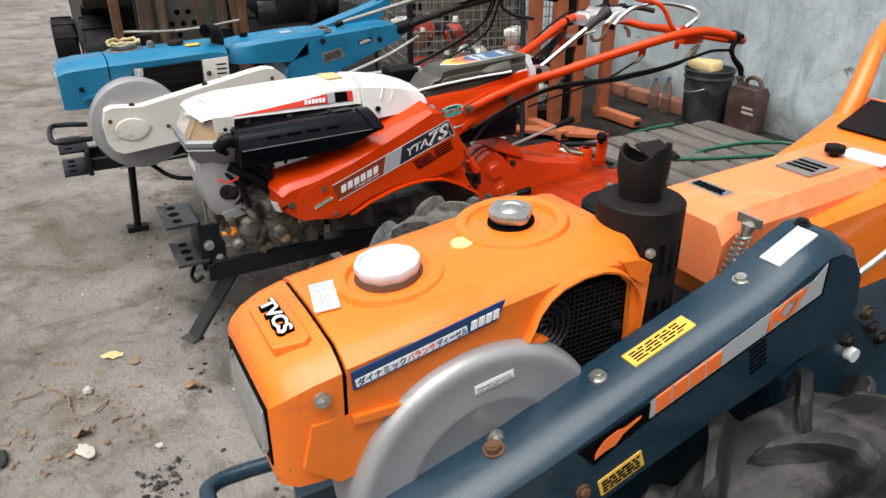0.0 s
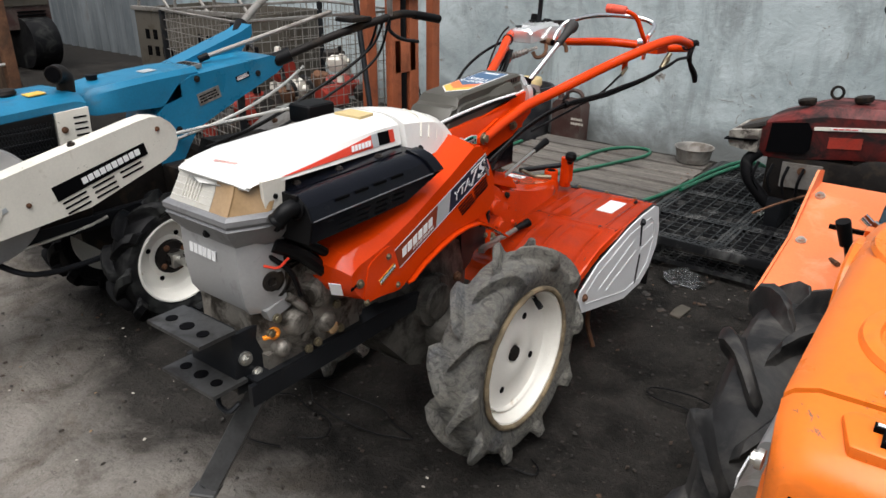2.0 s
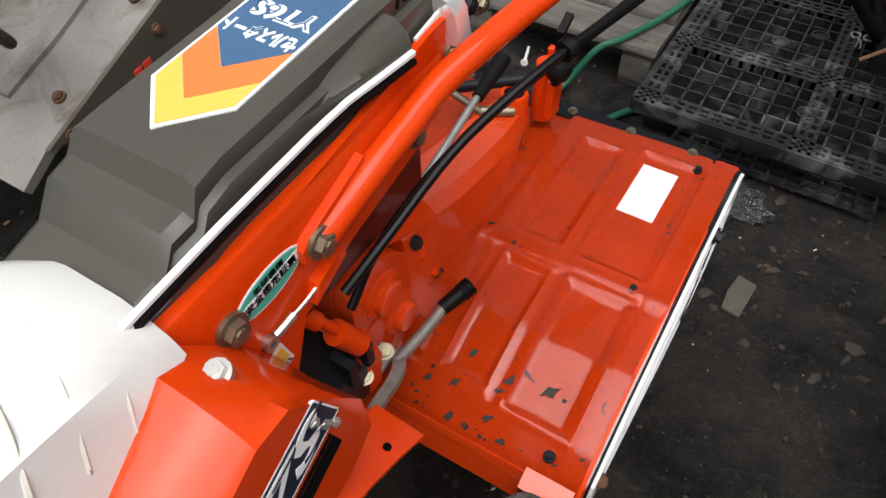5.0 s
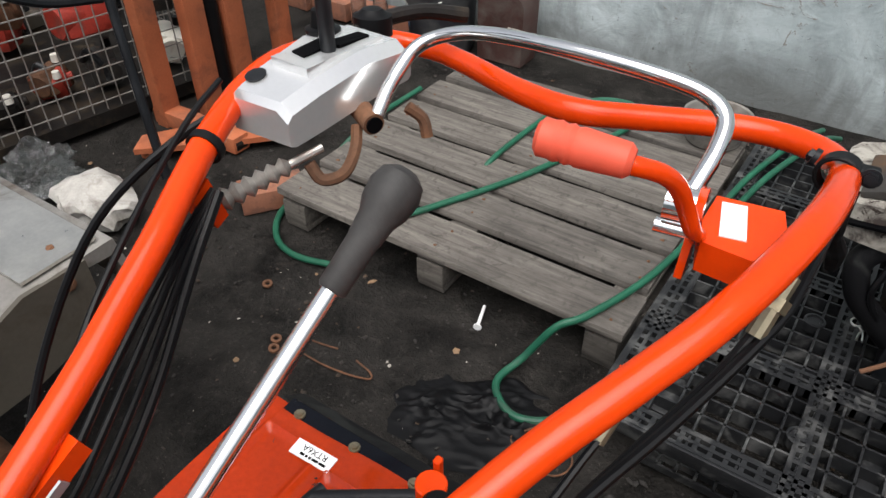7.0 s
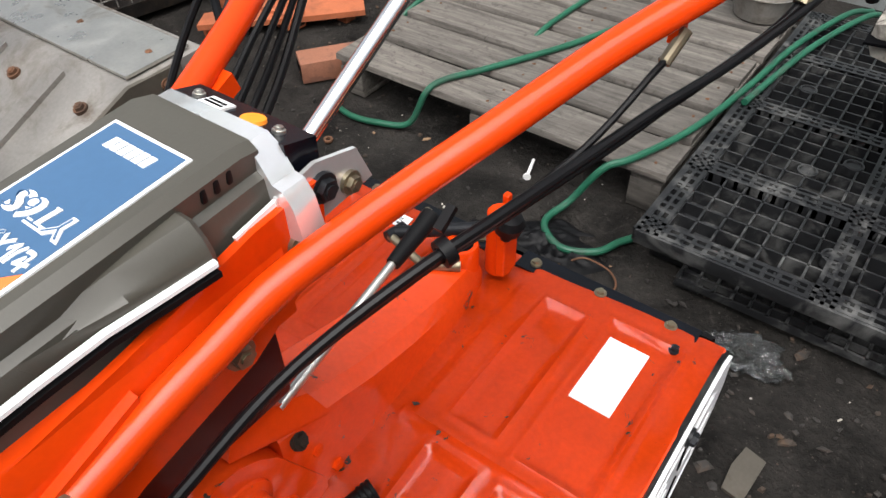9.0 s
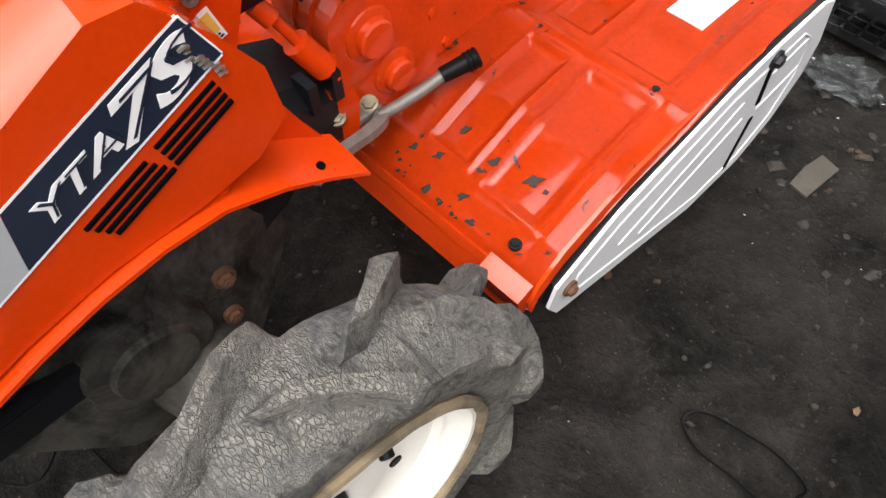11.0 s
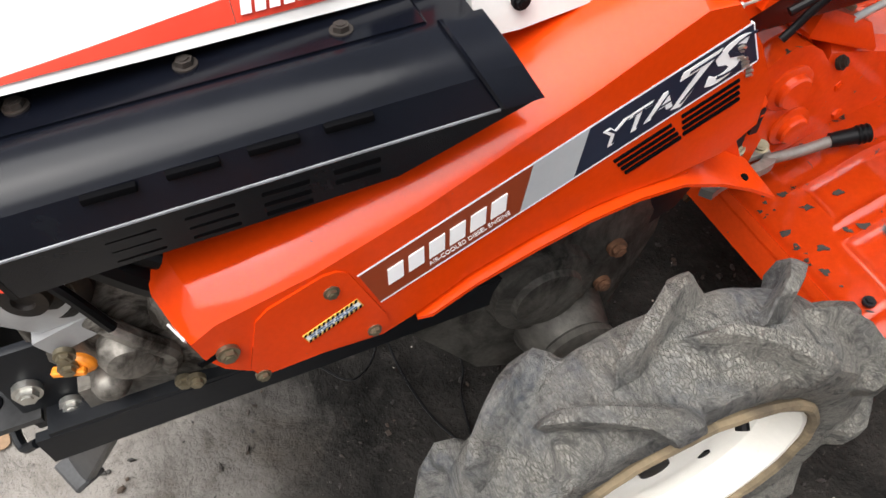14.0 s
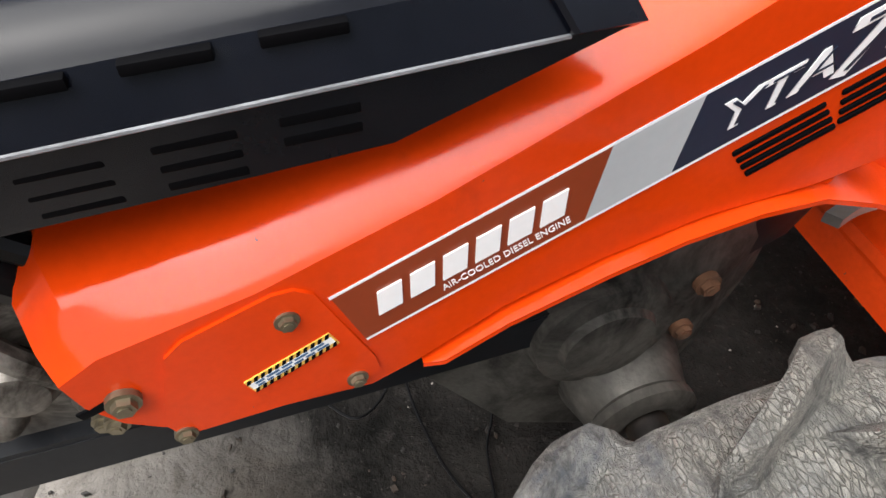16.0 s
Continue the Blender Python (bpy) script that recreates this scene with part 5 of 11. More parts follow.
    part("tank_rail", bevel(bm, 0.002, 2, 40), red_paint, T, "red steel rail below the tank cover")
    bm = B()
    box(bm, (0.0585, 0.475, 0.838), (0.003, 0.055, 0.005), Matrix.Rotation(0.15, 3, "X"))
    part("edge_trim", bm, sticker_white, tk)
    # the whole cover sits a little to the side and rises to the rear
    for ob in [tk] + list(tk.children):
        for v in ob.data.vertices:
            x, y, z = v.co
            v.co = Vector(((x + 0.0145) * 1.06 - 0.025, 0.451 + (y - 0.460) * 1.05, z + 0.024 + (y - 0.24) * 0.03))
    # chrome end cap and key panel
    bm = rprism([(-0.098, 0.868), (-0.094, 0.902), (-0.082, 0.910), (0.030, 0.913), (0.040, 0.906), (0.052, 0.886), (0.062, 0.884), (0.070, 0.872), (0.076, 0.842), (0.060, 0.838)], "y", 0.480, 0.503, 0.003)
    cap = part("chrome_end_cap", bm, satin_chrome, T, "chrome end cap")
    bm = rprism([(0.502, 0.906), (0.534, 0.897), (0.534, 0.825), (0.502, 0.835)], "x", -0.088, 0.046, 0.004)
    pn = part("key_panel", bm, black_paint, T, "black panel with key switch")
    pm = frame_on((-0.074, 0.516, 0.9028), (1, 0, 0), (0, 0.96, -0.27))
    decal("panel_label", [(0.018, -0.009), (0.044, -0.009), (0.044, 0.007), (0.018, 0.007)], pm, sticker_white, pn)
    bars("small_print", 2, 0.02, 0.010, pm @ Matrix.Translation((0.021, -0.007, 0.0005)), ink, pn, 0.0014, 5)
    bm = B()
    cyl(bm, pm @ Vector((0.072, 0, -0.004)), pm @ Vector((0.072, 0, 0.002)), 0.012, 0.010, seg=24)
    part("pilot_lamp", bm, orange_plastic, pn, "amber pilot lamp")
    for u in (0.008, 0.100):
        bolt(pm @ Vector((u, 0, 0.001)), tuple(pm.to_3x3() @ Vector((0, 0, 1))), 0.004, steel, pn)
    bm = rprism([(0.478, 0.876), (0.520, 0.884), (0.565, 0.872), (0.580, 0.835), (0.478, 0.826)], "x", 0.052, 0.056, 0.0015)
    part("gate_plate", bm, satin_chrome, T)
    bolt((0.058, 0.522, 0.860), (1, 0, 0), 0.010, dark_steel, T)
    bolt((0.058, 0.552, 0.846), (1, 0, 0), 0.008, brass_zinc, T)


main_tiller(tiller)


STICK0, STICK1 = (-0.222, 1.032, 0.958), (-0.202, 1.010, 1.100)


def tiller_handles(T):
    # one bent tube: right bar, rear crossbar, left bar
    bm = B()
    right = [(0.067, 0.250, 0.772), (0.068, 0.270, 0.777), (0.070, 0.300, 0.787), (0.074, 0.340, 0.802), (0.077, 0.385, 0.815), (0.081, 0.430, 0.829), (0.093, 0.480, 0.843), (0.115, 0.557, 0.862), (0.145, 0.630, 0.887),
             (0.186, 0.735, 0.921), (0.222, 0.808, 0.946), (0.250, 0.866, 0.965), (0.272, 0.930, 0.979), (0.289, 1.014, 0.984), (0.294, 1.110, 0.966), (0.288, 1.180, 0.946), (0.262, 1.228, 0.934)]
    cross = [(0.213, 1.250, 0.927), (0.150, 1.238, 0.926), (0.075, 1.190, 0.934), (0.015, 1.155, 0.940), (-0.066, 1.172, 0.934), (-0.185, 1.232, 0.918), (-0.255, 1.250, 0.914)]
    left = [(-0.315, 1.215, 0.925), (-0.335, 1.140, 0.940), (-0.330, 1.045, 0.958), (-0.310, 0.955, 0.966), (-0.276, 0.870, 0.961), (-0.254, 0.808, 0.944), (-0.232, 0.750, 0.926), (-0.208, 0.690, 0.906), (-0.183, 0.630, 0.887),
            (-0.152, 0.540, 0.858), (-0.128, 0.480, 0.843), (-0.108, 0.430, 0.829), (-0.096, 0.385, 0.815), (-0.086, 0.300, 0.787), (-0.080, 0.240, 0.770)]
    left = [(x + float(np.interp(y, (0.43, 0.55, 0.75, 0.95, 1.08), (0.004, 0.016, 0.027, 0.016, 0.0))), y, z) for x, y, z in left]
    tube(bm, right + cross + left, 0.0148, 20, 5)
    bar = part("handlebar", bm, red_paint, T, "red bent-tube handlebar with worn paint")
    for s in (1, -1):
        bm = rprism([(0.232, 0.764), (0.244, 0.756), (0.266, 0.760), (0.321, 0.787), (0.326, 0.818), (0.266, 0.797), (0.240, 0.788), (0.232, 0.779)], "x", s * 0.064 - 0.006 - (0.016 if s < 0 else 0), s * 0.064 + 0.006 - (0.016 if s < 0 else 0), 0.004)
        part("bar_foot", bm, red_paint, bar)
        bolt((s * 0.071 - (0.016 if s < 0 else 0), 0.253, 0.775), (s, 0, 0), 0.0125, brass_zinc, bar)
    fixed = set(T.children_recursive)
    # right end: clamp, clutch lever and cable
    bm = B()
    revolve(bm, [(-0.012, 0.017), (-0.012, 0.021), (0.012, 0.021), (0.012, 0.017)], (0.303, 1.170, 0.910), (0.05, 1, -0.06), 20)
    box(bm, (0.325, 1.172, 0.915), (0.022, 0.020, 0.016))
    part("lever_clamp", bevel(bm, 0.002, 1), black_plastic, bar)
    bolt((0.330, 1.160, 0.918), (0, -1, 0.2), 0.007, dark_steel, bar)
    bolt((0.278, 1.172, 0.920), (-1, 0, 0.3), 0.007, dark_steel, bar)
    bm = B()
    tube(bm, ((0.318, 1.165, 0.900), (0.318, 1.150, 0.870), (0.322, 1.165, 0.840), (0.328, 1.195, 0.812), (0.330, 1.205, 0.785)), 0.008, 10, 5, lambda t: 0.009 if t < 0.4 else 0.007 + 0.004 * math.sin((t - 0.4) * 5))
    part("clutch_lever", bm, black_plastic, bar, "black hand lever")
    bm = B()
    tube(bm, ((0.316, 1.150, 0.868), (0.305, 1.07, 0.862), (0.290, 0.99, 0.846), (0.250, 0.870, 0.815), (0.205, 0.740, 0.800), (0.165, 0.560, 0.808), (0.120, 0.430, 0.770), (0.098, 0.330, 0.722), (0.085, 0.270, 0.690)), 0.0052, 10, 6)
    part("clutch_cable", bm, cable_black, bar, "black cable sheath")
    bm = B()
    tube(bm, ((0.285, 1.000, 0.878), (0.280, 0.985, 0.850), (0.262, 0.930, 0.820), (0.210, 0.770, 0.790), (0.160, 0.555, 0.800), (0.110, 0.420, 0.755), (0.085, 0.330, 0.700), (0.080, 0.280, 0.650)), 0.0050, 10, 6)
    part("brake_cable", bm, cable_black, bar, "black cable sheath")
    bm = B()
    cyl(bm, (0.287, 1.010, 0.884), (0.278, 0.972, 0.842), 0.0085, 0.0085, 10)
    cyl(bm, (0.284, 0.998, 0.868), (0.282, 0.990, 0.860), 0.0115, seg=6)
    part("cable_adjuster", bm, brass_zinc, bar)
    bm = cyl(B(), (0.218, 0.836, 0.858), (0.212, 0.812, 0.835), 0.006, seg=10)
    part("cable_adjuster", bm, brass_zinc, bar)
    bm = B()
    tube(bm, ((0.213, 0.812, 0.838), (0.190, 0.720, 0.800), (0.150, 0.600, 0.775), (0.10, 0.47, 0.735)), 0.0035, 8)
    part("thin_cable", bm, cable_black, bar)
    bm = rprism([(0.825, 0.848), (0.850, 0.852), (0.852, 0.878), (0.828, 0.874)], "x", 0.206, 0.214, 0.002)
    part("cable_bracket", bm, red_paint, bar)
    bm = B()
    revolve(bm, [(-0.005, 0.007), (-0.005, 0.012), (0.005, 0.012), (0.005, 0.007)], (0.162, 0.555, 0.805), (0.3, 0.9, 0.2), 14)
    box(bm, (0.150, 0.572, 0.820), (0.008, 0.022, 0.006), Matrix.Rotation(0.5, 3, "X"))
    part("cable_tie", bm, black_plastic, bar)
    # left side: cable loom strapped to the bar
    for k in range(4):
        o = 0.010 * (k - 1.5)
        bm = B()
        tube(bm, ((-0.222 + o * 0.3, 0.850, 0.882), (-0.205 + o * 0.9, 0.775, 0.846 - 0.004 * k), (-0.182 + o * 1.3, 0.690, 0.806 - 0.010 * k), (-0.150 + o * 1.1, 0.600, 0.776 - 0.012 * k), (-0.112 + o * 0.9, 0.520, 0.766 - 0.006 * k), (-0.070 + o * 0.5, 0.450, 0.752)), 0.0042 + 0.001 * (k == 3), 8, 5)
        part("loom_cable", bm, cable_black, bar)
    bm = B()
    tube(bm, ((-0.290, 0.935, 0.950), (-0.278, 0.880, 0.935), (-0.248, 0.800, 0.910), (-0.205, 0.700, 0.880), (-0.180, 0.640, 0.850)), 0.0035, 8)
    part("loom_cable", bm, cable_black, bar)
    for c, d in (((-0.250, 0.870, 0.914), (-0.28, 0.93, 0.22)), ((-0.116, 0.480, 0.822), (-0.25, 0.93, 0.2))):
        bm = B()
        revolve(bm, [(-0.005, 0.016), (-0.005, 0.0195), (0.005, 0.0195), (0.005, 0.016)], c, d, 20)
        part("strap", bm, black_plastic, bar)
    bm = rprism([(0.560, 0.800), (0.612, 0.823), (0.606, 0.843), (0.552, 0.821)], "x", -0.146, -0.124, 0.003)
    part("loom_bracket", bm, red_paint, bar)
    lm = frame_on((-0.123, 0.545, 0.796), (0, 0.92, 0.39), (0.3, -0.39, 0.92))
    decal("bar_label", [(0, 0), (0.045, 0), (0.045, 0.016), (0, 0.016)], lm, sticker_grey, bar)
    # shift cable bracket with bellows
    bm = rprism([(0.825, 0.880), (0.845, 0.835), (0.862, 0.842), (0.848, 0.895)], "x", -0.262, -0.228, 0.002)
    part("cable_bracket", bm, red_paint, bar)
    bm = B()
    cyl(bm, (-0.246, 0.790, 0.832), (-0.238, 0.860, 0.854), 0.006, seg=10)
    part("cable_ferrule", bm, steel, bar)
    bm = B()
    pa, pb = Vector((-0.238, 0.862, 0.855)), Vector((-0.205, 0.935, 0.872))
    d = (pb - pa)
    revolve(bm, [(d.length * t / 12, 0.008 + 0.006 * (t % 2) - 0.0002 * t) for t in range(13)], pa, d, 16)
    part("bellows", bm, alu_cast_clean, bar, "grey rubber cable bellows")
    bm = B()
    cyl(bm, pb, pb + d.normalized() * 0.04, 0.005, seg=10)
    part("cable_rod", bm, steel, bar)
    # long cable hanging off the side
    bm = B()
    tube(bm, ((-0.262, 1.060, 0.905), (-0.310, 1.000, 0.900), (-0.350, 0.905, 0.875), (-0.385, 0.800, 0.810), (-0.395, 0.700, 0.700), (-0.360, 0.600, 0.590), (-0.250, 0.480, 0.560), (-0.120, 0.400, 0.590)), 0.0055, 8, 6)
    part("hanging_cable", bm, cable_black, bar, "black cable looping off the handlebar")
    # control box
    bm = B()
    rings = []
    for y, z0, z1, xl, xr in ((0.930, 0.900, 0.938, -0.274, -0.192), (0.936, 0.898, 0.946, -0.276, -0.190), (0.975, 0.900, 0.953, -0.281, -0.186), (1.050, 0.905, 0.960, -0.286, -0.180), (1.112, 0.910, 0.958, -0.284, -0.176), (1.120, 0.914, 0.950, -0.282, -0.177)):
        rings.append([(xl, y, z0), (xr, y, z0), (xr, y, z1 - 0.012), (xr - 0.014, y, z1), (xl + 0.010, y, z1), (xl, y, z1 - 0.010)])
    loft(bm, rings)
    bevel(bm, 0.004, 3, 20)
    cb = part("control_box", bm, satin_chrome, T, "polished metal throttle control box")
    bm = rprism([(-0.262, 0.985), (-0.206, 0.980), (-0.200, 1.100), (-0.256, 1.105)], "z", 0.952, 0.9635, 0.002)
    part("gate_plate", bm, satin_chrome, cb)
    bm = rprism([(-0.250, 1.005), (-0.228, 1.000), (-0.226, 1.040), (-0.214, 1.042), (-0.210, 1.088), (-0.228, 1.090), (-0.232, 1.052), (-0.248, 1.050)], "z", 0.958, 0.9648, 0.002)
    part("gate_slot", bm, ink, cb)
    bm = B()
    revolve(bm, [(0, 0.011), (0.002, 0.012), (0.003, 0.008)], (-0.262, 0.960, 0.951), (0, -0.2, 1), 20)
    part("cap_screw", bm, dark_steel, cb)
    bm = B()
    cyl(bm, STICK0, STICK1, 0.0085, 0.0085, 14)
    part("throttle_shaft", bm, dark_steel, cb)
    k0, k1 = Vector(STICK0), Vector(STICK1)
    up = (k1 - k0).normalized()
    bm = B()
    cyl(bm, k1 - up * 0.028, k1 + up * 0.010, 0.0125, 0.0155, 14)
    loft(bm, [[k1 + up * (0.022 + 0.0125 * k * math.sin(a)) + Vector((d * 0.95, d * 0.3, 0)) + Vector((-0.3, 0.95, 0)) * 0.0135 * k * math.cos(a) for a in (2 * math.pi * i / 16 for i in range(16))]
              for d, k in ((-0.030, 0.75), (-0.028, 1.0), (0.028, 1.0), (0.030, 0.75))])
    part("throttle_knob", bm, black_plastic, cb, "black T-shaped throttle knob")
    bm = B()
    revolve(bm, [(0, 0.020), (0.008, 0.021), (0.010, 0.014), (0.030, 0.011), (0.032, 0.007)], (-0.268, 1.075, 0.957), (0, 0, 1), 20)
    part("rotary_switch", bm, black_plastic, cb)
    bm = B()
    tube(bm, ((-0.262, 1.120, 0.945), (-0.255, 1.160, 0.955), (-0.225, 1.215, 0.960), (-0.185, 1.255, 0.950)), 0.010, 10)
    part("left_grip_lever", bm, grimy_iron, cb)
    bm = B()
    revolve(bm, [(-0.014, 0.024), (0.010, 0.024), (0.012, 0.018), (0.018, 0.012)], (-0.255, 1.150, 0.955), (0, 0, 1), 24)
    part("lever_pivot", bm, black_plastic, cb)
    # safety clutch loop
    bm = B()
    tube(bm, ((-0.158, 1.030, 0.900), (-0.160, 1.065, 0.930), (-0.155, 1.105, 0.958), (-0.120, 1.124, 0.975), (-0.060, 1.116, 0.988), (0.030, 1.104, 0.994), (0.110, 1.104, 0.990), (0.160, 1.110, 0.980), (0.186, 1.100, 0.966), (0.192, 1.070, 0.945), (0.188, 1.030, 0.918)), 0.0082, 14, 6)
    lp = part("clutch_loop", bm, chrome, T, "chrome safety clutch loop")
    bm = B()
    cyl(bm, (-0.215, 1.052, 0.898), (-0.155, 1.020, 0.894), 0.0125, seg=20)
    part("loop_boss", bm, rust, lp)
    bm = B()
    cyl(bm, (-0.156, 1.0205, 0.894), (-0.1525, 1.0186, 0.894), 0.0095, seg=20)
    part("loop_bore", bm, ink, lp)
    bm = B()
    tube(bm, ((-0.180, 1.020, 0.885), (-0.168, 1.000, 0.868), (-0.165, 0.975, 0.852), (-0.182, 0.958, 0.848), (-0.196, 0.955, 0.866)), 0.007, 8, 5)
    part("loop_crank", bm, rust, lp, "rusty curved crank arm")
    bm = B()
    tube(bm, ((-0.150, 1.075, 0.895), (-0.136, 1.085, 0.880), (-0.130, 1.085, 0.858)), 0.0075, 8, 5)
    part("loop_hook", bm, rust, lp)
    # red housing beside the right bar, with its lever
    bm = rprism([(0.216, 0.976), (0.258, 0.972), (0.276, 1.012), (0.268, 1.052), (0.212, 1.046), (0.208, 1.005)], "z", 0.884, 0.914, 0.006, 3)
    gs = part("bar_gusset", bm, red_paint, T, "red lever housing with white label")
    gm = frame_on((0.226, 0.990, 0.9143), (0.985, 0.17, 0), (-0.17, 0.985, 0))
    decal("housing_label", [(0.0, 0.0), (0.021, 0.0), (0.021, 0.048), (0.0, 0.048)], gm, sticker_white, gs)
    bm = B()
    cyl(bm, (0.172, 1.018, 0.912), (0.206, 1.022, 0.912), 0.0165, seg=24)
    cyl(bm, (0.168, 1.012, 0.890), (0.225, 1.018, 0.890), 0.007, seg=14)
    part("lever_barrel", bm, chrome, gs)
    bm = rprism([(0.985, 0.862), (1.002, 0.860), (1.030, 0.930), (1.014, 0.938), (0.998, 0.920)], "x", 0.200, 0.207, 0.003)
    part("lever_ear", bm, red_paint, gs)
    # everything clamped to the bars climbs with them towards the rear
    for ob in T.children_recursive:
        if ob in fixed or not ob.data:
            continue
        for v in ob.data.vertices:
            x, y, z = v.co
            dz = float(np.interp(y, (0.30, 0.60, 0.80, 1.05, 1.22), (0.018, 0.027, 0.048, 0.050, 0.032)))
            v.co = Vector((x - 0.016 * max(0.0, min(1.0, (y - 1.0) / 0.15)) * (x > 0.2), y - 0.014, z + dz * (1 + 0.6 * x)))
    bm = B()
    tube(bm, ((0.208, 0.985, 0.955), (0.212, 0.962, 0.975), (0.212, 0.935, 0.998), (0.206, 0.924, 1.022), (0.200, 0.910, 1.046), (0.192, 0.895, 1.062), (0.178, 0.879, 1.072), (0.160, 0.871, 1.075)), 0.0072, 12, 6)
    lv = part("side_clutch_lever", bm, red_paint, T, "red bent lever with rubber grip")
    bm = B()
    pa, pb = Vector((0.176, 0.876, 1.076)), Vector((0.110, 0.864, 1.081))
    d = pb - pa
    revolve(bm, [(0, 0.009), (0.004, 0.0125), (d.length * 0.55, 0.0142), (d.length * 0.6, 0.0130), (d.length * 0.65, 0.0146), (d.length * 0.72, 0.0132), (d.length * 0.78, 0.0148), (d.length * 0.85, 0.0136), (d.length * 0.95, 0.0140), (d.length, 0.010)], pa, d, 20)
    part("rubber_grip", bm, surf("faded_red_rubber", (0.62, 0.085, 0.045), 0.6, var=0.1), lv, "faded red rubber grip")
    # main gear lever
    bm = B()
    cyl(bm, (-0.009, 0.530, 0.828), (0.012, 0.770, 0.988), 0.0082, seg=16)
    gl = part("gear_lever", bm, chrome, T, "chrome gear lever with worn black knob")
    bm = B()
    pa, pb = Vector((0.0105, 0.748, 0.974)), Vector((0.018, 0.838, 1.034))
    d = pb - pa
    L_ = d.length
    revolve(bm, [(0, 0.010), (0.003, 0.0118), (L_ * 0.40, 0.0125), (L_ * 0.44, 0.0135), (L_ * 0.58, 0.0150), (L_ * 0.68, 0.0195), (L_ * 0.82, 0.0215), (L_ * 0.93, 0.0180), (L_ * 0.985, 0.010), (L_, 0.003)], pa, d, 28)
    part("lever_knob", bm, surf("worn_black_rubber", (0.030, 0.028, 0.027), 0.62, var=0.3, vscale=30, bumpiness=0.4), gl, "worn black rubber gear knob")
    # small range lever
    bm = B()
    cyl(bm, (0.014, 0.455, 0.605), (0.003, 0.660, 0.645), 0.0055, seg=12)
    sl = part("range_lever", bm, steel, T, "steel lever with black grip")
    bm = B()
    cyl(bm, (0.004, 0.650, 0.643), (0.0, 0.728, 0.658), 0.0085, 0.0125, 14)
    part("lever_grip", bm, black_plastic, sl)


tiller_handles(tiller)


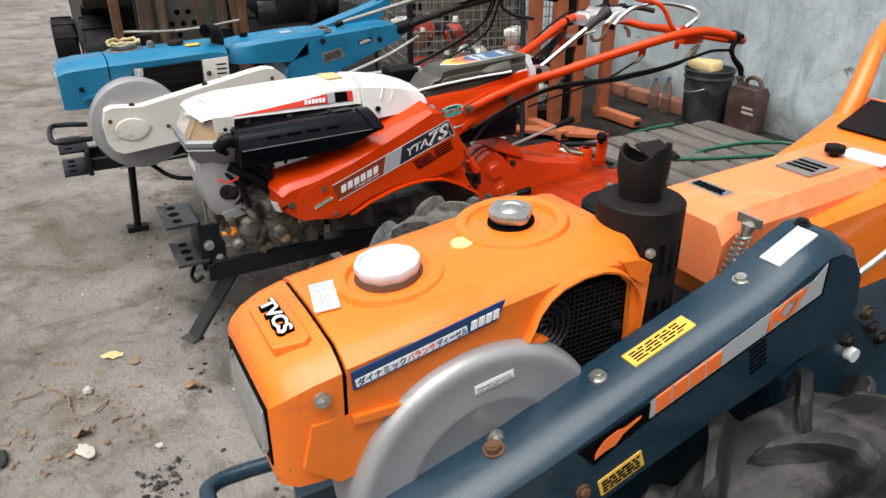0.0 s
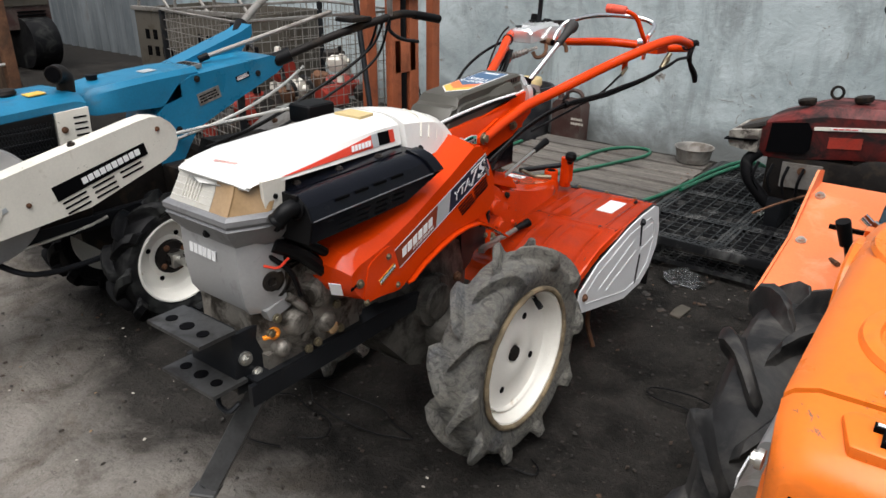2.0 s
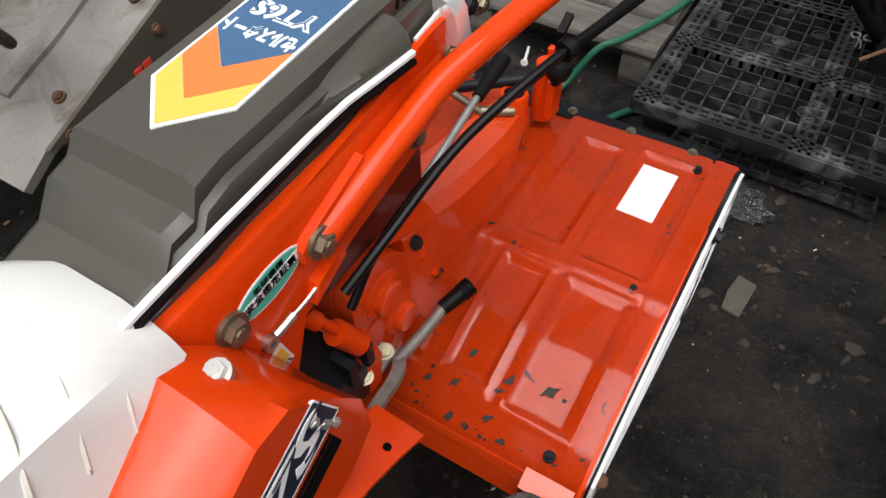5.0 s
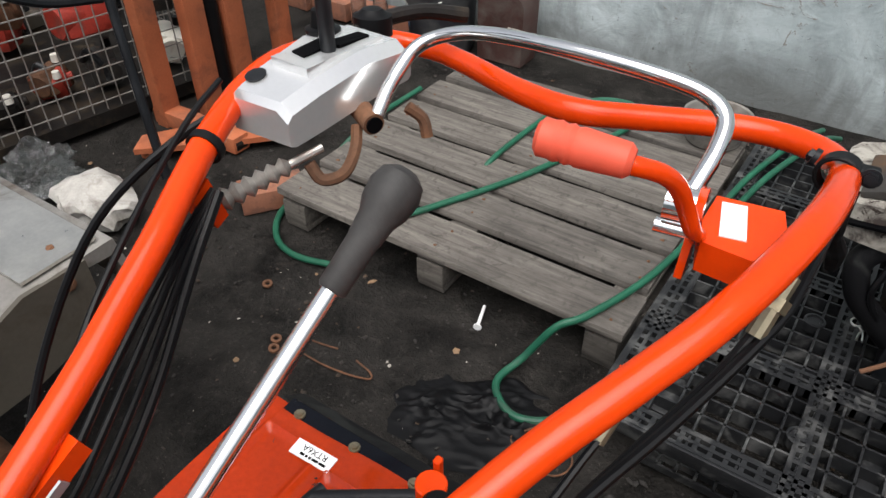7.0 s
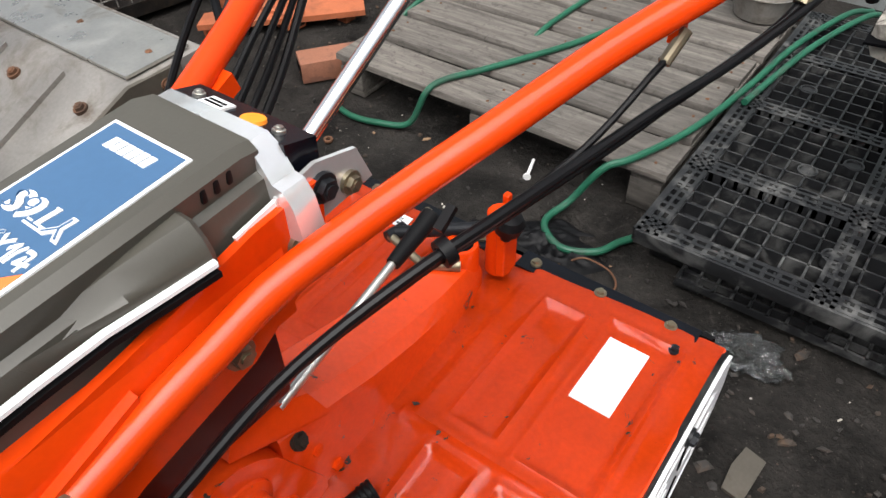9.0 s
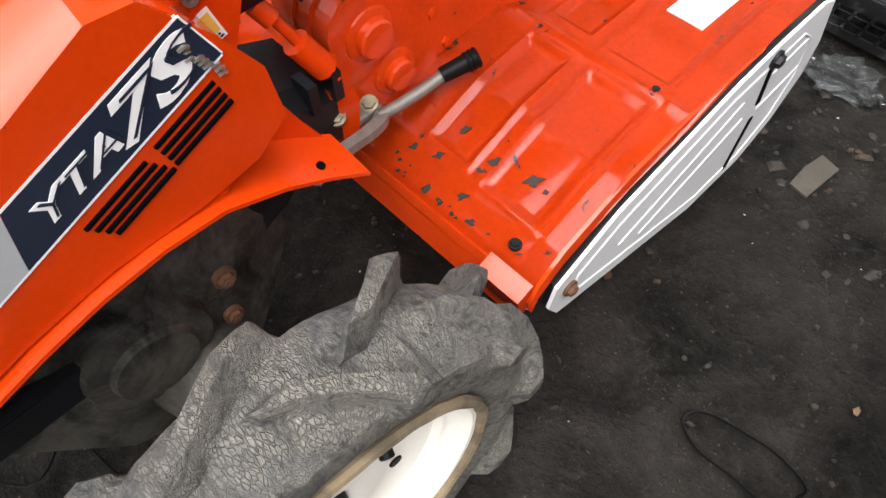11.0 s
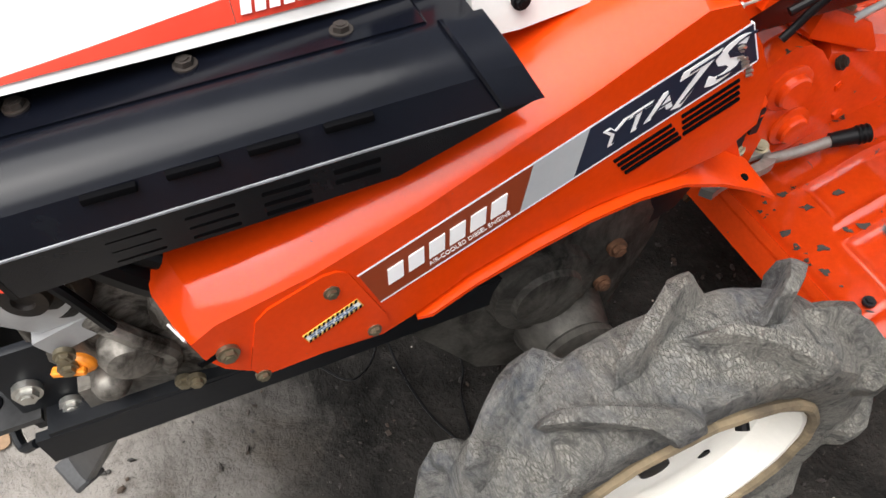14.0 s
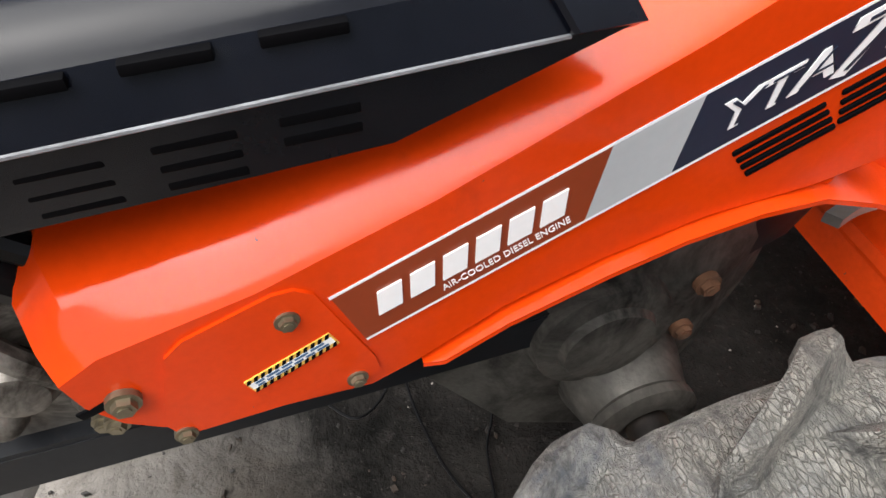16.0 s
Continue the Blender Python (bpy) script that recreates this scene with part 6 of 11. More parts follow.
def tiller_rotary(T):
    panels = ((0.100, 0.157, 0.633, 0.853), (0.194, 0.284, 0.628, 0.872), (0.100, 0.162, 0.405, 0.582), (0.199, 0.284, 0.395, 0.582))
    def zprof(y):
        return float(np.interp(y, (0.338, 0.350, 0.388, 0.49, 0.60, 0.75, 0.90, 0.920), (0.330, 0.358, 0.389, 0.430, 0.449, 0.456, 0.458, 0.453)))
    def press(x, y):
        d, edge = 0.0, -1.0
        for x0, x1, y0, y1 in panels:
            for s in (1, -1):
                q = min(s * x - x0, x1 - s * x, y - y0, y1 - y)
                edge = max(edge, q)
                d = max(d, min(1.0, max(0.0, (q + 0.004) / 0.010)))
        seam = -0.0022 * math.exp(-((abs(x) - 0.296) / 0.003) ** 2)
        ridge = seam + math.exp(-((y - 0.605) / 0.012) ** 2) * 0.004 * (1.0 if abs(x) > 0.04 else 0.0)
        ridge += 0.004 / (1 + math.exp(-(abs(x) - 0.052) / 0.002)) * (1.0 if y > 0.60 else 0.0)
        return -0.0045 * d + 0.0028 * math.exp(-((edge + 0.006) / 0.0045) ** 2) + ridge
    xs = np.linspace(-0.331, 0.331, 166)
    ys = np.concatenate(([0.338], np.linspace(0.3485, 0.920, 133)))
    verts, faces = [], []
    for y in ys:
        for x in xs:
            verts.append((float(x), float(y), zprof(y) + press(float(x), float(y)) + 0.002 * noise.noise((x * 6, y * 6, 1.0))))
    n = len(xs)
    for j in range(len(ys) - 1):
        for i in range(n - 1):
            a = j * n + i
            faces.append((a, a + 1, a + n + 1, a + n))
    bm = B()
    vs = [bm.verts.new(v) for v in verts]
    for f in faces:
        bm.faces.new([vs[i] for i in f])
    bmesh.ops.solidify(bm, geom=bm.faces[:], thickness=0.004)
    cover = part("rotary_cover", bm, chipped_red, T, "red pressed rotary tine cover, paint chipped to black", smooth=40)
    rnd = random.Random(21)
    spots = [(0.244, 0.433, 1.7), (0.128, 0.435, 1.1), (0.125, 0.388, 1.2), (0.088, 0.380, 1.1), (0.191, 0.419, 1.5), (0.185, 0.370, 1.3), (0.137, 0.355, 1.2), (0.184, 0.404, 1.0), (0.214, 0.356, 1.3), (0.265, 0.431, 0.7), (0.052, 0.616, 0.8), (0.100, 0.600, 0.7)]
    spots += [(rnd.uniform(0.04, 0.29), rnd.uniform(0.350, 0.366), rnd.uniform(0.25, 0.8)) for _ in range(14)] + [(rnd.uniform(-0.28, 0.29), rnd.uniform(0.37, 0.88), rnd.uniform(0.15, 0.4)) for _ in range(4)]
    for x, y, k in spots:
        sl = (zprof(y + 0.004) - zprof(y - 0.004)) / 0.008
        a = rnd.uniform(-0.6, 0.6) + 0.9
        m = frame_on((x, y, zprof(y) + press(x, y) + 0.0016), (math.cos(a), math.sin(a), sl * math.sin(a)), (-math.sin(a), math.cos(a), sl * math.cos(a)))
        n = rnd.randint(7, 10)
        decal("paint_chip", [(0.0075 * k * rnd.uniform(0.35, 1.25) * math.cos(2 * math.pi * i / n), 0.0036 * k * rnd.uniform(0.2, 1.5) * math.sin(2 * math.pi * i / n)) for i in range(n)], m, bare_iron, cover, 0.0005)
    # turned-down ends and raised outer strip
    for s in (1, -1):
        bm = B()
        loft(bm, [[(s * 0.3285, y, zprof(y) + 0.0012), (s * 0.333, y, zprof(y) - 0.001), (s * 0.335, y, zprof(y) - 0.022), (s * 0.3285, y, zprof(y) - 0.022)] for y in (0.340, 0.350, 0.39, 0.45, 0.50, 0.60, 0.75, 0.90, 0.922)])
        part("end_strip", bevel(bm, 0.002, 1, 30), chipped_red, cover)
        if s > 0:
            for y in (0.366, 0.608, 0.876):
                bolt((s * 0.279, y, zprof(y) + 0.004), (0, 0, 1), 0.0062, dark_steel, cover)
    bm = rprism([(0.322, 0.345), (0.348, 0.356), (0.350, 0.312), (0.330, 0.306)], "x", 0.258, 0.326, 0.005)
    part("corner_lug", bm, chipped_red, cover)
    bm = rprism([(0.332, 0.285), (0.342, 0.350), (0.348, 0.345), (0.340, 0.280)], "x", -0.30, 0.30, 0.001)
    part("front_skirt", bm, chipped_red, cover)
    # black rear strip and flap
    for x0, x1 in ((-0.290, -0.020), (0.022, 0.296)):
        bm = rprism([(0.892, 0.4605), (0.930, 0.4585), (0.934, 0.453), (0.892, 0.456)], "x", x0, x1, 0.0015)
        st = part("rear_strip", bm, black_paint, cover, "black steel clamping strip")
        for k in range(3):
            bolt((x0 + (0.03 if x0 < 0 else 0.026) + k * 0.105, 0.911, 0.461), (0, 0.05, 1), 0.0065, brass_zinc, st)
    bm = B()
    loft(bm, [[(-0.31, y, z), (0.31, y, z), (0.31, y + 0.004, z - 0.003), (-0.31, y + 0.004, z - 0.003)] for y, z in ((0.926, 0.454), (0.965, 0.42), (0.985, 0.31), (0.990, 0.20), (0.985, 0.12))])
    part("rear_flap", bm, rubber, cover, "black rubber rear flap")
    # labels
    lm = frame_on((0.199, 0.735, zprof(0.79) + 0.0012), (1, 0, 0), (0, 1, 0.02))
    decal("white_label", [(0.002, 0.0), (0.058, 0.0), (0.058, 0.112), (0.002, 0.112)], lm, sticker_white, cover)
    lm = frame_on((-0.160, 0.881, 0.4640), (-1, -0.04, 0), (0.02, -1, -0.06))
    decal("model_label", [(0, 0), (0.069, 0), (0.069, 0.025), (0, 0.025)], lm, sticker_white, cover)
    letters("model_lettering", "RTX6A", 0.014, lm @ Matrix.Translation((0.012, 0.004, 0)), ink, cover, 0.0004, 0, 0.042)
    bars("serial_bar", 1, 0.045, 0.008, lm @ Matrix.Translation((0.008, 0.015, 0)), ink, cover, 0.0016, 2)
    # white side shield
    out = [(0.385, 0.264), (0.364, 0.300), (0.374, 0.336), (0.479, 0.391), (0.70, 0.444), (0.793, 0.455), (0.89, 0.460), (0.922, 0.447), (0.950, 0.36), (0.945, 0.30), (0.90, 0.235), (0.83, 0.195), (0.70, 0.188), (0.50, 0.236)]
    bm = rprism(out, "x", 0.338, 0.343, 0.002)
    sh = part("side_shield", bm, shield_white, T, "white pressed side shield with chipped edges")
    inner = [(0.412, 0.285), (0.415, 0.322), (0.49, 0.360), (0.70, 0.416), (0.86, 0.428), (0.895, 0.40), (0.905, 0.33), (0.875, 0.262), (0.81, 0.222), (0.70, 0.215), (0.52, 0.258)]
    bm = B()
    tube(bm, [(0.342, y, z) for y, z in inner + inner[:1]], 0.0028, 8, 1)
    for (ya, za), (yb, zb) in (((0.50, 0.300), (0.74, 0.385)), ((0.55, 0.275), (0.76, 0.340))):
        tube(bm, ((0.3425, ya, za), (0.3425, yb, zb)), 0.0022, 8, 1)
    for (ya, za), (yb, zb) in (((0.80, 0.395), (0.89, 0.405)), ((0.80, 0.33), (0.90, 0.345))):
        tube(bm, ((0.3425, ya, za), (0.3425, yb, zb)), 0.0022, 8, 1)
    part("pressed_bead", bm, shield_white, sh)
    for (ya, za), (yb, zb) in (((0.785, 0.420), (0.795, 0.345)), ((0.797, 0.315), (0.780, 0.215))):
        bm = B()
        loft(bm, [[(0.3425, y - 0.005, z), (0.3448, y - 0.005, z), (0.3448, y + 0.005, z), (0.3425, y + 0.005, z)] for y, z in ((ya, za), (yb, zb))])
        part("shield_slot", bm, ink, sh)
    bolt((0.345, 0.400, 0.311), (1, 0, 0), 0.009, rust, sh)
    bolt((0.345, 0.785, 0.432), (1, 0, 0), 0.010, dark_steel, sh)
    bm = rprism([(y, z + 0.004) for y, z in out], "x", 0.331, 0.337, 0.001)
    part("rubber_edge", bm, rubber, sh)
    bm = rprism([(0.36, 0.25), (0.36, 0.35), (0.50, 0.42), (0.72, 0.45), (0.92, 0.457), (0.955, 0.37), (0.95, 0.20), (0.70, 0.19)], "x", -0.338, -0.332, 0.002)
    part("side_shield", bm, black_paint, T)
    # tine shaft below
    bm = B()
    cyl(bm, (-0.28, 0.62, 0.24), (0.28, 0.62, 0.24), 0.022)
    for k in range(10):
        x = -0.27 + k * 0.06
        a = k * 1.9
        c = Vector((x, 0.62, 0.24))
        d = Vector((0, math.cos(a), math.sin(a)))
        e = Vector((0.3 if k % 2 else -0.3, math.cos(a + 0.5), math.sin(a + 0.5)))
        tube(bm, (c, c + d * 0.12, c + d * 0.15 + e * 0.07), 0.008, 6, 3)
    part("tine_shaft", bm, rust, T, "rusty rotary tines")
    # drive case: rounded chain cover with two bosses
    face = [(0.320, 0.555), (0.327, 0.575), (0.343, 0.591), (0.364, 0.598), (0.388, 0.594), (0.410, 0.580), (0.430, 0.558), (0.480, 0.446), (0.480, 0.420), (0.430, 0.386), (0.404, 0.386), (0.372, 0.408), (0.340, 0.458), (0.322, 0.520)]
    bm = rprism(face, "x", -0.077, 0.027, 0.008, 3)
    dc = part("drive_case", bm, chipped_red, T, "red chipped rotary drive case")
    cy, cz = 0.392, 0.495
    part("case_flange", rprism([(cy + (y - cy) * 1.10, cz + (z - cz) * 1.10) for y, z in face], "x", -0.041, -0.025, 0.003, 2), chipped_red, dc)
    part("case_flange", rprism([(cy + (y - cy) * 1.05, cz + (z - cz) * 1.05) for y, z in face], "x", -0.025, -0.003, 0.004, 2), chipped_red, dc)
    for c, r in (((0.027, 0.378, 0.530), 0.026), ((0.027, 0.408, 0.455), 0.023)):
        bm = B()
        revolve(bm, [(-0.002, r + 0.010), (0.003, r + 0.009), (0.005, r + 0.004), (0.006, r), (0.014, r - 0.001), (0.017, r - 0.004), (0.017, 0.002)], c, (1, 0, 0), 32)
        part("boss", bm, chipped_red, dc)
    for c in ((0.016, 0.481, 0.497), (0.020, 0.501, 0.443)):
        bolt(c, (1, 0.1, 0.15), 0.009, red_paint, dc)
    bolt((0.024, 0.461, 0.545), (0.8, 0.3, 0.5), 0.008, grimy_iron, dc)
    # beam to the rear hitch tube
    bm = B()
    loft(bm, [[(-0.030 - w, y, z0), (-0.030 + w, y, z0), (-0.030 + w * 0.94, y, z1 - 0.018), (-0.030 + w * 0.66, y, z1), (-0.030 - w * 0.66, y, z1), (-0.030 - w * 0.94, y, z1 - 0.018)]
              for y, w, z0, z1 in ((0.44, 0.052, 0.43, 0.580), (0.50, 0.054, 0.43, 0.568), (0.58, 0.056, 0.43, 0.545), (0.66, 0.054, 0.435, 0.526), (0.74, 0.050, 0.44, 0.512), (0.80, 0.042, 0.44, 0.505), (0.835, 0.034, 0.44, 0.500))])
    beam = part("drive_beam", bevel(bm, 0.005, 3), chipped_red, T)
    bm = B()
    loft(bm, [[(-0.0925, 0.380, 0.598), (0.0195, 0.385, 0.600), (0.0335, 0.498, 0.558), (-0.0875, 0.505, 0.558)], [(-0.0925, 0.378, 0.604), (0.0205, 0.384, 0.606), (0.0345, 0.499, 0.564), (-0.0875, 0.507, 0.564)],
              [(-0.0855, 0.400, 0.636), (0.0125, 0.404, 0.636), (0.0195, 0.488, 0.596), (-0.0795, 0.494, 0.598)]])
    part("top_cap", bevel(bm, 0.006, 3), red_paint, beam)
    for c in ((0.002, 0.452, 0.622), (-0.030, 0.476, 0.613)):
        bolt(c, (0, 0.35, 1), 0.008, brass_zinc, beam)
    bm = B()
    revolve(bm, [(-0.05, 0.024), (0.055, 0.024), (0.058, 0.022), (0.058, 0.0165), (-0.02, 0.0165)], (-0.022, 0.820, 0.474), (0, 0, 1), 32)
    part("hitch_tube", bm, red_paint, beam)
    bm = B()
    cyl(bm, (-0.022, 0.820, 0.519), (-0.022, 0.820, 0.5305), 0.016, seg=24)
    part("tube_bore", bm, ink, beam)
    # depth screw and knob behind the tube
    bm = B()
    cyl(bm, (0.012, 0.862, 0.470), (0.012, 0.866, 0.575), 0.020, seg=18)
    box(bm, (0.034, 0.846, 0.530), (0.014, 0.034, 0.075))
    box(bm, (0.004, 0.892, 0.555), (0.010, 0.012, 0.060))
    part("depth_clamp", bevel(bm, 0.002, 1), red_paint, beam)
    bm = B()
    revolve(bm, [(0, 0.008), (0.010, 0.010), (0.016, 0.018), (0.030, 0.021), (0.040, 0.016), (0.044, 0.004)], (0.038, 0.836, 0.562), (0.15, 0, 1), 22)
    part("clamp_knob", bm, black_plastic, beam, "black plastic knob")
    bm = B()
    cyl(bm, (-0.120, 0.795, 0.520), (0.020, 0.868, 0.550), 0.0095, seg=14)
    cyl(bm, (-0.124, 0.780, 0.520), (-0.118, 0.812, 0.520), 0.009, seg=14)
    part("adjust_crank", bm, dark_steel, beam)
    bm = B()
    cyl(bm, (-0.122, 0.785, 0.520), (-0.050, 0.770, 0.512), 0.0065, seg=12)
    cyl(bm, (-0.056, 0.772, 0.513), (-0.010, 0.800, 0.512), 0.009, seg=12)
    part("adjust_screw", bm, brass_zinc, beam)
    # side lever by the drive case
    bm = B()
    line = [(0.0925, 0.225, 0.452), (0.0825, 0.255, 0.450), (0.0775, 0.290, 0.446), (0.0745, 0.322, 0.442), (0.0665, 0.348, 0.438), (0.0505, 0.362, 0.434), (0.0325, 0.356, 0.430)]
    loft(bm, [[(x + dx, y + dy, z + h) for dx, dy, h in ((-0.007, -0.005, -0.006), (0.007, 0.005, -0.006), (0.007, 0.005, 0.007), (-0.007, -0.005, 0.007))] for x, y, z in spline(line, 5)])
    bevel(bm, 0.003, 2, 40)
    tube(bm, ((0.0585, 0.352, 0.437), (0.0625, 0.385, 0.438), (0.0665, 0.420, 0.441), (0.0695, 0.458, 0.446)), 0.008, 12, 4)
    rl = part("hitch_lever", bm, alu_cast_clean, T, "bent steel hitch lever with black grip")
    bm = B()
    cyl(bm, (0.0685, 0.450, 0.446), (0.0855, 0.495, 0.458), 0.0105, 0.0125, 16)
    for k in range(3):
        p = Vector((0.0810, 0.481, 0.455)) + Vector((0.018, 0.048, 0.013)) * (0.12 * k)
        revolve(bm, [(0, 0.0130), (0.002, 0.0140), (0.0045, 0.0130)], p, (0.018, 0.048, 0.013), 16)
    part("lever_grip", bm, black_plastic, rl)
    part("lever_bracket", rprism([(0.300, 0.560), (0.312, 0.556), (0.332, 0.480), (0.324, 0.425), (0.300, 0.430), (0.292, 0.500)], "x", 0.046, 0.054, 0.002), red_paint, T)
    bm = B()
    cyl(bm, (0.0325, 0.252, 0.640), (0.0505, 0.284, 0.575), 0.0065, seg=14)
    cyl(bm, (0.0285, 0.246, 0.646), (0.0385, 0.256, 0.628), 0.011, seg=14)
    cyl(bm, (0.0445, 0.272, 0.594), (0.0545, 0.294, 0.552), 0.0155, seg=18)
    cyl(bm, (0.0525, 0.290, 0.560), (0.0585, 0.304, 0.535), 0.0075, seg=12)
    part("linkage_rod", bevel(bm, 0.0015, 1), red_paint, T, "red linkage rod with a clevis")
    bm = B()
    loft(bm, [[(-0.06, y, z0), (w, y, z0), (w, y, z1 - 0.02), (w - 0.02, y, z1), (-0.06, y, z1)] for y, w, z0, z1 in ((0.150, 0.075, 0.40, 0.565), (0.200, 0.072, 0.42, 0.560), (0.235, 0.060, 0.44, 0.545), (0.300, 0.055, 0.44, 0.520))])
    bevel(bm, 0.008, 2)
    for y in (0.268, 0.300):
        box(bm, (0.050, y, 0.528), (0.030, 0.012, 0.040))
    part("hitch_block", bm, dark_steel, T, "oily black cast hitch block")
    for p, mat in (((0.0425, 0.352, 0.448), brass_zinc), ((0.0325, 0.332, 0.446), brass_zinc), ((0.0505, 0.298, 0.470), brass_zinc)):
        bolt(p, (0.3, -0.3, 0.9), 0.0085, mat, T)
    part("lock_plate", rbox((0.0385, 0.342, 0.440), (0.030, 0.044, 0.010), 0.003), alu_cast_clean, T)


tiller_rotary(tiller)


# ---- the orange power tiller ----
orange_tiller = thing("power_tiller", (1.16, 0.0, 0.0), "orange walking tractor with navy belt cover and slotted black muffler", "power tiller", "row of power tillers")


def strip_frame(x, y0, z0, y1, z1):
    """A face on a side wall, its x running from front to rear."""
    return frame_on((x, y0, z0), (0, y1 - y0, z1 - z0), (0, -(z1 - z0), y1 - y0))


def orange_hood(T):
    def ring(y, zt, zs, zb, k=1.0):
        h = 0.13 * k
        c = 1.16
        zs += 0.009
        return [(c - h * 0.97, y, zb), (c - h, y, zs), (c - h * 0.93, y, zs + (zt - zs) * 0.45), (c - h * 0.76, y, zt - 0.003), (c, y, zt), (c + h * 0.70, y, zt - 0.003),
                (c + h * 0.90, y, zs + (zt - zs) * 0.42), (c + h, y, zs), (c + h * 0.97, y, zb), (c, y, zb)]
    bm = B()
    loft(bm, [ring(-0.765, 0.801, 0.776, 0.668, 0.80), ring(-0.758, 0.815, 0.782, 0.664, 0.85), ring(-0.742, 0.826, 0.793, 0.660, 0.92), ring(-0.712, 0.838, 0.806, 0.662, 0.97), ring(-0.678, 0.846, 0.814, 0.668, 1.0)])
    bevel(bm, 0.007, 2, 30)
    front = part("front_cover", bm, chipped_orange, T, "orange front hood cap with chipped edges")
    bm = B()
    prism(bm, [(1.100, -0.740), (1.220, -0.740), (1.234, -0.70), (1.225, -0.690), (1.095, -0.690), (1.086, -0.70)], "z", 0.80, 0.845)
    bmesh.ops.rotate(bm, cent=(1.16, -0.72, 0.83), matrix=Matrix.Rotation(radians(11), 3, "X"), verts=bm.verts)
    bmesh.ops.translate(bm, verts=bm.verts, vec=(0, 0, -0.003))
    part("raised_panel", bevel(bm, 0.005, 2), chipped_orange, front)
    m = frame_on((1.117, -0.729, 0.8425), (1, 0.03, 0), (0, 1, 0.2))
    letters("badge", "TVCS", 0.028, m, ink, front, 0.003, 0.0, 0.090, bold=0.0026)
    letters("badge", "TVCS", 0.027, m @ Matrix.Translation((0, 0.001, 0.0032)), sticker_white, front, 0.001, 0.0, 0.088, bold=0.0006)
    # dark gap behind the cap's rear edge
    bm = B()
    loft(bm, [ring(-0.690, 0.840, 0.806, 0.690, 0.985), ring(-0.660, 0.844, 0.810, 0.750, 0.985)])
    part("seam", bm, ink, T)
    # main hood
    bm = B()
    loft(bm, [ring(-0.672, 0.848, 0.818, 0.745), ring(-0.60, 0.859, 0.828, 0.744), ring(-0.50, 0.874, 0.838, 0.756), ring(-0.44, 0.882, 0.844, 0.768), ring(-0.402, 0.887, 0.849, 0.782),
              ring(-0.391, 0.888, 0.850, 0.816), ring(-0.378, 0.890, 0.852, 0.834), ring(-0.362, 0.891, 0.855, 0.848), ring(-0.340, 0.893, 0.858, 0.858), ring(-0.318, 0.895, 0.860, 0.863), ring(-0.290, 0.897, 0.861, 0.864),
              ring(-0.265, 0.898, 0.860, 0.858), ring(-0.243, 0.897, 0.856, 0.846), ring(-0.225, 0.896, 0.851, 0.828), ring(-0.206, 0.893, 0.845, 0.806), ring(-0.198, 0.882, 0.838, 0.800, 0.97)])
    bevel(bm, 0.006, 2, 24)
    hood = part("hood", bm, orange_paint, T, "glossy orange steel hood with an arched side opening")
    for s in (1, -1):
        bm = B()
        pts = [(-0.410, 0.783), (-0.399, 0.803), (-0.391, 0.824), (-0.376, 0.842), (-0.355, 0.856), (-0.318, 0.865), (-0.285, 0.865), (-0.258, 0.857), (-0.235, 0.842), (-0.216, 0.820), (-0.206, 0.795), (-0.204, 0.750)]
        loft(bm, [[(1.16 + s * 0.122, y, z), (1.16 + s * 0.139, y, z), (1.16 + s * 0.140, y, z + 0.004), (1.16 + s * 0.136, y - 0.002, z + 0.008), (1.16 + s * 0.122, y, z + 0.009)] for y, z in pts])
        part("arch_flange", bevel(bm, 0.002, 2, 40), orange_paint, hood)
        part("flange_tip", rprism([(-0.232, 0.846), (-0.205, 0.826), (-0.194, 0.834), (-0.190, 0.856), (-0.215, 0.868), (-0.250, 0.872)], "x", 1.16 + s * 0.112 - 0.022, 1.16 + s * 0.112 + 0.022, 0.006), orange_paint, hood)
    part("hood_tab", rprism([(-0.218, 0.72), (-0.192, 0.72), (-0.188, 0.83), (-0.222, 0.83)], "x", 1.279, 1.290, 0.003), orange_paint, hood)
    part("hood_tab", rprism([(-0.218, 0.76), (-0.192, 0.76), (-0.188, 0.83), (-0.222, 0.83)], "x", 1.030, 1.041, 0.003), orange_paint, hood)
    # pressed ledge and lower skirt
    part("side_ledge", rprism([(-0.668, 0.744), (-0.60, 0.742), (-0.50, 0.752), (-0.42, 0.766), (-0.372, 0.782), (-0.385, 0.788), (-0.46, 0.770), (-0.60, 0.754), (-0.668, 0.756)], "x", 1.275, 1.2955, 0.004), orange_paint, hood)
    part("skirt", rprism([(-0.735, 0.695), (-0.69, 0.655), (-0.61, 0.668), (-0.622, 0.735), (-0.55, 0.745), (-0.55, 0.757), (-0.72, 0.757)], "x", 1.272, 1.288, 0.004), orange_paint, T)
    part("skirt", rprism([(-0.735, 0.695), (-0.69, 0.655), (-0.50, 0.668), (-0.45, 0.757), (-0.72, 0.757)], "x", 1.034, 1.048, 0.004), orange_paint, T)
    for p in ((1.292, -0.706, 0.795), (1.291, -0.645, 0.690)):
        bolt(p, (1, 0, 0), 0.008, steel, T)
    bolt((1.030, -0.73, 0.78), (-1, 0, 0), 0.008, steel, T)
    # tank and radiator caps with their pressed rings
    sl = Vector((0, -0.11, 1)).normalized()
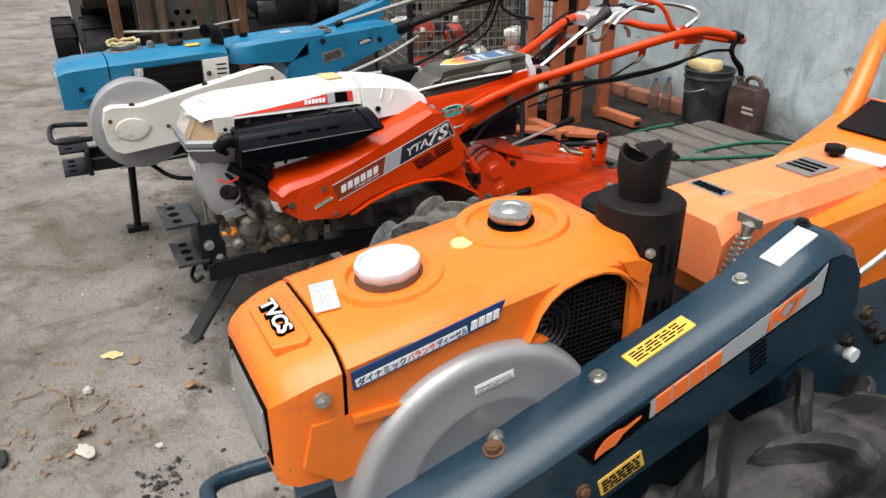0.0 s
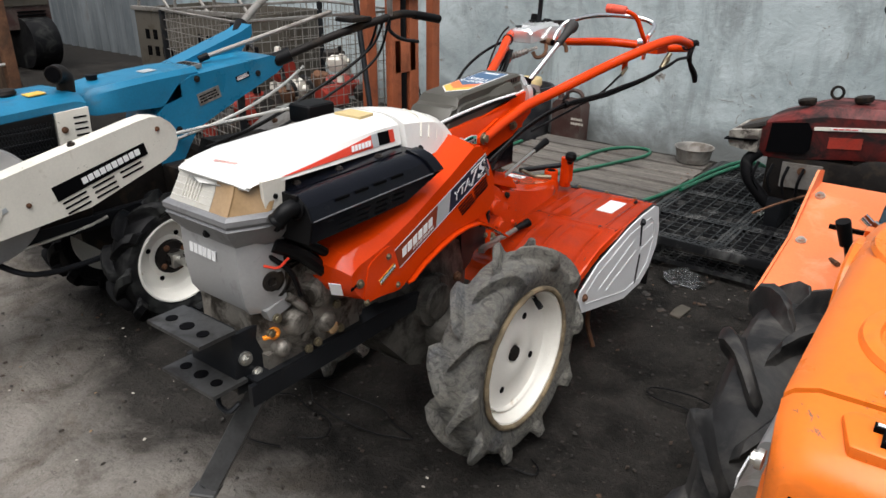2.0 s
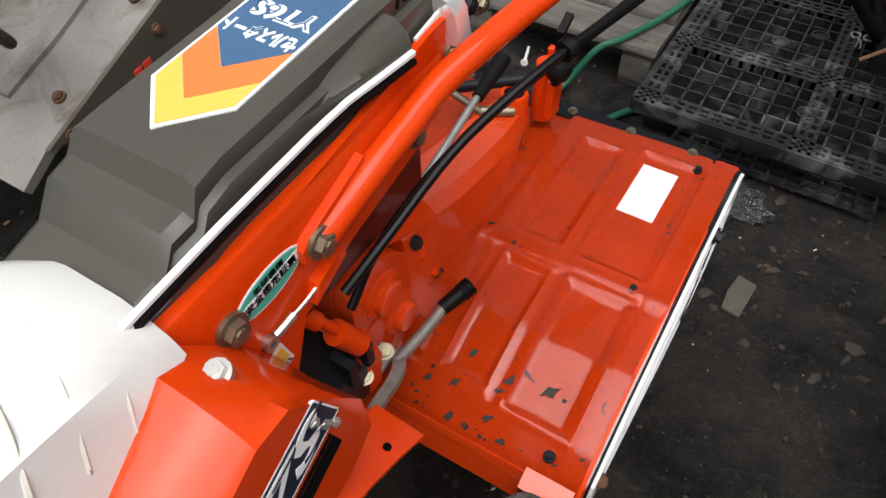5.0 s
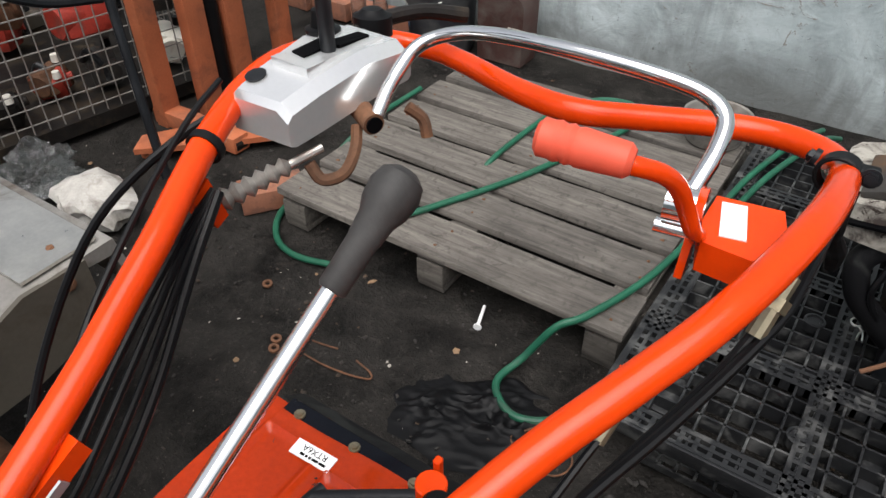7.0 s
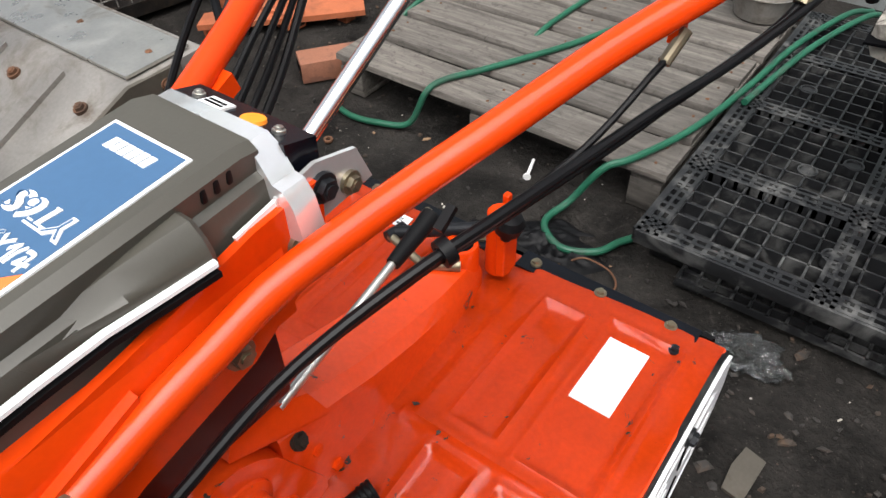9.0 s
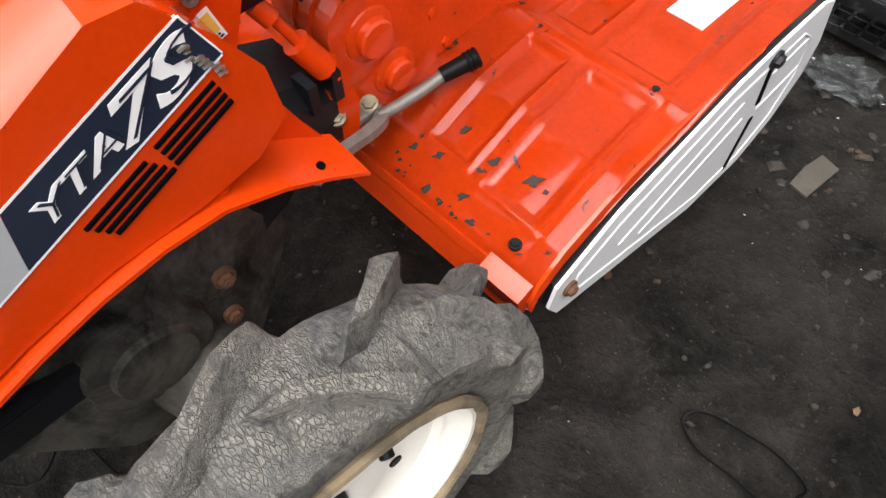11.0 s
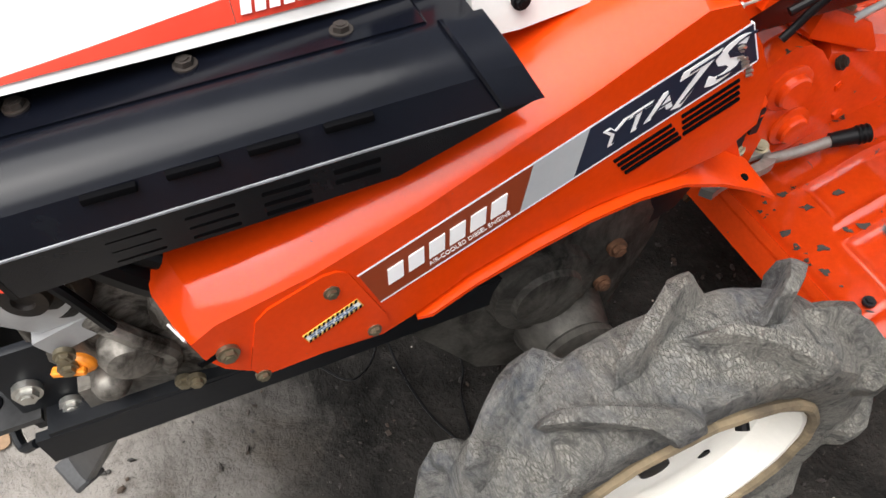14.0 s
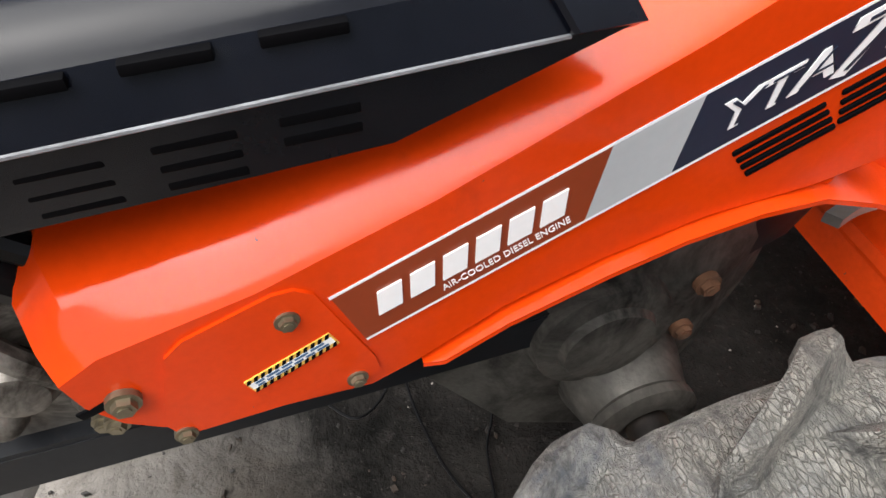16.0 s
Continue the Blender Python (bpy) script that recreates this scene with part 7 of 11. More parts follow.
    for (x, y, z), r, mat, nm in (((1.153, -0.552, 0.8665), 0.047, zinc_cap, "tank_cap"), ((1.134, -0.336, 0.894), 0.034, steel, "radiator_cap")):
        rr = 0.070 if nm == "tank_cap" else 0.078
        bm = B()
        revolve(bm, [(-0.004, rr + 0.012), (0.003, rr + 0.008), (0.005, rr), (0.003, rr - 0.008), (-0.004, rr - 0.012)], (x, y, z), sl, 48)
        part("cap_ring", bm, orange_paint, hood)
        bm = B()
        if nm == "tank_cap":
            revolve(bm, [(-0.004, 0.050), (0.005, 0.048), (0.005, 0.02)], (x, y, z), sl, 40)
            part("recess", bm, rust, hood)
            bm = B()
            n = 40
            rings = []
            for h, k in ((0.004, 0.92), (0.009, 0.98), (0.018, 1.0), (0.0215, 0.97), (0.0225, 0.86), (0.0185, 0.79), (0.018, 0.02)):
                rings.append([Vector((x, y, z)) + sl * h + Vector((math.cos(a), math.sin(a), 0.11 * math.sin(a))) * r * k * (1 + 0.018 * math.cos(a * 10) * (k > 0.9)) for a in (2 * math.pi * i / n for i in range(n))])
            loft(bm, rings)
            part(nm, bm, mat, T, "white octagonal fuel cap")
        else:
            revolve(bm, [(-0.004, 0.037), (0.0035, 0.036), (0.0035, 0.01)], (x, y, z), sl, 32)
            part("recess", bm, ink, hood)
            bm = B()
            n = 48
            rings = []
            for h, k in ((0.004, 0.7), (0.008, 0.9), (0.016, 1.0), (0.021, 0.96), (0.023, 0.60), (0.021, 0.50), (0.025, 0.30), (0.026, 0.02)):
                rings.append([Vector((x, y, z)) + sl * h + Vector((math.cos(a), math.sin(a), 0.11 * math.sin(a))) * r * k * (1 + (0.22 * max(0, math.cos(a * 2)) ** 4 if 0.85 < k else 0)) for a in (2 * math.pi * i / n for i in range(n))])
            loft(bm, rings)
            part(nm, bm, mat, T, "worn silver radiator cap with two ears")
    bm = B()
    revolve(bm, [(-0.002, 0.017), (0.0016, 0.0165), (0.0018, 0.002)], (1.148, -0.431, 0.8840), sl, 24)
    part("round_sticker", bm, cream_sticker, hood)
    m = frame_on((1.113, -0.657, 0.8527), (1, -0.22, -0.03), (0.22, 1, 0.14))
    st = decal("sticker", [(0, 0), (0.072, 0), (0.072, 0.034), (0, 0.034)], m, sticker_white, hood, 0.002)
    bm = B()
    revolve(bm, [(0.0, 0.011), (0.0015, 0.011), (0.0015, 0.009), (0.0, 0.009)], (0, 0, 0), (0, 0, 1), 20)
    box(bm, (0, 0, 0.001), (0.019, 0.002, 0.0008), Matrix.Rotation(0.7, 3, "Z"))
    bmesh.ops.transform(bm, matrix=m @ Matrix.Translation((0.014, 0.015, 0.0018)), verts=bm.verts)
    part("warning_mark", bm, sticker_grey, st)
    bars("print", 4, 0.03, 0.02, m @ Matrix.Translation((0.029, 0.005, 0.001)), sticker_grey, st, seed=4)
    # blue and white side strip
    m = frame_on((1.2925, -0.666, 0.796), (0, 0.215, 0.043), (0, -0.043, 0.215)) @ Matrix.Diagonal((0.87, 0.74, 1.0, 1.0))
    dl = decal("side_decal", [(0, 0), (0.242, 0), (0.262, 0.034), (0.004, 0.036)], m, strip_blue, hood, 0.0015, "blue and white side strip with red and blue characters")
    decal("white_field", [(0.006, 0.004), (0.190, 0.004), (0.190, 0.020), (0.006, 0.020)], m, sticker_white, dl, 0.0022)
    letters("characters", "ダイナミック", 0.0155, m @ Matrix.Translation((0.008, 0.006, 0.001)), strip_blue, dl, 0.0004, 0.0, 0.078, bold=0.0004)
    letters("characters", "バランサ", 0.016, m @ Matrix.Translation((0.088, 0.006, 0.001)), sticker_red, dl, 0.0004, 0.0, 0.046, bold=0.0004)
    letters("characters", "ディーゼル", 0.0155, m @ Matrix.Translation((0.137, 0.006, 0.001)), strip_blue, dl, 0.0004, 0.0, 0.052, bold=0.0004)
    blocks("maker_mark", 4, 0.052, 0.017, m @ Matrix.Translation((0.195, 0.006, 0.001)), sticker_white, dl)
    # headlamp
    part("lamp_recess", rprism([(1.066, 0.690), (1.254, 0.690), (1.254, 0.778), (1.066, 0.778)], "y", -0.7675, -0.758, 0.004), ink, T, "dark lamp recess")
    bm = B()
    loft(bm, [[(1.16 + k * x, y + (z - 0.73) * 0.10, 0.732 + (z - 0.732) * k) for x, z in ((-0.080, 0.700), (-0.086, 0.710), (-0.086, 0.756), (-0.078, 0.767), (0.078, 0.767), (0.086, 0.756), (0.086, 0.710), (0.080, 0.700))]
              for y, k in ((-0.752, 1.0), (-0.768, 1.0), (-0.772, 0.985), (-0.772, 0.93), (-0.766, 0.91))])
    lamp = part("headlamp", bm, chrome, T, "rectangular headlamp with a dull chrome bezel")
    bm = B()
    loft(bm, [[(1.16 + k * x, y + (z - 0.73) * 0.10, 0.732 + (z - 0.732) * k) for x, z in ((-0.080, 0.700), (-0.086, 0.710), (-0.086, 0.756), (-0.078, 0.767), (0.078, 0.767), (0.086, 0.756), (0.086, 0.710), (0.080, 0.700))]
              for y, k in ((-0.764, 0.92), (-0.770, 0.90), (-0.774, 0.70), (-0.7755, 0.35))])
    part("lens", bm, dull_lens, lamp, smooth=60)
    # radiator with wire mesh
    part("radiator", rbox((1.16, -0.305, 0.76), (0.225, 0.19, 0.16), 0.006), ink, T, "black radiator behind wire mesh")
    bm = B()
    for k in range(24):
        y = -0.418 + k * 0.0092
        box(bm, (1.277, y, 0.765), (0.002, 0.0016, 0.15))
    for k in range(18):
        z = 0.693 + k * 0.0085
        box(bm, (1.2785, -0.31, z), (0.002, 0.215, 0.0016))
    part("mesh_screen", bm, dark_steel, T, "black wire mesh screen", smooth=0)
    bm = B()
    for r in (0.046, 0.036, 0.026, 0.016, 0.007):
        revolve(bm, [(0.0, r + 0.0025), (0.003, r), (0.0, r - 0.0025)], (1.2795, -0.372, 0.79), (1, 0, 0), 32)
    part("fan_screen", bm, dark_steel, T)
    bolt((1.281, -0.235, 0.755), (1, 0, 0), 0.007, dark_steel, T)
    # flywheel cover
    bm = B()
    revolve(bm, [(-0.06, 0.203), (0.012, 0.206), (0.026, 0.203), (0.033, 0.197), (0.0355, 0.190), (0.0340, 0.180), (0.0335, 0.135), (0.0345, 0.128), (0.0335, 0.122), (0.031, 0.118), (0.031, 0.02)], (1.275, -0.475, 0.594), (1, 0, 0), 72)
    fly = part("flywheel_cover", bm, silver_paint, T, "matt silver round flywheel cover with a fine label")
    m = strip_frame(1.3085, -0.500, 0.740, -0.430, 0.750)
    st = decal("label", [(0, 0), (0.062, 0), (0.062, 0.014), (0, 0.014)], m, sticker_white, fly)
    bars("print", 2, 0.055, 0.010, m @ Matrix.Translation((0.003, 0.002, 0.001)), sticker_grey, st, seed=6)
    part("bracket", rprism([(-0.50, 0.62), (-0.40, 0.66), (-0.38, 0.645), (-0.46, 0.60)], "x", 1.300, 1.318, 0.003), silver_paint, fly)
    bolt((1.319, -0.470, 0.660), (1, 0, 0), 0.010, steel, T)


def orange_belt_cover(T):
    # rounded outer shell of the belt cover
    side = [(-0.70, 0.585), (-0.45, 0.650), (-0.25, 0.718), (-0.04, 0.788), (0.0, 0.812), (0.04, 0.832), (0.085, 0.850), (0.115, 0.850), (0.150, 0.832), (0.178, 0.795), (0.187, 0.745), (0.168, 0.695), (0.130, 0.672), (0.066, 0.668),
            (0.0, 0.640), (-0.154, 0.598), (-0.45, 0.505), (-0.65, 0.445), (-0.72, 0.46), (-0.76, 0.54), (-0.745, 0.575)]
    cy, cz = -0.25, 0.65
    ins = lambda d: [(y + d * (cy - y) / max(0.2, abs(y - cy) + abs(z - cz)), z + d * (cz - z) / max(0.12, abs(z - cz) * 1.2)) for y, z in side]
    up = lambda p: [(y, z + (0.02 if z > 0.58 + 0.27 * (y + 0.7) - 0.03 else -0.004)) for y, z in p]
    bm = B()
    rings = [[(x, y, z) for y, z in q] for x, q in ((1.300, up(side)), (1.362, up(side)), (1.384, [(y, z + 0.010 if z > 0.62 + 0.2 * y else z) for y, z in side]), (1.395, ins(0.006)))]
    loft(bm, rings)
    bevel(bm, 0.005, 2, 22)
    cv = part("belt_cover", bm, navy_paint, T, "dark navy steel belt cover with orange markings")
    for y, z in ((-0.037, 0.808), (-0.308, 0.718)):
        b = bolt((1.333, y, z), (0, -0.25, 1), 0.010, steel, cv)
    bolt((1.322, 0.10, 0.870), (0, 0, 1), 0.010, dark_steel, cv)
    bolt((1.336, -0.485, 0.660), (0, -0.25, 1), 0.012, rust, cv)
    # labels on the sloping top
    def top(y0, z0, y1, z1, w, mat, lab, rows, ink_mat, x=1.328):
        m = frame_on((x, y0, z0), (0, y1 - y0, z1 - z0), (-1, 0, 0))
        l = Vector((0, y1 - y0, z1 - z0)).length
        st = decal("label", [(0, -w), (l, -w), (l, 0), (0, 0)], m, mat, cv, 0.003, lab)
        if rows:
            bars("print", rows, l * 0.86, w * 0.74, m @ Matrix.Translation((l * 0.07, -w * 0.88, 0.0015)), ink_mat, st, seed=rows)
    top(-0.262, 0.7345, -0.150, 0.7715, 0.030, sticker_yellow, "yellow warning label with small print", 4, ink)
    top(0.004, 0.8340, 0.082, 0.8700, 0.036, sticker_white, "blank white label", 0, ink)
    # strip along the outer side
    m = strip_frame(1.3945, -0.365, 0.621, 0.635, 0.961)
    st = decal("stripe", [(0.112, 0.012), (0.470, 0.012), (0.487, 0.064), (0.455, 0.050), (0.121, 0.042)], m, sticker_grey, cv, 0.0012, "grey strip with a black pinline")
    decal("pinline", [(0.112, 0.009), (0.473, 0.009), (0.492, 0.068), (0.487, 0.064), (0.470, 0.012), (0.112, 0.012)], m, ink, st, 0.002)
    decal("black_field", [(-0.0095, 0.046), (0.008, 0.0015), (0.112, 0.0117), (0.121, 0.0414)], m, ink, st, 0.0026)
    decal("plain_figure", [(0.012, 0.012), (0.028, 0.014), (0.050, 0.012), (0.066, 0.022), (0.100, 0.028), (0.102, 0.032), (0.070, 0.031), (0.058, 0.036), (0.034, 0.034), (0.016, 0.022)], m, sticker_orange, st, 0.0034)
    blocks("maker_mark", 4, 0.132, 0.027, m @ Matrix.Translation((0.126, 0.016, 0.001)), sticker_orange, st, 0.15)
    letters("model_mark", "K7", 0.042, m @ Matrix.Translation((0.348, 0.018, 0.0014)), sticker_orange, st, 0.0006, 0.3, 0.092, bold=0.0018)
    m2 = m @ Matrix.Translation((0.008, -0.070, 0))
    l2 = decal("label", [(0, 0), (0.082, 0), (0.082, 0.033), (0, 0.033)], m2, sticker_yellow, cv, 0.002)
    bars("print", 4, 0.072, 0.026, m2 @ Matrix.Translation((0.005, 0.003, 0.0012)), ink, l2, seed=9)
    for k in range(6):
        bm = prism(B(), [(0, 0), (0.036, 0), (0.036, 0.0045), (0, 0.0045)], "z", -0.001, 0.0016)
        bmesh.ops.transform(bm, matrix=m @ Matrix.Translation((0.313 - 0.0005 * k, -0.002 - k * 0.0092, 0)), verts=bm.verts)
        part("louvre_slot", bm, ink, cv)
    bm = B()
    revolve(bm, [(0.0, 0.068), (0.006, 0.064), (0.009, 0.056), (0.009, 0.02)], (1.388, -0.430, 0.540), (1, 0, 0), 40)
    part("pulley_bulge", bm, navy_paint, cv)
    bolt((1.397, -0.372, 0.584), (1, 0, 0), 0.009, rust, cv)
    bolt((1.397, -0.470, 0.590), (1, 0, 0), 0.008, steel, cv)
    # transmission behind the cover
    part("gearbox", rprism([(-0.30, 0.30), (0.15, 0.20), (0.38, 0.32), (0.42, 0.62), (0.16, 0.66), (-0.26, 0.58)], "x", 1.07, 1.27, 0.02), navy_paint, T, "navy cast gearbox")
    part("chain_case", rprism([(0.18, 0.72), (0.26, 0.66), (0.48, 0.52), (0.50, 0.42), (0.30, 0.38), (0.08, 0.50), (0.05, 0.62)], "x", 1.30, 1.385, 0.010), navy_paint, T)
    for y, z in ((0.235, 0.70), (0.262, 0.665), (0.20, 0.655), (0.30, 0.63)):
        bolt((1.388, y, z), (1, 0, 0), 0.010, grimy_iron, T)
    bm = B()
    cyl(bm, (1.385, 0.215, 0.625), (1.40, 0.215, 0.625), 0.013)
    part("oil_cap", bm, shield_white, T)
    bm = B()
    tube(bm, ((1.39, -0.55, 0.40), (1.40, -0.30, 0.46), (1.395, -0.05, 0.545)), 0.005, 8)
    part("rod", bm, steel, T)
    # engine block and frame
    bm = B()
    box(bm, (1.15, -0.42, 0.56), (0.19, 0.42, 0.22))
    bevel(bm, 0.02, 3)
    revolve(bm, [(0.0, 0.07), (0.02, 0.068), (0.026, 0.04), (0.03, 0.01)], (1.055, -0.50, 0.57), (-1, 0, 0), 28)
    part("engine_block", bm, grimy_iron, T, "grimy cast engine block")
    bm = B()
    cyl(bm, (1.00, -0.46, 0.50), (1.00, -0.28, 0.50), 0.038)
    cyl(bm, (1.00, -0.28, 0.50), (1.00, -0.25, 0.50), 0.030)
    st = part("starter_motor", bm, alu_cast_clean, T, "silver starter motor with a white label")
    m = frame_on((0.9613, -0.40, 0.495), (0, -1, 0), (0, 0, 1))
    decal("label", [(-0.03, 0), (0.03, 0), (0.03, 0.022), (-0.03, 0.022)], m, sticker_white, st, 0.002)
    bm = B()
    cyl(bm, (0.995, -0.40, 0.555), (0.995, -0.29, 0.555), 0.022)
    part("solenoid", bm, silver_paint, T)
    for k, (y, z) in enumerate(((-0.45, 0.43), (-0.36, 0.42), (-0.26, 0.44), (-0.20, 0.50))):
        bm = B()
        cyl(bm, (1.06, y, z), (0.985, y, z), 0.016 + 0.004 * (k % 2), 0.012)
        part("union", bm, alu_cast_clean if k % 2 else dark_steel, T)
    bm = B()
    tube(bm, ((0.99, -0.42, 0.40), (0.975, -0.35, 0.38), (0.98, -0.25, 0.41), (1.0, -0.18, 0.47)), 0.007, 10)
    part("fuel_line", bm, cable_black, T)
    for s in (1.07, 1.25):
        part("frame_rail", rbox((s, -0.34, 0.43), (0.03, 0.72, 0.05), 0.005), navy_paint, T)
    bm = B()
    tube(bm, ((0.985, -0.64, 0.45), (0.975, -0.76, 0.45), (0.985, -0.815, 0.452), (1.03, -0.83, 0.455), (1.26, -0.83, 0.455), (1.305, -0.81, 0.452), (1.31, -0.76, 0.45), (1.30, -0.64, 0.45)), 0.014, 12, 8)
    part("bumper_loop", bm, navy_paint, T, "dark navy tubular bumper")
    bm = B()
    for s in (1.10, 1.22):
        tube(bm, ((s, -0.58, 0.41), (s, -0.66, 0.20), (s, -0.70, 0.012)), 0.011, 8, 1)
    box(bm, (1.16, -0.70, 0.008), (0.17, 0.035, 0.016))
    part("front_stand", bm, dark_steel, T)


def orange_muffler(T):
    c = (1.218, -0.153)
    bm = B()
    revolve(bm, [(0.74, 0.060), (0.905, 0.060), (0.915, 0.055), (0.917, 0.01)], (c[0], c[1], 0), (0, 0, 1), 40)
    mf = part("muffler", bm, sooty, T, "sooty cylinder muffler inside a slotted black guard")
    bm = B()
    for a in range(20):
        t = 2 * math.pi * a / 20
        rot = Matrix.Rotation(t, 3, "Z")
        for z0, h in ((0.765, 0.05), (0.850, 0.055)):
            slat = B()
            box(slat, Vector((c[0], c[1], z0)) + rot @ Vector((0.066, 0, 0)), (0.0025, 0.0085, h), rot)
            part("guard_slat", slat, sooty, mf, smooth=0)
    for z, h in ((0.722, 0.036), (0.800, 0.042), (0.900, 0.050)):
        revolve(bm, [(z - h / 2, 0.0645), (z - h / 2, 0.0672), (z + h / 2, 0.0672), (z + h / 2, 0.0645)], (c[0], c[1], 0), (0, 0, 1), 40)
    revolve(bm, [(0.925, 0.067), (0.929, 0.063), (0.930, 0.030), (0.926, 0.030)], (c[0], c[1], 0), (0, 0, 1), 40)
    part("heat_guard", bm, sooty, mf, "black sheet guard with burnt upright slots")
    bolt((c[0] + 0.062, c[1] - 0.03, 0.865), (1, -0.5, 0), 0.006, steel, mf)
    # scorched outlet with ragged edge
    bm = B()
    rnd = random.Random(8)
    n = 24
    p0 = Vector((c[0] - 0.004, c[1] + 0.0, 0.925))
    outer = []
    for h, r in ((0.0, 0.032), (0.02, 0.034), (0.04, 0.038), (0.062, 0.039), (0.076, 0.037)):
        outer.append([p0 + Vector((math.cos(a) * r, math.sin(a) * r, h + (0.012 * math.sin(a * 2 + 0.6) + 0.008 * math.cos(a) + rnd.uniform(-0.003, 0.003) if h > 0.07 else 0))) for a in (2 * math.pi * i / n for i in range(n))])
    inner = [[q + (p0 + Vector((0, 0, q.z - p0.z)) - q).normalized() * 0.004 for q in ring] for ring in outer[::-1]]
    loft(bm, outer + inner)
    part("exhaust_outlet", bm, sooty, mf, "burnt ragged exhaust outlet")
    part("outlet_flap", rbox((c[0] + 0.008, c[1] + 0.012, 1.002), (0.05, 0.05, 0.006), 0.002, 1, Matrix.Rotation(0.3, 3, "Y")), sooty, mf)
    # air cleaner lid beyond the hood
    bm = B()
    revolve(bm, [(0.80, 0.055), (0.865, 0.055), (0.872, 0.048), (0.870, 0.02), (0.884, 0.014), (0.886, 0.003)], (1.10, -0.10, 0), (0, 0, 1), 32)
    ac = part("air_cleaner", bm, black_plastic, T, "black round air cleaner with a wing nut")
    bm = B()
    box(bm, (1.10, -0.10, 0.892), (0.038, 0.005, 0.012))
    part("wing_nut", bm, steel, ac)
    # belt tension spring
    bm = B()
    tube(bm, [(1.266 + 0.012 * math.cos(k * 1.05), 0.0 + 0.04 * k / 60 + 0.012 * math.sin(k * 1.05), 0.745 + 0.095 * k / 60) for k in range(61)], 0.0026, 6, 1)
    part("spring", bm, steel, T, "coiled steel spring")
    bm = B()
    cyl(bm, (1.266, 0.04, 0.84), (1.266, 0.045, 0.858), 0.009, 0.012)
    box(bm, (1.266, 0.046, 0.866), (0.046, 0.006, 0.016))
    part("spring_bolt", bm, steel, T)


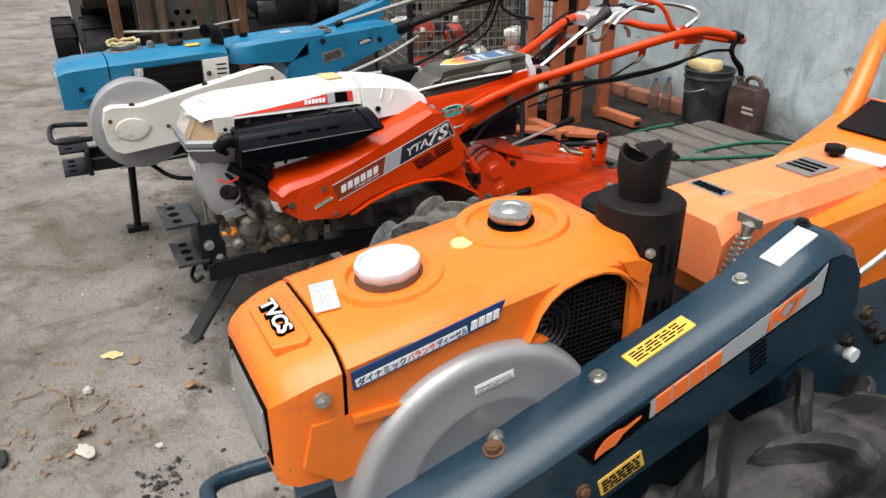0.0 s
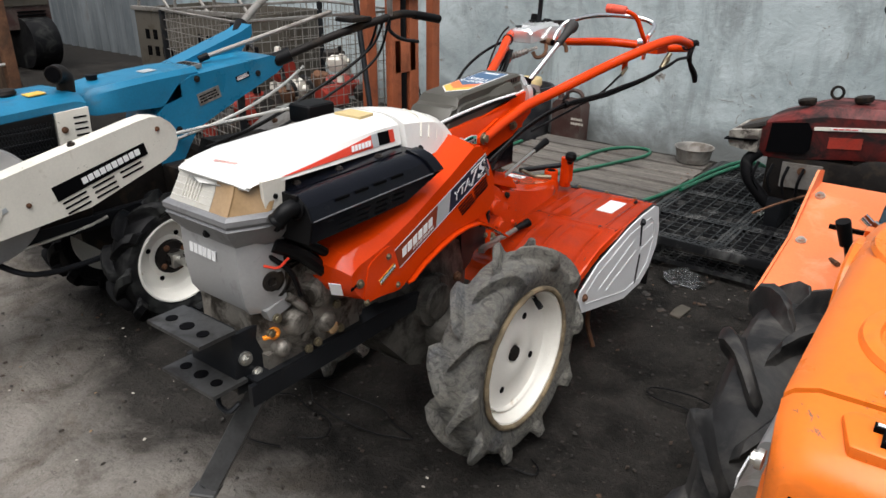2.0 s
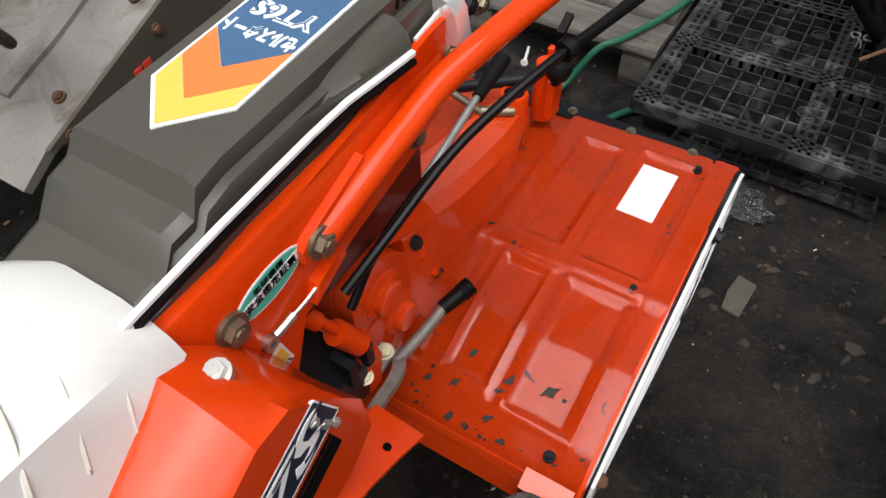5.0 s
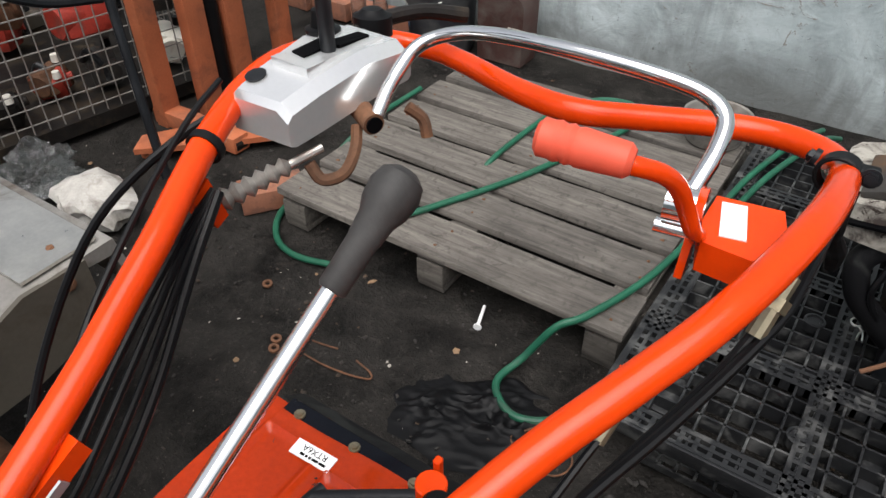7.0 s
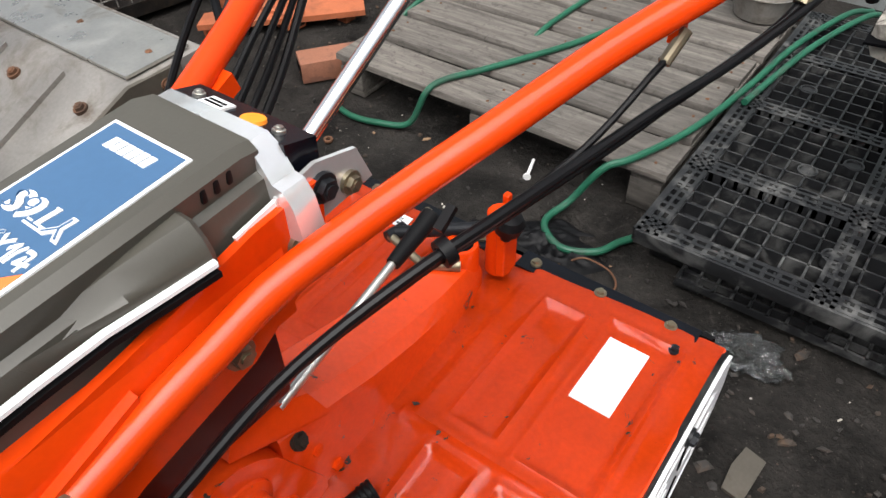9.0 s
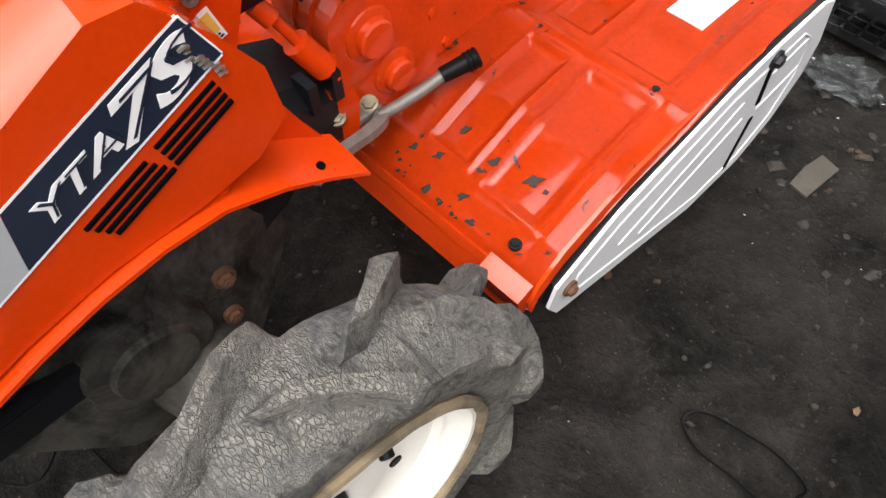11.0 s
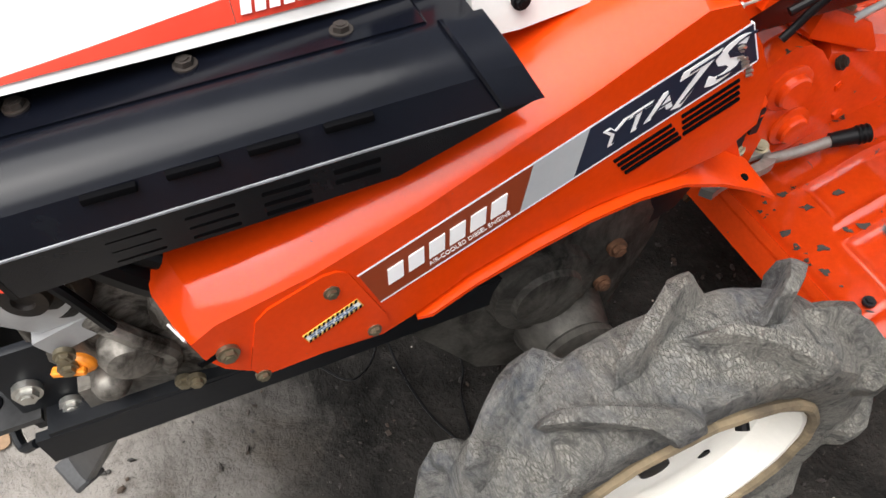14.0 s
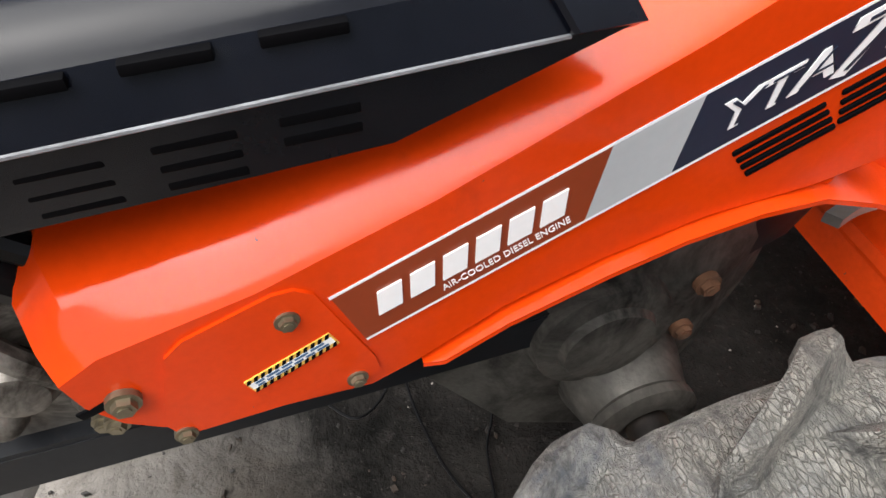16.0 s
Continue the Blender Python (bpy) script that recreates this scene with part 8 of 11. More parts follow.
def orange_rear(T):
    # faded tool box over the gearbox
    bm = B()
    def ring(y, zt, zb):
        return [(1.065, y, zb), (1.06, y, zt - 0.03), (1.078, y, zt), (1.222, y, zt), (1.242, y, zt - 0.03), (1.238, y, zb)]
    loft(bm, [ring(0.02, 0.845, 0.735), ring(0.045, 0.862, 0.73), ring(0.30, 0.874, 0.74), ring(0.50, 0.884, 0.78), ring(0.53, 0.88, 0.79)])
    bevel(bm, 0.010, 3, 24)
    tb = part("tool_box", bm, faded_orange, T, "sun-faded orange box with silver badges")
    bm = B()
    cyl(bm, (1.142, 0.426, 0.878), (1.142, 0.426, 0.890), 0.008)
    n = 40
    rings = [[(1.142 + math.cos(a) * r * (1 + 0.10 * math.cos(6 * a)), 0.426 + math.sin(a) * r * (1 + 0.10 * math.cos(6 * a)), z) for a in (2 * math.pi * i / n for i in range(n))] for z, r in ((0.888, 0.016), (0.891, 0.019), (0.900, 0.019), (0.903, 0.015))]
    loft(bm, rings)
    part("knob", bm, black_plastic, tb, "black star knob")
    for (x, y, w, l, mat, rz) in ((1.13, 0.10, 0.085, 0.035, chrome, 0.0), (1.155, 0.33, 0.075, 0.085, alu_cast_clean, 0.0), (1.185, 0.465, 0.09, 0.055, sticker_white, 0.1)):
        z = 0.862 + (y - 0.045) * 0.047
        m = Matrix.Translation((x, y, z + 0.001)) @ Matrix.Rotation(rz, 4, "Z") @ Matrix.Rotation(0.047, 4, "X")
        bd = decal("badge", [(-w / 2, -l / 2), (w / 2, -l / 2), (w / 2, l / 2), (-w / 2, l / 2)], m, mat, tb, 0.003)
        if mat is not sticker_white:
            bars("print", 3, w * 0.8, l * 0.6, m @ Matrix.Translation((-w * 0.4, -l * 0.3, 0.0025)), ink, bd, seed=int(w * 1000))
    # rear body that climbs to the handles
    bm = B()
    def body(y, zt, zb, w):
        return [(1.15 - w, y, zb), (1.15 - w, y, zt - 0.012), (1.15 - w * 0.9, y, zt), (1.15 + w * 0.9, y, zt), (1.15 + w, y, zt - 0.012), (1.15 + w, y, zb)]
    loft(bm, [body(0.10, 0.80, 0.60, 0.10), body(0.30, 0.83, 0.64, 0.12), body(0.50, 0.87, 0.68, 0.15), body(0.66, 0.91, 0.76, 0.175), body(0.74, 0.93, 0.84, 0.185)])
    bevel(bm, 0.010, 2, 24)
    rb = part("handle_base", bm, orange_paint, T, "orange pressed steel handle base")
    bm = prism(B(), [(1.04, 0.0), (1.27, 0.0), (1.29, 0.14), (1.02, 0.14)], "z", 0.0, 0.004)
    bmesh.ops.transform(bm, matrix=Matrix.Translation((0, 0.575, 0.893)) @ Matrix.Rotation(0.27, 4, "X"), verts=bm.verts)
    part("dash_plate", bm, black_plastic, rb, "dark grey dash plate")
    bm = B()
    revolve(bm, [(0, 0.008), (0.004, 0.008), (0.005, 0.005), (0.001, 0.004)], (1.13, 0.63, 0.913), (0, -0.27, 1), 16)
    part("plate_eyelet", bm, steel, rb)
    decal("label", [(0, 0), (0.08, 0), (0.08, 0.05), (0, 0.05)], strip_frame(1.2715, 0.24, 0.70, 0.34, 0.755), sticker_white, rb, 0.002)
    # handlebars
    for s, x in ((-1, 1.0), (1, 1.30)):
        bm = B()
        o = 1.15
        f = lambda dx: o + s * dx
        tube(bm, ((f(0.14), 0.56, 0.79), (f(0.15), 0.64, 0.86), (f(0.16), 0.70, 0.95), (f(0.20), 0.80, 1.045), (f(0.25), 0.93, 1.085), (f(0.30), 1.10, 1.09), (f(0.335), 1.30, 1.07)), 0.019, 14, 6,
             lambda t: 0.030 - 0.013 * min(1.0, t * 1.6))
        hb = part("handlebar", bm, orange_paint, T, "orange tubular handlebar")
        bm = B()
        tube(bm, ((f(0.330), 1.27, 1.073), (f(0.342), 1.34, 1.066), (f(0.36), 1.42, 1.055)), 0.0185, 14, 3)
        part("grip", bm, black_plastic, hb)
        bm = B()
        tube(bm, ((f(0.30), 1.12, 1.07), (f(0.305), 1.15, 1.035), (f(0.32), 1.22, 1.0), (f(0.335), 1.30, 0.985)), 0.009, 8, 5)
        part("clutch_lever", bm, black_paint, hb, "black clutch lever")
        bm = B()
        tube(bm, ((f(0.30), 1.13, 1.05), (f(0.26), 0.95, 1.03), (f(0.21), 0.80, 0.96), (f(0.17), 0.64, 0.80), (f(0.13), 0.45, 0.66)), 0.005, 8, 6)
        part("cable", bm, shield_white if s < 0 else cable_black, hb)
    bm = B()
    tube(bm, ((0.93, 1.0, 1.088), (1.0, 1.02, 1.10), (1.15, 1.03, 1.105), (1.30, 1.02, 1.10), (1.37, 1.0, 1.088)), 0.016, 12, 5)
    part("cross_bar", bm, orange_paint, T)
    for x, y0, z0, y1, z1 in ((1.22, 0.50, 0.80, 0.86, 1.09), (1.28, 0.42, 0.74, 0.74, 0.94)):
        bm = B()
        tube(bm, ((x, y0, z0), (x + 0.01, (y0 + y1) / 2, (z0 + z1) / 2 + 0.01), (x + 0.03, y1, z1)), 0.008, 10, 4)
        lv = part("lever", bm, chrome, T, "chromed shift lever")
        bm = B()
        cyl(bm, (x + 0.028, y1 - 0.02, z1 - 0.02), (x + 0.04, y1 + 0.04, z1 + 0.03), 0.014, 0.011)
        part("grip", bm, black_plastic, lv)
    bm = B()
    tube(bm, ((1.315, 0.30, 0.72), (1.33, 0.45, 0.80), (1.33, 0.60, 0.845)), 0.006, 8, 4)
    part("rod", bm, steel, T)
    # rotary cover with bolted side panels
    prof = [(0.428, 0.373), (0.478, 0.398), (0.768, 0.454), (0.958, 0.540), (1.098, 0.544), (1.128, 0.488), (1.128, 0.458), (1.078, 0.508), (0.958, 0.523), (0.768, 0.438), (0.478, 0.383), (0.438, 0.358)]
    rot = part("rotary_cover", rprism(prof, "x", 0.93, 1.45, 0.003), navy_paint, T, "navy rotary tiller cover")
    flap = part("side_cover", rprism([(y, z + 0.006) for y, z in prof], "x", 0.752, 0.948, 0.003), faded_orange, T, "faded orange bolt-on cover panel")
    for x, y, z in ((0.778, 0.955, 0.548), (0.782, 0.770, 0.463), (0.786, 0.481, 0.406)):
        bolt((x, y, z), (0, -0.3, 1), 0.011, steel, flap)
    part("flange", rprism([(0.458, 0.383), (0.788, 0.443), (1.098, 0.518), (1.103, 0.588), (1.018, 0.608), (0.948, 0.573), (0.768, 0.466), (0.458, 0.410)], "x", 0.746, 0.753, 0.002), faded_orange, flap)
    for y0, y1, z0, z1 in ((0.518, 0.533, 0.409, 0.412), (0.838, 0.853, 0.491, 0.498)):
        bm = prism(B(), [(0.835, y0), (0.925, y0), (0.925, y1), (0.835, y1)], "z", z0 - 0.008, z1 + 0.004)
        part("slot", bm, ink, flap)
    part("pressed_rib", rprism([(0.558, 0.407), (0.748, 0.446), (0.748, 0.454), (0.558, 0.415)], "x", 0.805, 0.915, 0.003), faded_orange, flap)
    for x, y, z in ((0.955, 0.818, 0.493), (0.955, 0.528, 0.413), (0.99, 0.688, 0.458), (1.0, 0.748, 0.488)):
        bm = B()
        cyl(bm, (x, y, z - 0.01), (x, y, z + 0.022), 0.014, 0.012)
        part("clamp_stud", bm, chrome, rot)
    bm = B()
    box(bm, (1.02, 0.68, 0.52), (0.06, 0.10, 0.10))
    bevel(bm, 0.015, 2)
    part("gear_case", bm, alu_cast_clean, T, "bare aluminium gear case")
    bm = B()
    cyl(bm, (1.04, 0.66, 0.52), (0.95, 0.66, 0.585), 0.022, 0.018)
    cyl(bm, (0.97, 0.66, 0.57), (0.93, 0.665, 0.60), 0.013)
    part("union", bm, chrome, T)
    bm = B()
    tube(bm, ((0.99, 0.55, 0.46), (0.955, 0.50, 0.50), (0.925, 0.475, 0.60)), 0.008, 10, 4)
    lv = part("depth_lever", bm, dark_steel, T, "slanting black hand lever")
    bm = B()
    cyl(bm, (0.928, 0.478, 0.585), (0.912, 0.463, 0.645), 0.015, 0.017)
    part("grip", bm, black_plastic, lv)
    # rotor tines below the cover
    for k in range(10):
        x = 0.80 + k * 0.068
        a = k * 1.3
        bm = B()
        q = lambda r, d: (x, 0.74 + r * math.cos(a + d), 0.28 + r * math.sin(a + d))
        tube(bm, (q(0.02, 0), q(0.10, 0.1), q(0.16, 0.35), (x + 0.03, *q(0.18, 0.6)[1:])), 0.008, 6, 3)
        part("tine", bm, rust, T)
    bm = B()
    cyl(bm, (0.78, 0.74, 0.28), (1.45, 0.74, 0.28), 0.022)
    part("rotor_shaft", bm, rust, T)


def orange_wheels(T):
    for s, x in ((-1, 0.935), (1, 1.475)):
        y = -0.06 if s < 0 else 0.02
        add_wheel(T, (x, y, 0.318), 0.343, 0.155 if s < 0 else 0.170, 0.165, s, rim_white, grey_rubber, 11, 0.044, 0.012, rim_label="white dished steel wheel", tyre_label="black farm tyre with deep slanted lugs")
        bm = B()
        cyl(bm, (1.16, y, 0.318), (x, y, 0.318), 0.024)
        part("axle_shaft", bm, grimy_iron, T)
    part("lock_tab", rprism([(0.805, 0.035), (0.83, 0.02), (0.90, 0.03), (0.90, 0.06), (0.83, 0.06)], "z", 0.345, 0.356, 0.004), grimy_iron, T, "flat steel lock tab with a hole")
    bm = B()
    cyl(bm, (0.826, 0.041, 0.344), (0.826, 0.041, 0.3575), 0.006)
    part("hole", bm, ink, T)


orange_hood(orange_tiller)
orange_belt_cover(orange_tiller)
orange_muffler(orange_tiller)
orange_rear(orange_tiller)
orange_wheels(orange_tiller)
orange_tiller.location = (1.194, 0.020, 0.026)


# ---- the blue power tiller ----
blue_tiller = thing("power_tiller", (-1.28, 0, 0), "worn blue walking tractor with chipped white belt cover", "power tiller", "row of power tillers")


def blue_hood(T):
    c = -1.29
    def ring(y, zt, zs, zb, k=1.0):
        h = 0.13 * k
        return [(c - h * 0.97, y, zb), (c - h, y, zs), (c - h * 0.72, y, zt - 0.004), (c, y, zt), (c + h * 0.72, y, zt - 0.004), (c + h, y, zs), (c + h * 0.97, y, zb), (c, y, zb)]
    bm = B()
    loft(bm, [ring(-0.875, 0.775, 0.752, 0.625, 0.93), ring(-0.855, 0.792, 0.765, 0.62, 0.98), ring(-0.80, 0.800, 0.772, 0.622), ring(-0.69, 0.806, 0.778, 0.632)])
    bevel(bm, 0.012, 3, 28)
    front = part("front_cover", bm, blue_paint, T, "blue hood front with rust chips")
    bm = B()
    loft(bm, [ring(-0.685, 0.806, 0.778, 0.648), ring(-0.60, 0.810, 0.782, 0.672), ring(-0.57, 0.812, 0.783, 0.735), ring(-0.33, 0.824, 0.795, 0.758), ring(-0.25, 0.826, 0.796, 0.764), ring(-0.215, 0.815, 0.785, 0.762, 0.96)])
    bevel(bm, 0.010, 2, 28)
    hood = part("hood", bm, blue_paint, T, "blue steel hood")
    lamp = part("headlamp", rprism([(-1.39, 0.66), (-1.19, 0.66), (-1.19, 0.755), (-1.39, 0.755)], "y", -0.888, -0.865, 0.012), lens_glass, T)
    # caps
    bm = B()
    revolve(bm, [(0.0, 0.075), (0.006, 0.072), (0.007, 0.055)], (-1.346, -0.60, 0.805), (0, -0.05, 1), 40)
    revolve(bm, [(0.004, 0.045), (0.012, 0.052), (0.024, 0.052), (0.028, 0.046), (0.024, 0.038), (0.024, 0.004)], (-1.346, -0.60, 0.805), (0, -0.05, 1), 32)
    part("tank_cap", bm, alu_cast_clean, hood, "dull silver fuel cap")
    bm = B()
    rnd = random.Random(3)
    for k in range(5):
        a = k * 1.25
        tube(bm, [(-1.346 + 0.062 * math.cos(a + t * 0.25), -0.60 + 0.062 * math.sin(a + t * 0.25), 0.838 + rnd.uniform(-0.006, 0.010)) for t in range(6)], 0.006, 6, 3)
    part("rope", bm, straw, hood, "frayed straw rope round the cap")
    bm = B()
    revolve(bm, [(0.0, 0.030), (0.012, 0.034), (0.022, 0.030), (0.026, 0.004)], (-1.295, -0.40, 0.815), (0, -0.05, 1), 24)
    part("radiator_cap", bm, grimy_iron, hood)
    bm = B()
    cyl(bm, (-1.30, -0.50, 0.81), (-1.30, -0.50, 0.838), 0.014)
    box(bm, (-1.30, -0.50, 0.835), (0.03, 0.016, 0.014))
    part("latch", bm, alu_cast_clean, hood)
    m = frame_on((-1.255, -0.37, 0.823), (1, 0, 0), (0, 1, 0.05))
    decal("sticker", [(0, 0), (0.05, 0), (0.05, 0.055), (0, 0.055)], m, sticker_yellow, hood, 0.002)
    bm = B()
    tube(bm, ((-1.245, -0.235, 0.80), (-1.24, -0.235, 0.835), (-1.235, -0.238, 0.862), (-1.215, -0.262, 0.880), (-1.19, -0.29, 0.882)), 0.028, 18, 5)
    pipe = part("exhaust_pipe", bm, grimy_iron, T, "short bent steel exhaust pipe")
    bm = B()
    cyl(bm, (-1.1885, -0.2915, 0.882), (-1.187, -0.293, 0.882), 0.0235)
    part("pipe_bore", bm, ink, pipe)
    # side: badge, mesh panel, slotted white panel
    xs = -1.158
    part("mesh_frame", rprism([(-0.585, 0.62), (-0.335, 0.625), (-0.33, 0.770), (-0.60, 0.758), (-0.61, 0.70)], "x", xs - 0.03, xs + 0.002, 0.006), black_plastic, T, "black side panel with expanded mesh")
    bm = B()
    for k in range(22):
        y = -0.56 + k * 0.0098
        box(bm, (xs + 0.003, y, 0.695), (0.0025, 0.002, 0.11), Matrix.Rotation(0.35, 3, "X"))
        box(bm, (xs + 0.0045, y, 0.695), (0.0025, 0.002, 0.11), Matrix.Rotation(-0.35, 3, "X"))
    for z in (0.66, 0.695, 0.73):
        box(bm, (xs + 0.006, -0.455, z), (0.004, 0.225, 0.005))
    part("mesh_screen", bm, dark_steel, T, smooth=0)
    m = frame_on((xs + 0.003, -0.597, 0.728), (0, 1, 0), (0, 0, 1))
    bd = decal("badge", [(0, 0), (0.034, 0), (0.034, 0.034), (0, 0.034)], m, sticker_grey, T, 0.003)
    letters("numeral", "7", 0.036, m @ Matrix.Translation((0.008, 0.005, 0.002)), sticker_white, bd, 0.0008, 0.0)
    wp = part("side_panel", rprism([(-0.328, 0.635), (-0.222, 0.655), (-0.218, 0.775), (-0.325, 0.770)], "x", xs - 0.02, xs + 0.006, 0.008), cream_paint, T, "cream slotted side panel")
    for k in range(5):
        bm = B()
        box(bm, (xs + 0.0065, -0.25, 0.672 + k * 0.019), (0.002, 0.042, 0.006))
        part("louvre_slot", bm, ink, wp)
    bolt((xs + 0.007, -0.305, 0.715), (1, 0, 0), 0.008, rust, wp)
    for y, z in ((-0.80, 0.70), (-0.70, 0.66)):
        bolt((xs + 0.001, y, z), (1, 0, 0), 0.007, grimy_iron, T)
    part("hood_ledge", rprism([(-0.80, 0.655), (-0.60, 0.690), (-0.60, 0.702), (-0.80, 0.668)], "x", xs - 0.02, xs + 0.008, 0.003), blue_paint, hood)
    # flywheel cover, engine, belt cover
    bm = B()
    revolve(bm, [(-0.10, 0.178), (0.0, 0.182), (0.014, 0.176), (0.018, 0.16), (0.018, 0.02)], (-1.085, -0.62, 0.555), (1, 0, 0), 72)
    part("flywheel_cover", bm, silver_paint, T, "big matt grey flywheel disc")
    bm = B()
    box(bm, (-1.28, -0.50, 0.52), (0.22, 0.50, 0.24))
    bevel(bm, 0.02, 3)
    part("engine_block", bm, grimy_iron, T, "grimy cast engine block")
    pts = [(-0.742, 0.640), (-0.757, 0.58), (-0.753, 0.52), (-0.735, 0.482), (-0.70, 0.465), (-0.34, 0.500), (-0.064, 0.592), (-0.025, 0.615), (-0.010, 0.645), (-0.012, 0.685), (-0.03, 0.712), (-0.06, 0.735), (-0.10, 0.742), (-0.15, 0.735), (-0.61, 0.642), (-0.715, 0.650)]
    cv = part("belt_cover", rprism(pts, "x", -1.068, -1.0, 0.014, 3), cream_paint, T, "chipped white belt cover with rust spots")
    bm = B()
    n = 36
    rings = [[(-1.0 + h, -0.655 + math.cos(a) * (0.052 + r), 0.560 + math.sin(a) * (0.034 + r)) for a in (2 * math.pi * i / n for i in range(n))] for h, r in ((-0.004, 0.012), (0.006, 0.008), (0.007, 0.0), (0.007, -0.03))]
    loft(bm, rings)
    part("oval_boss", bm, cream_paint, cv)
    m = strip_frame(-0.9995, -0.436, 0.544, -0.126, 0.626)
    l = math.hypot(0.31, 0.082)
    d = decal("label", [(0, 0.0), (l, 0.0), (l, 0.040), (0, 0.048)], m, ink, cv, 0.0022, "black label with a plain white mark")
    blocks("maker_mark", 10, 0.21, 0.020, m @ Matrix.Translation((0.09, 0.012, 0.0015)), sticker_white, d, 0.18, 0.0)
    for i in range(3):
        for k in range(2 + (i < 2)):
            bm = prism(B(), [(0, 0), (0.078, 0), (0.078, 0.006), (0, 0.006)], "z", -0.001, 0.0014)
            bmesh.ops.transform(bm, matrix=m @ Matrix.Translation((0.01 + i * 0.10, -0.016 - k * 0.018, 0)), verts=bm.verts)
            part("louvre_slot", bm, ink, cv)
    bm = prism(B(), [(0, 0), (0.10, 0), (0.10, 0.014), (0, 0.014)], "z", -0.001, 0.0014)
    bmesh.ops.transform(bm, matrix=m @ Matrix.Translation((-0.235, 0.045, 0)), verts=bm.verts)
    part("label", bm, sticker_grey, cv)
    for y, z in ((-0.52, 0.555), (-0.73, 0.60), (-0.08, 0.70)):
        bolt((-0.999, y, z), (1, 0, 0), 0.006, rust, cv)
    for y, z in ((-0.64, 0.645), (-0.35, 0.698)):
        bolt((-1.034, y, z), (0, -0.2, 1), 0.009, grimy_iron, cv)
    # frame, stand, bumper
    for s in (-1.36, -1.18):
        part("frame_rail", rbox((s, -0.42, 0.385), (0.03, 0.80, 0.05), 0.005), dark_steel, T)
    part("front_plate", rbox((-1.27, -0.83, 0.40), (0.26, 0.02, 0.10), 0.005), dark_steel, T)
    for z in (0.36, 0.455):
        pl = part("bumper_plate", rbox((-1.27, -0.885, z), (0.24, 0.09, 0.008), 0.003), dark_steel, T)
        for k in (-0.07, 0.0, 0.07):
            bm = B()
            cyl(bm, (-1.27 + k, -0.895, z - 0.005), (-1.27 + k, -0.895, z + 0.0055), 0.016)
            part("hole", bm, ink, pl)
    bm = B()
    tube(bm, ((-1.40, -0.80, 0.50), (-1.42, -0.90, 0.505), (-1.40, -0.94, 0.505), (-1.28, -0.95, 0.505), (-1.16, -0.94, 0.505), (-1.14, -0.90, 0.505), (-1.16, -0.80, 0.50)), 0.011, 10, 6)
    part("bumper_loop", bm, dark_steel, T)
    bm = B()
    tube(bm, ((-1.31, -0.66, 0.38), (-1.335, -0.685, 0.02)), 0.016, 8, 1)
    box(bm, (-1.335, -0.687, 0.012), (0.05, 0.09, 0.024))
    part("front_stand", bm, dark_steel, T)
    bm = B()
    tube(bm, ((-1.16, -0.72, 0.36), (-1.02, -0.40, 0.43), (-0.99, -0.30, 0.46)), 0.005, 6, 3)
    part("rod", bm, steel, T)
    bm = B()
    tube(bm, ((-1.20, -0.60, 0.35), (-1.12, -0.50, 0.29), (-1.10, -0.30, 0.285), (-1.12, -0.15, 0.30)), 0.010, 8, 5)
    part("hook_bar", bm, dark_steel, T)


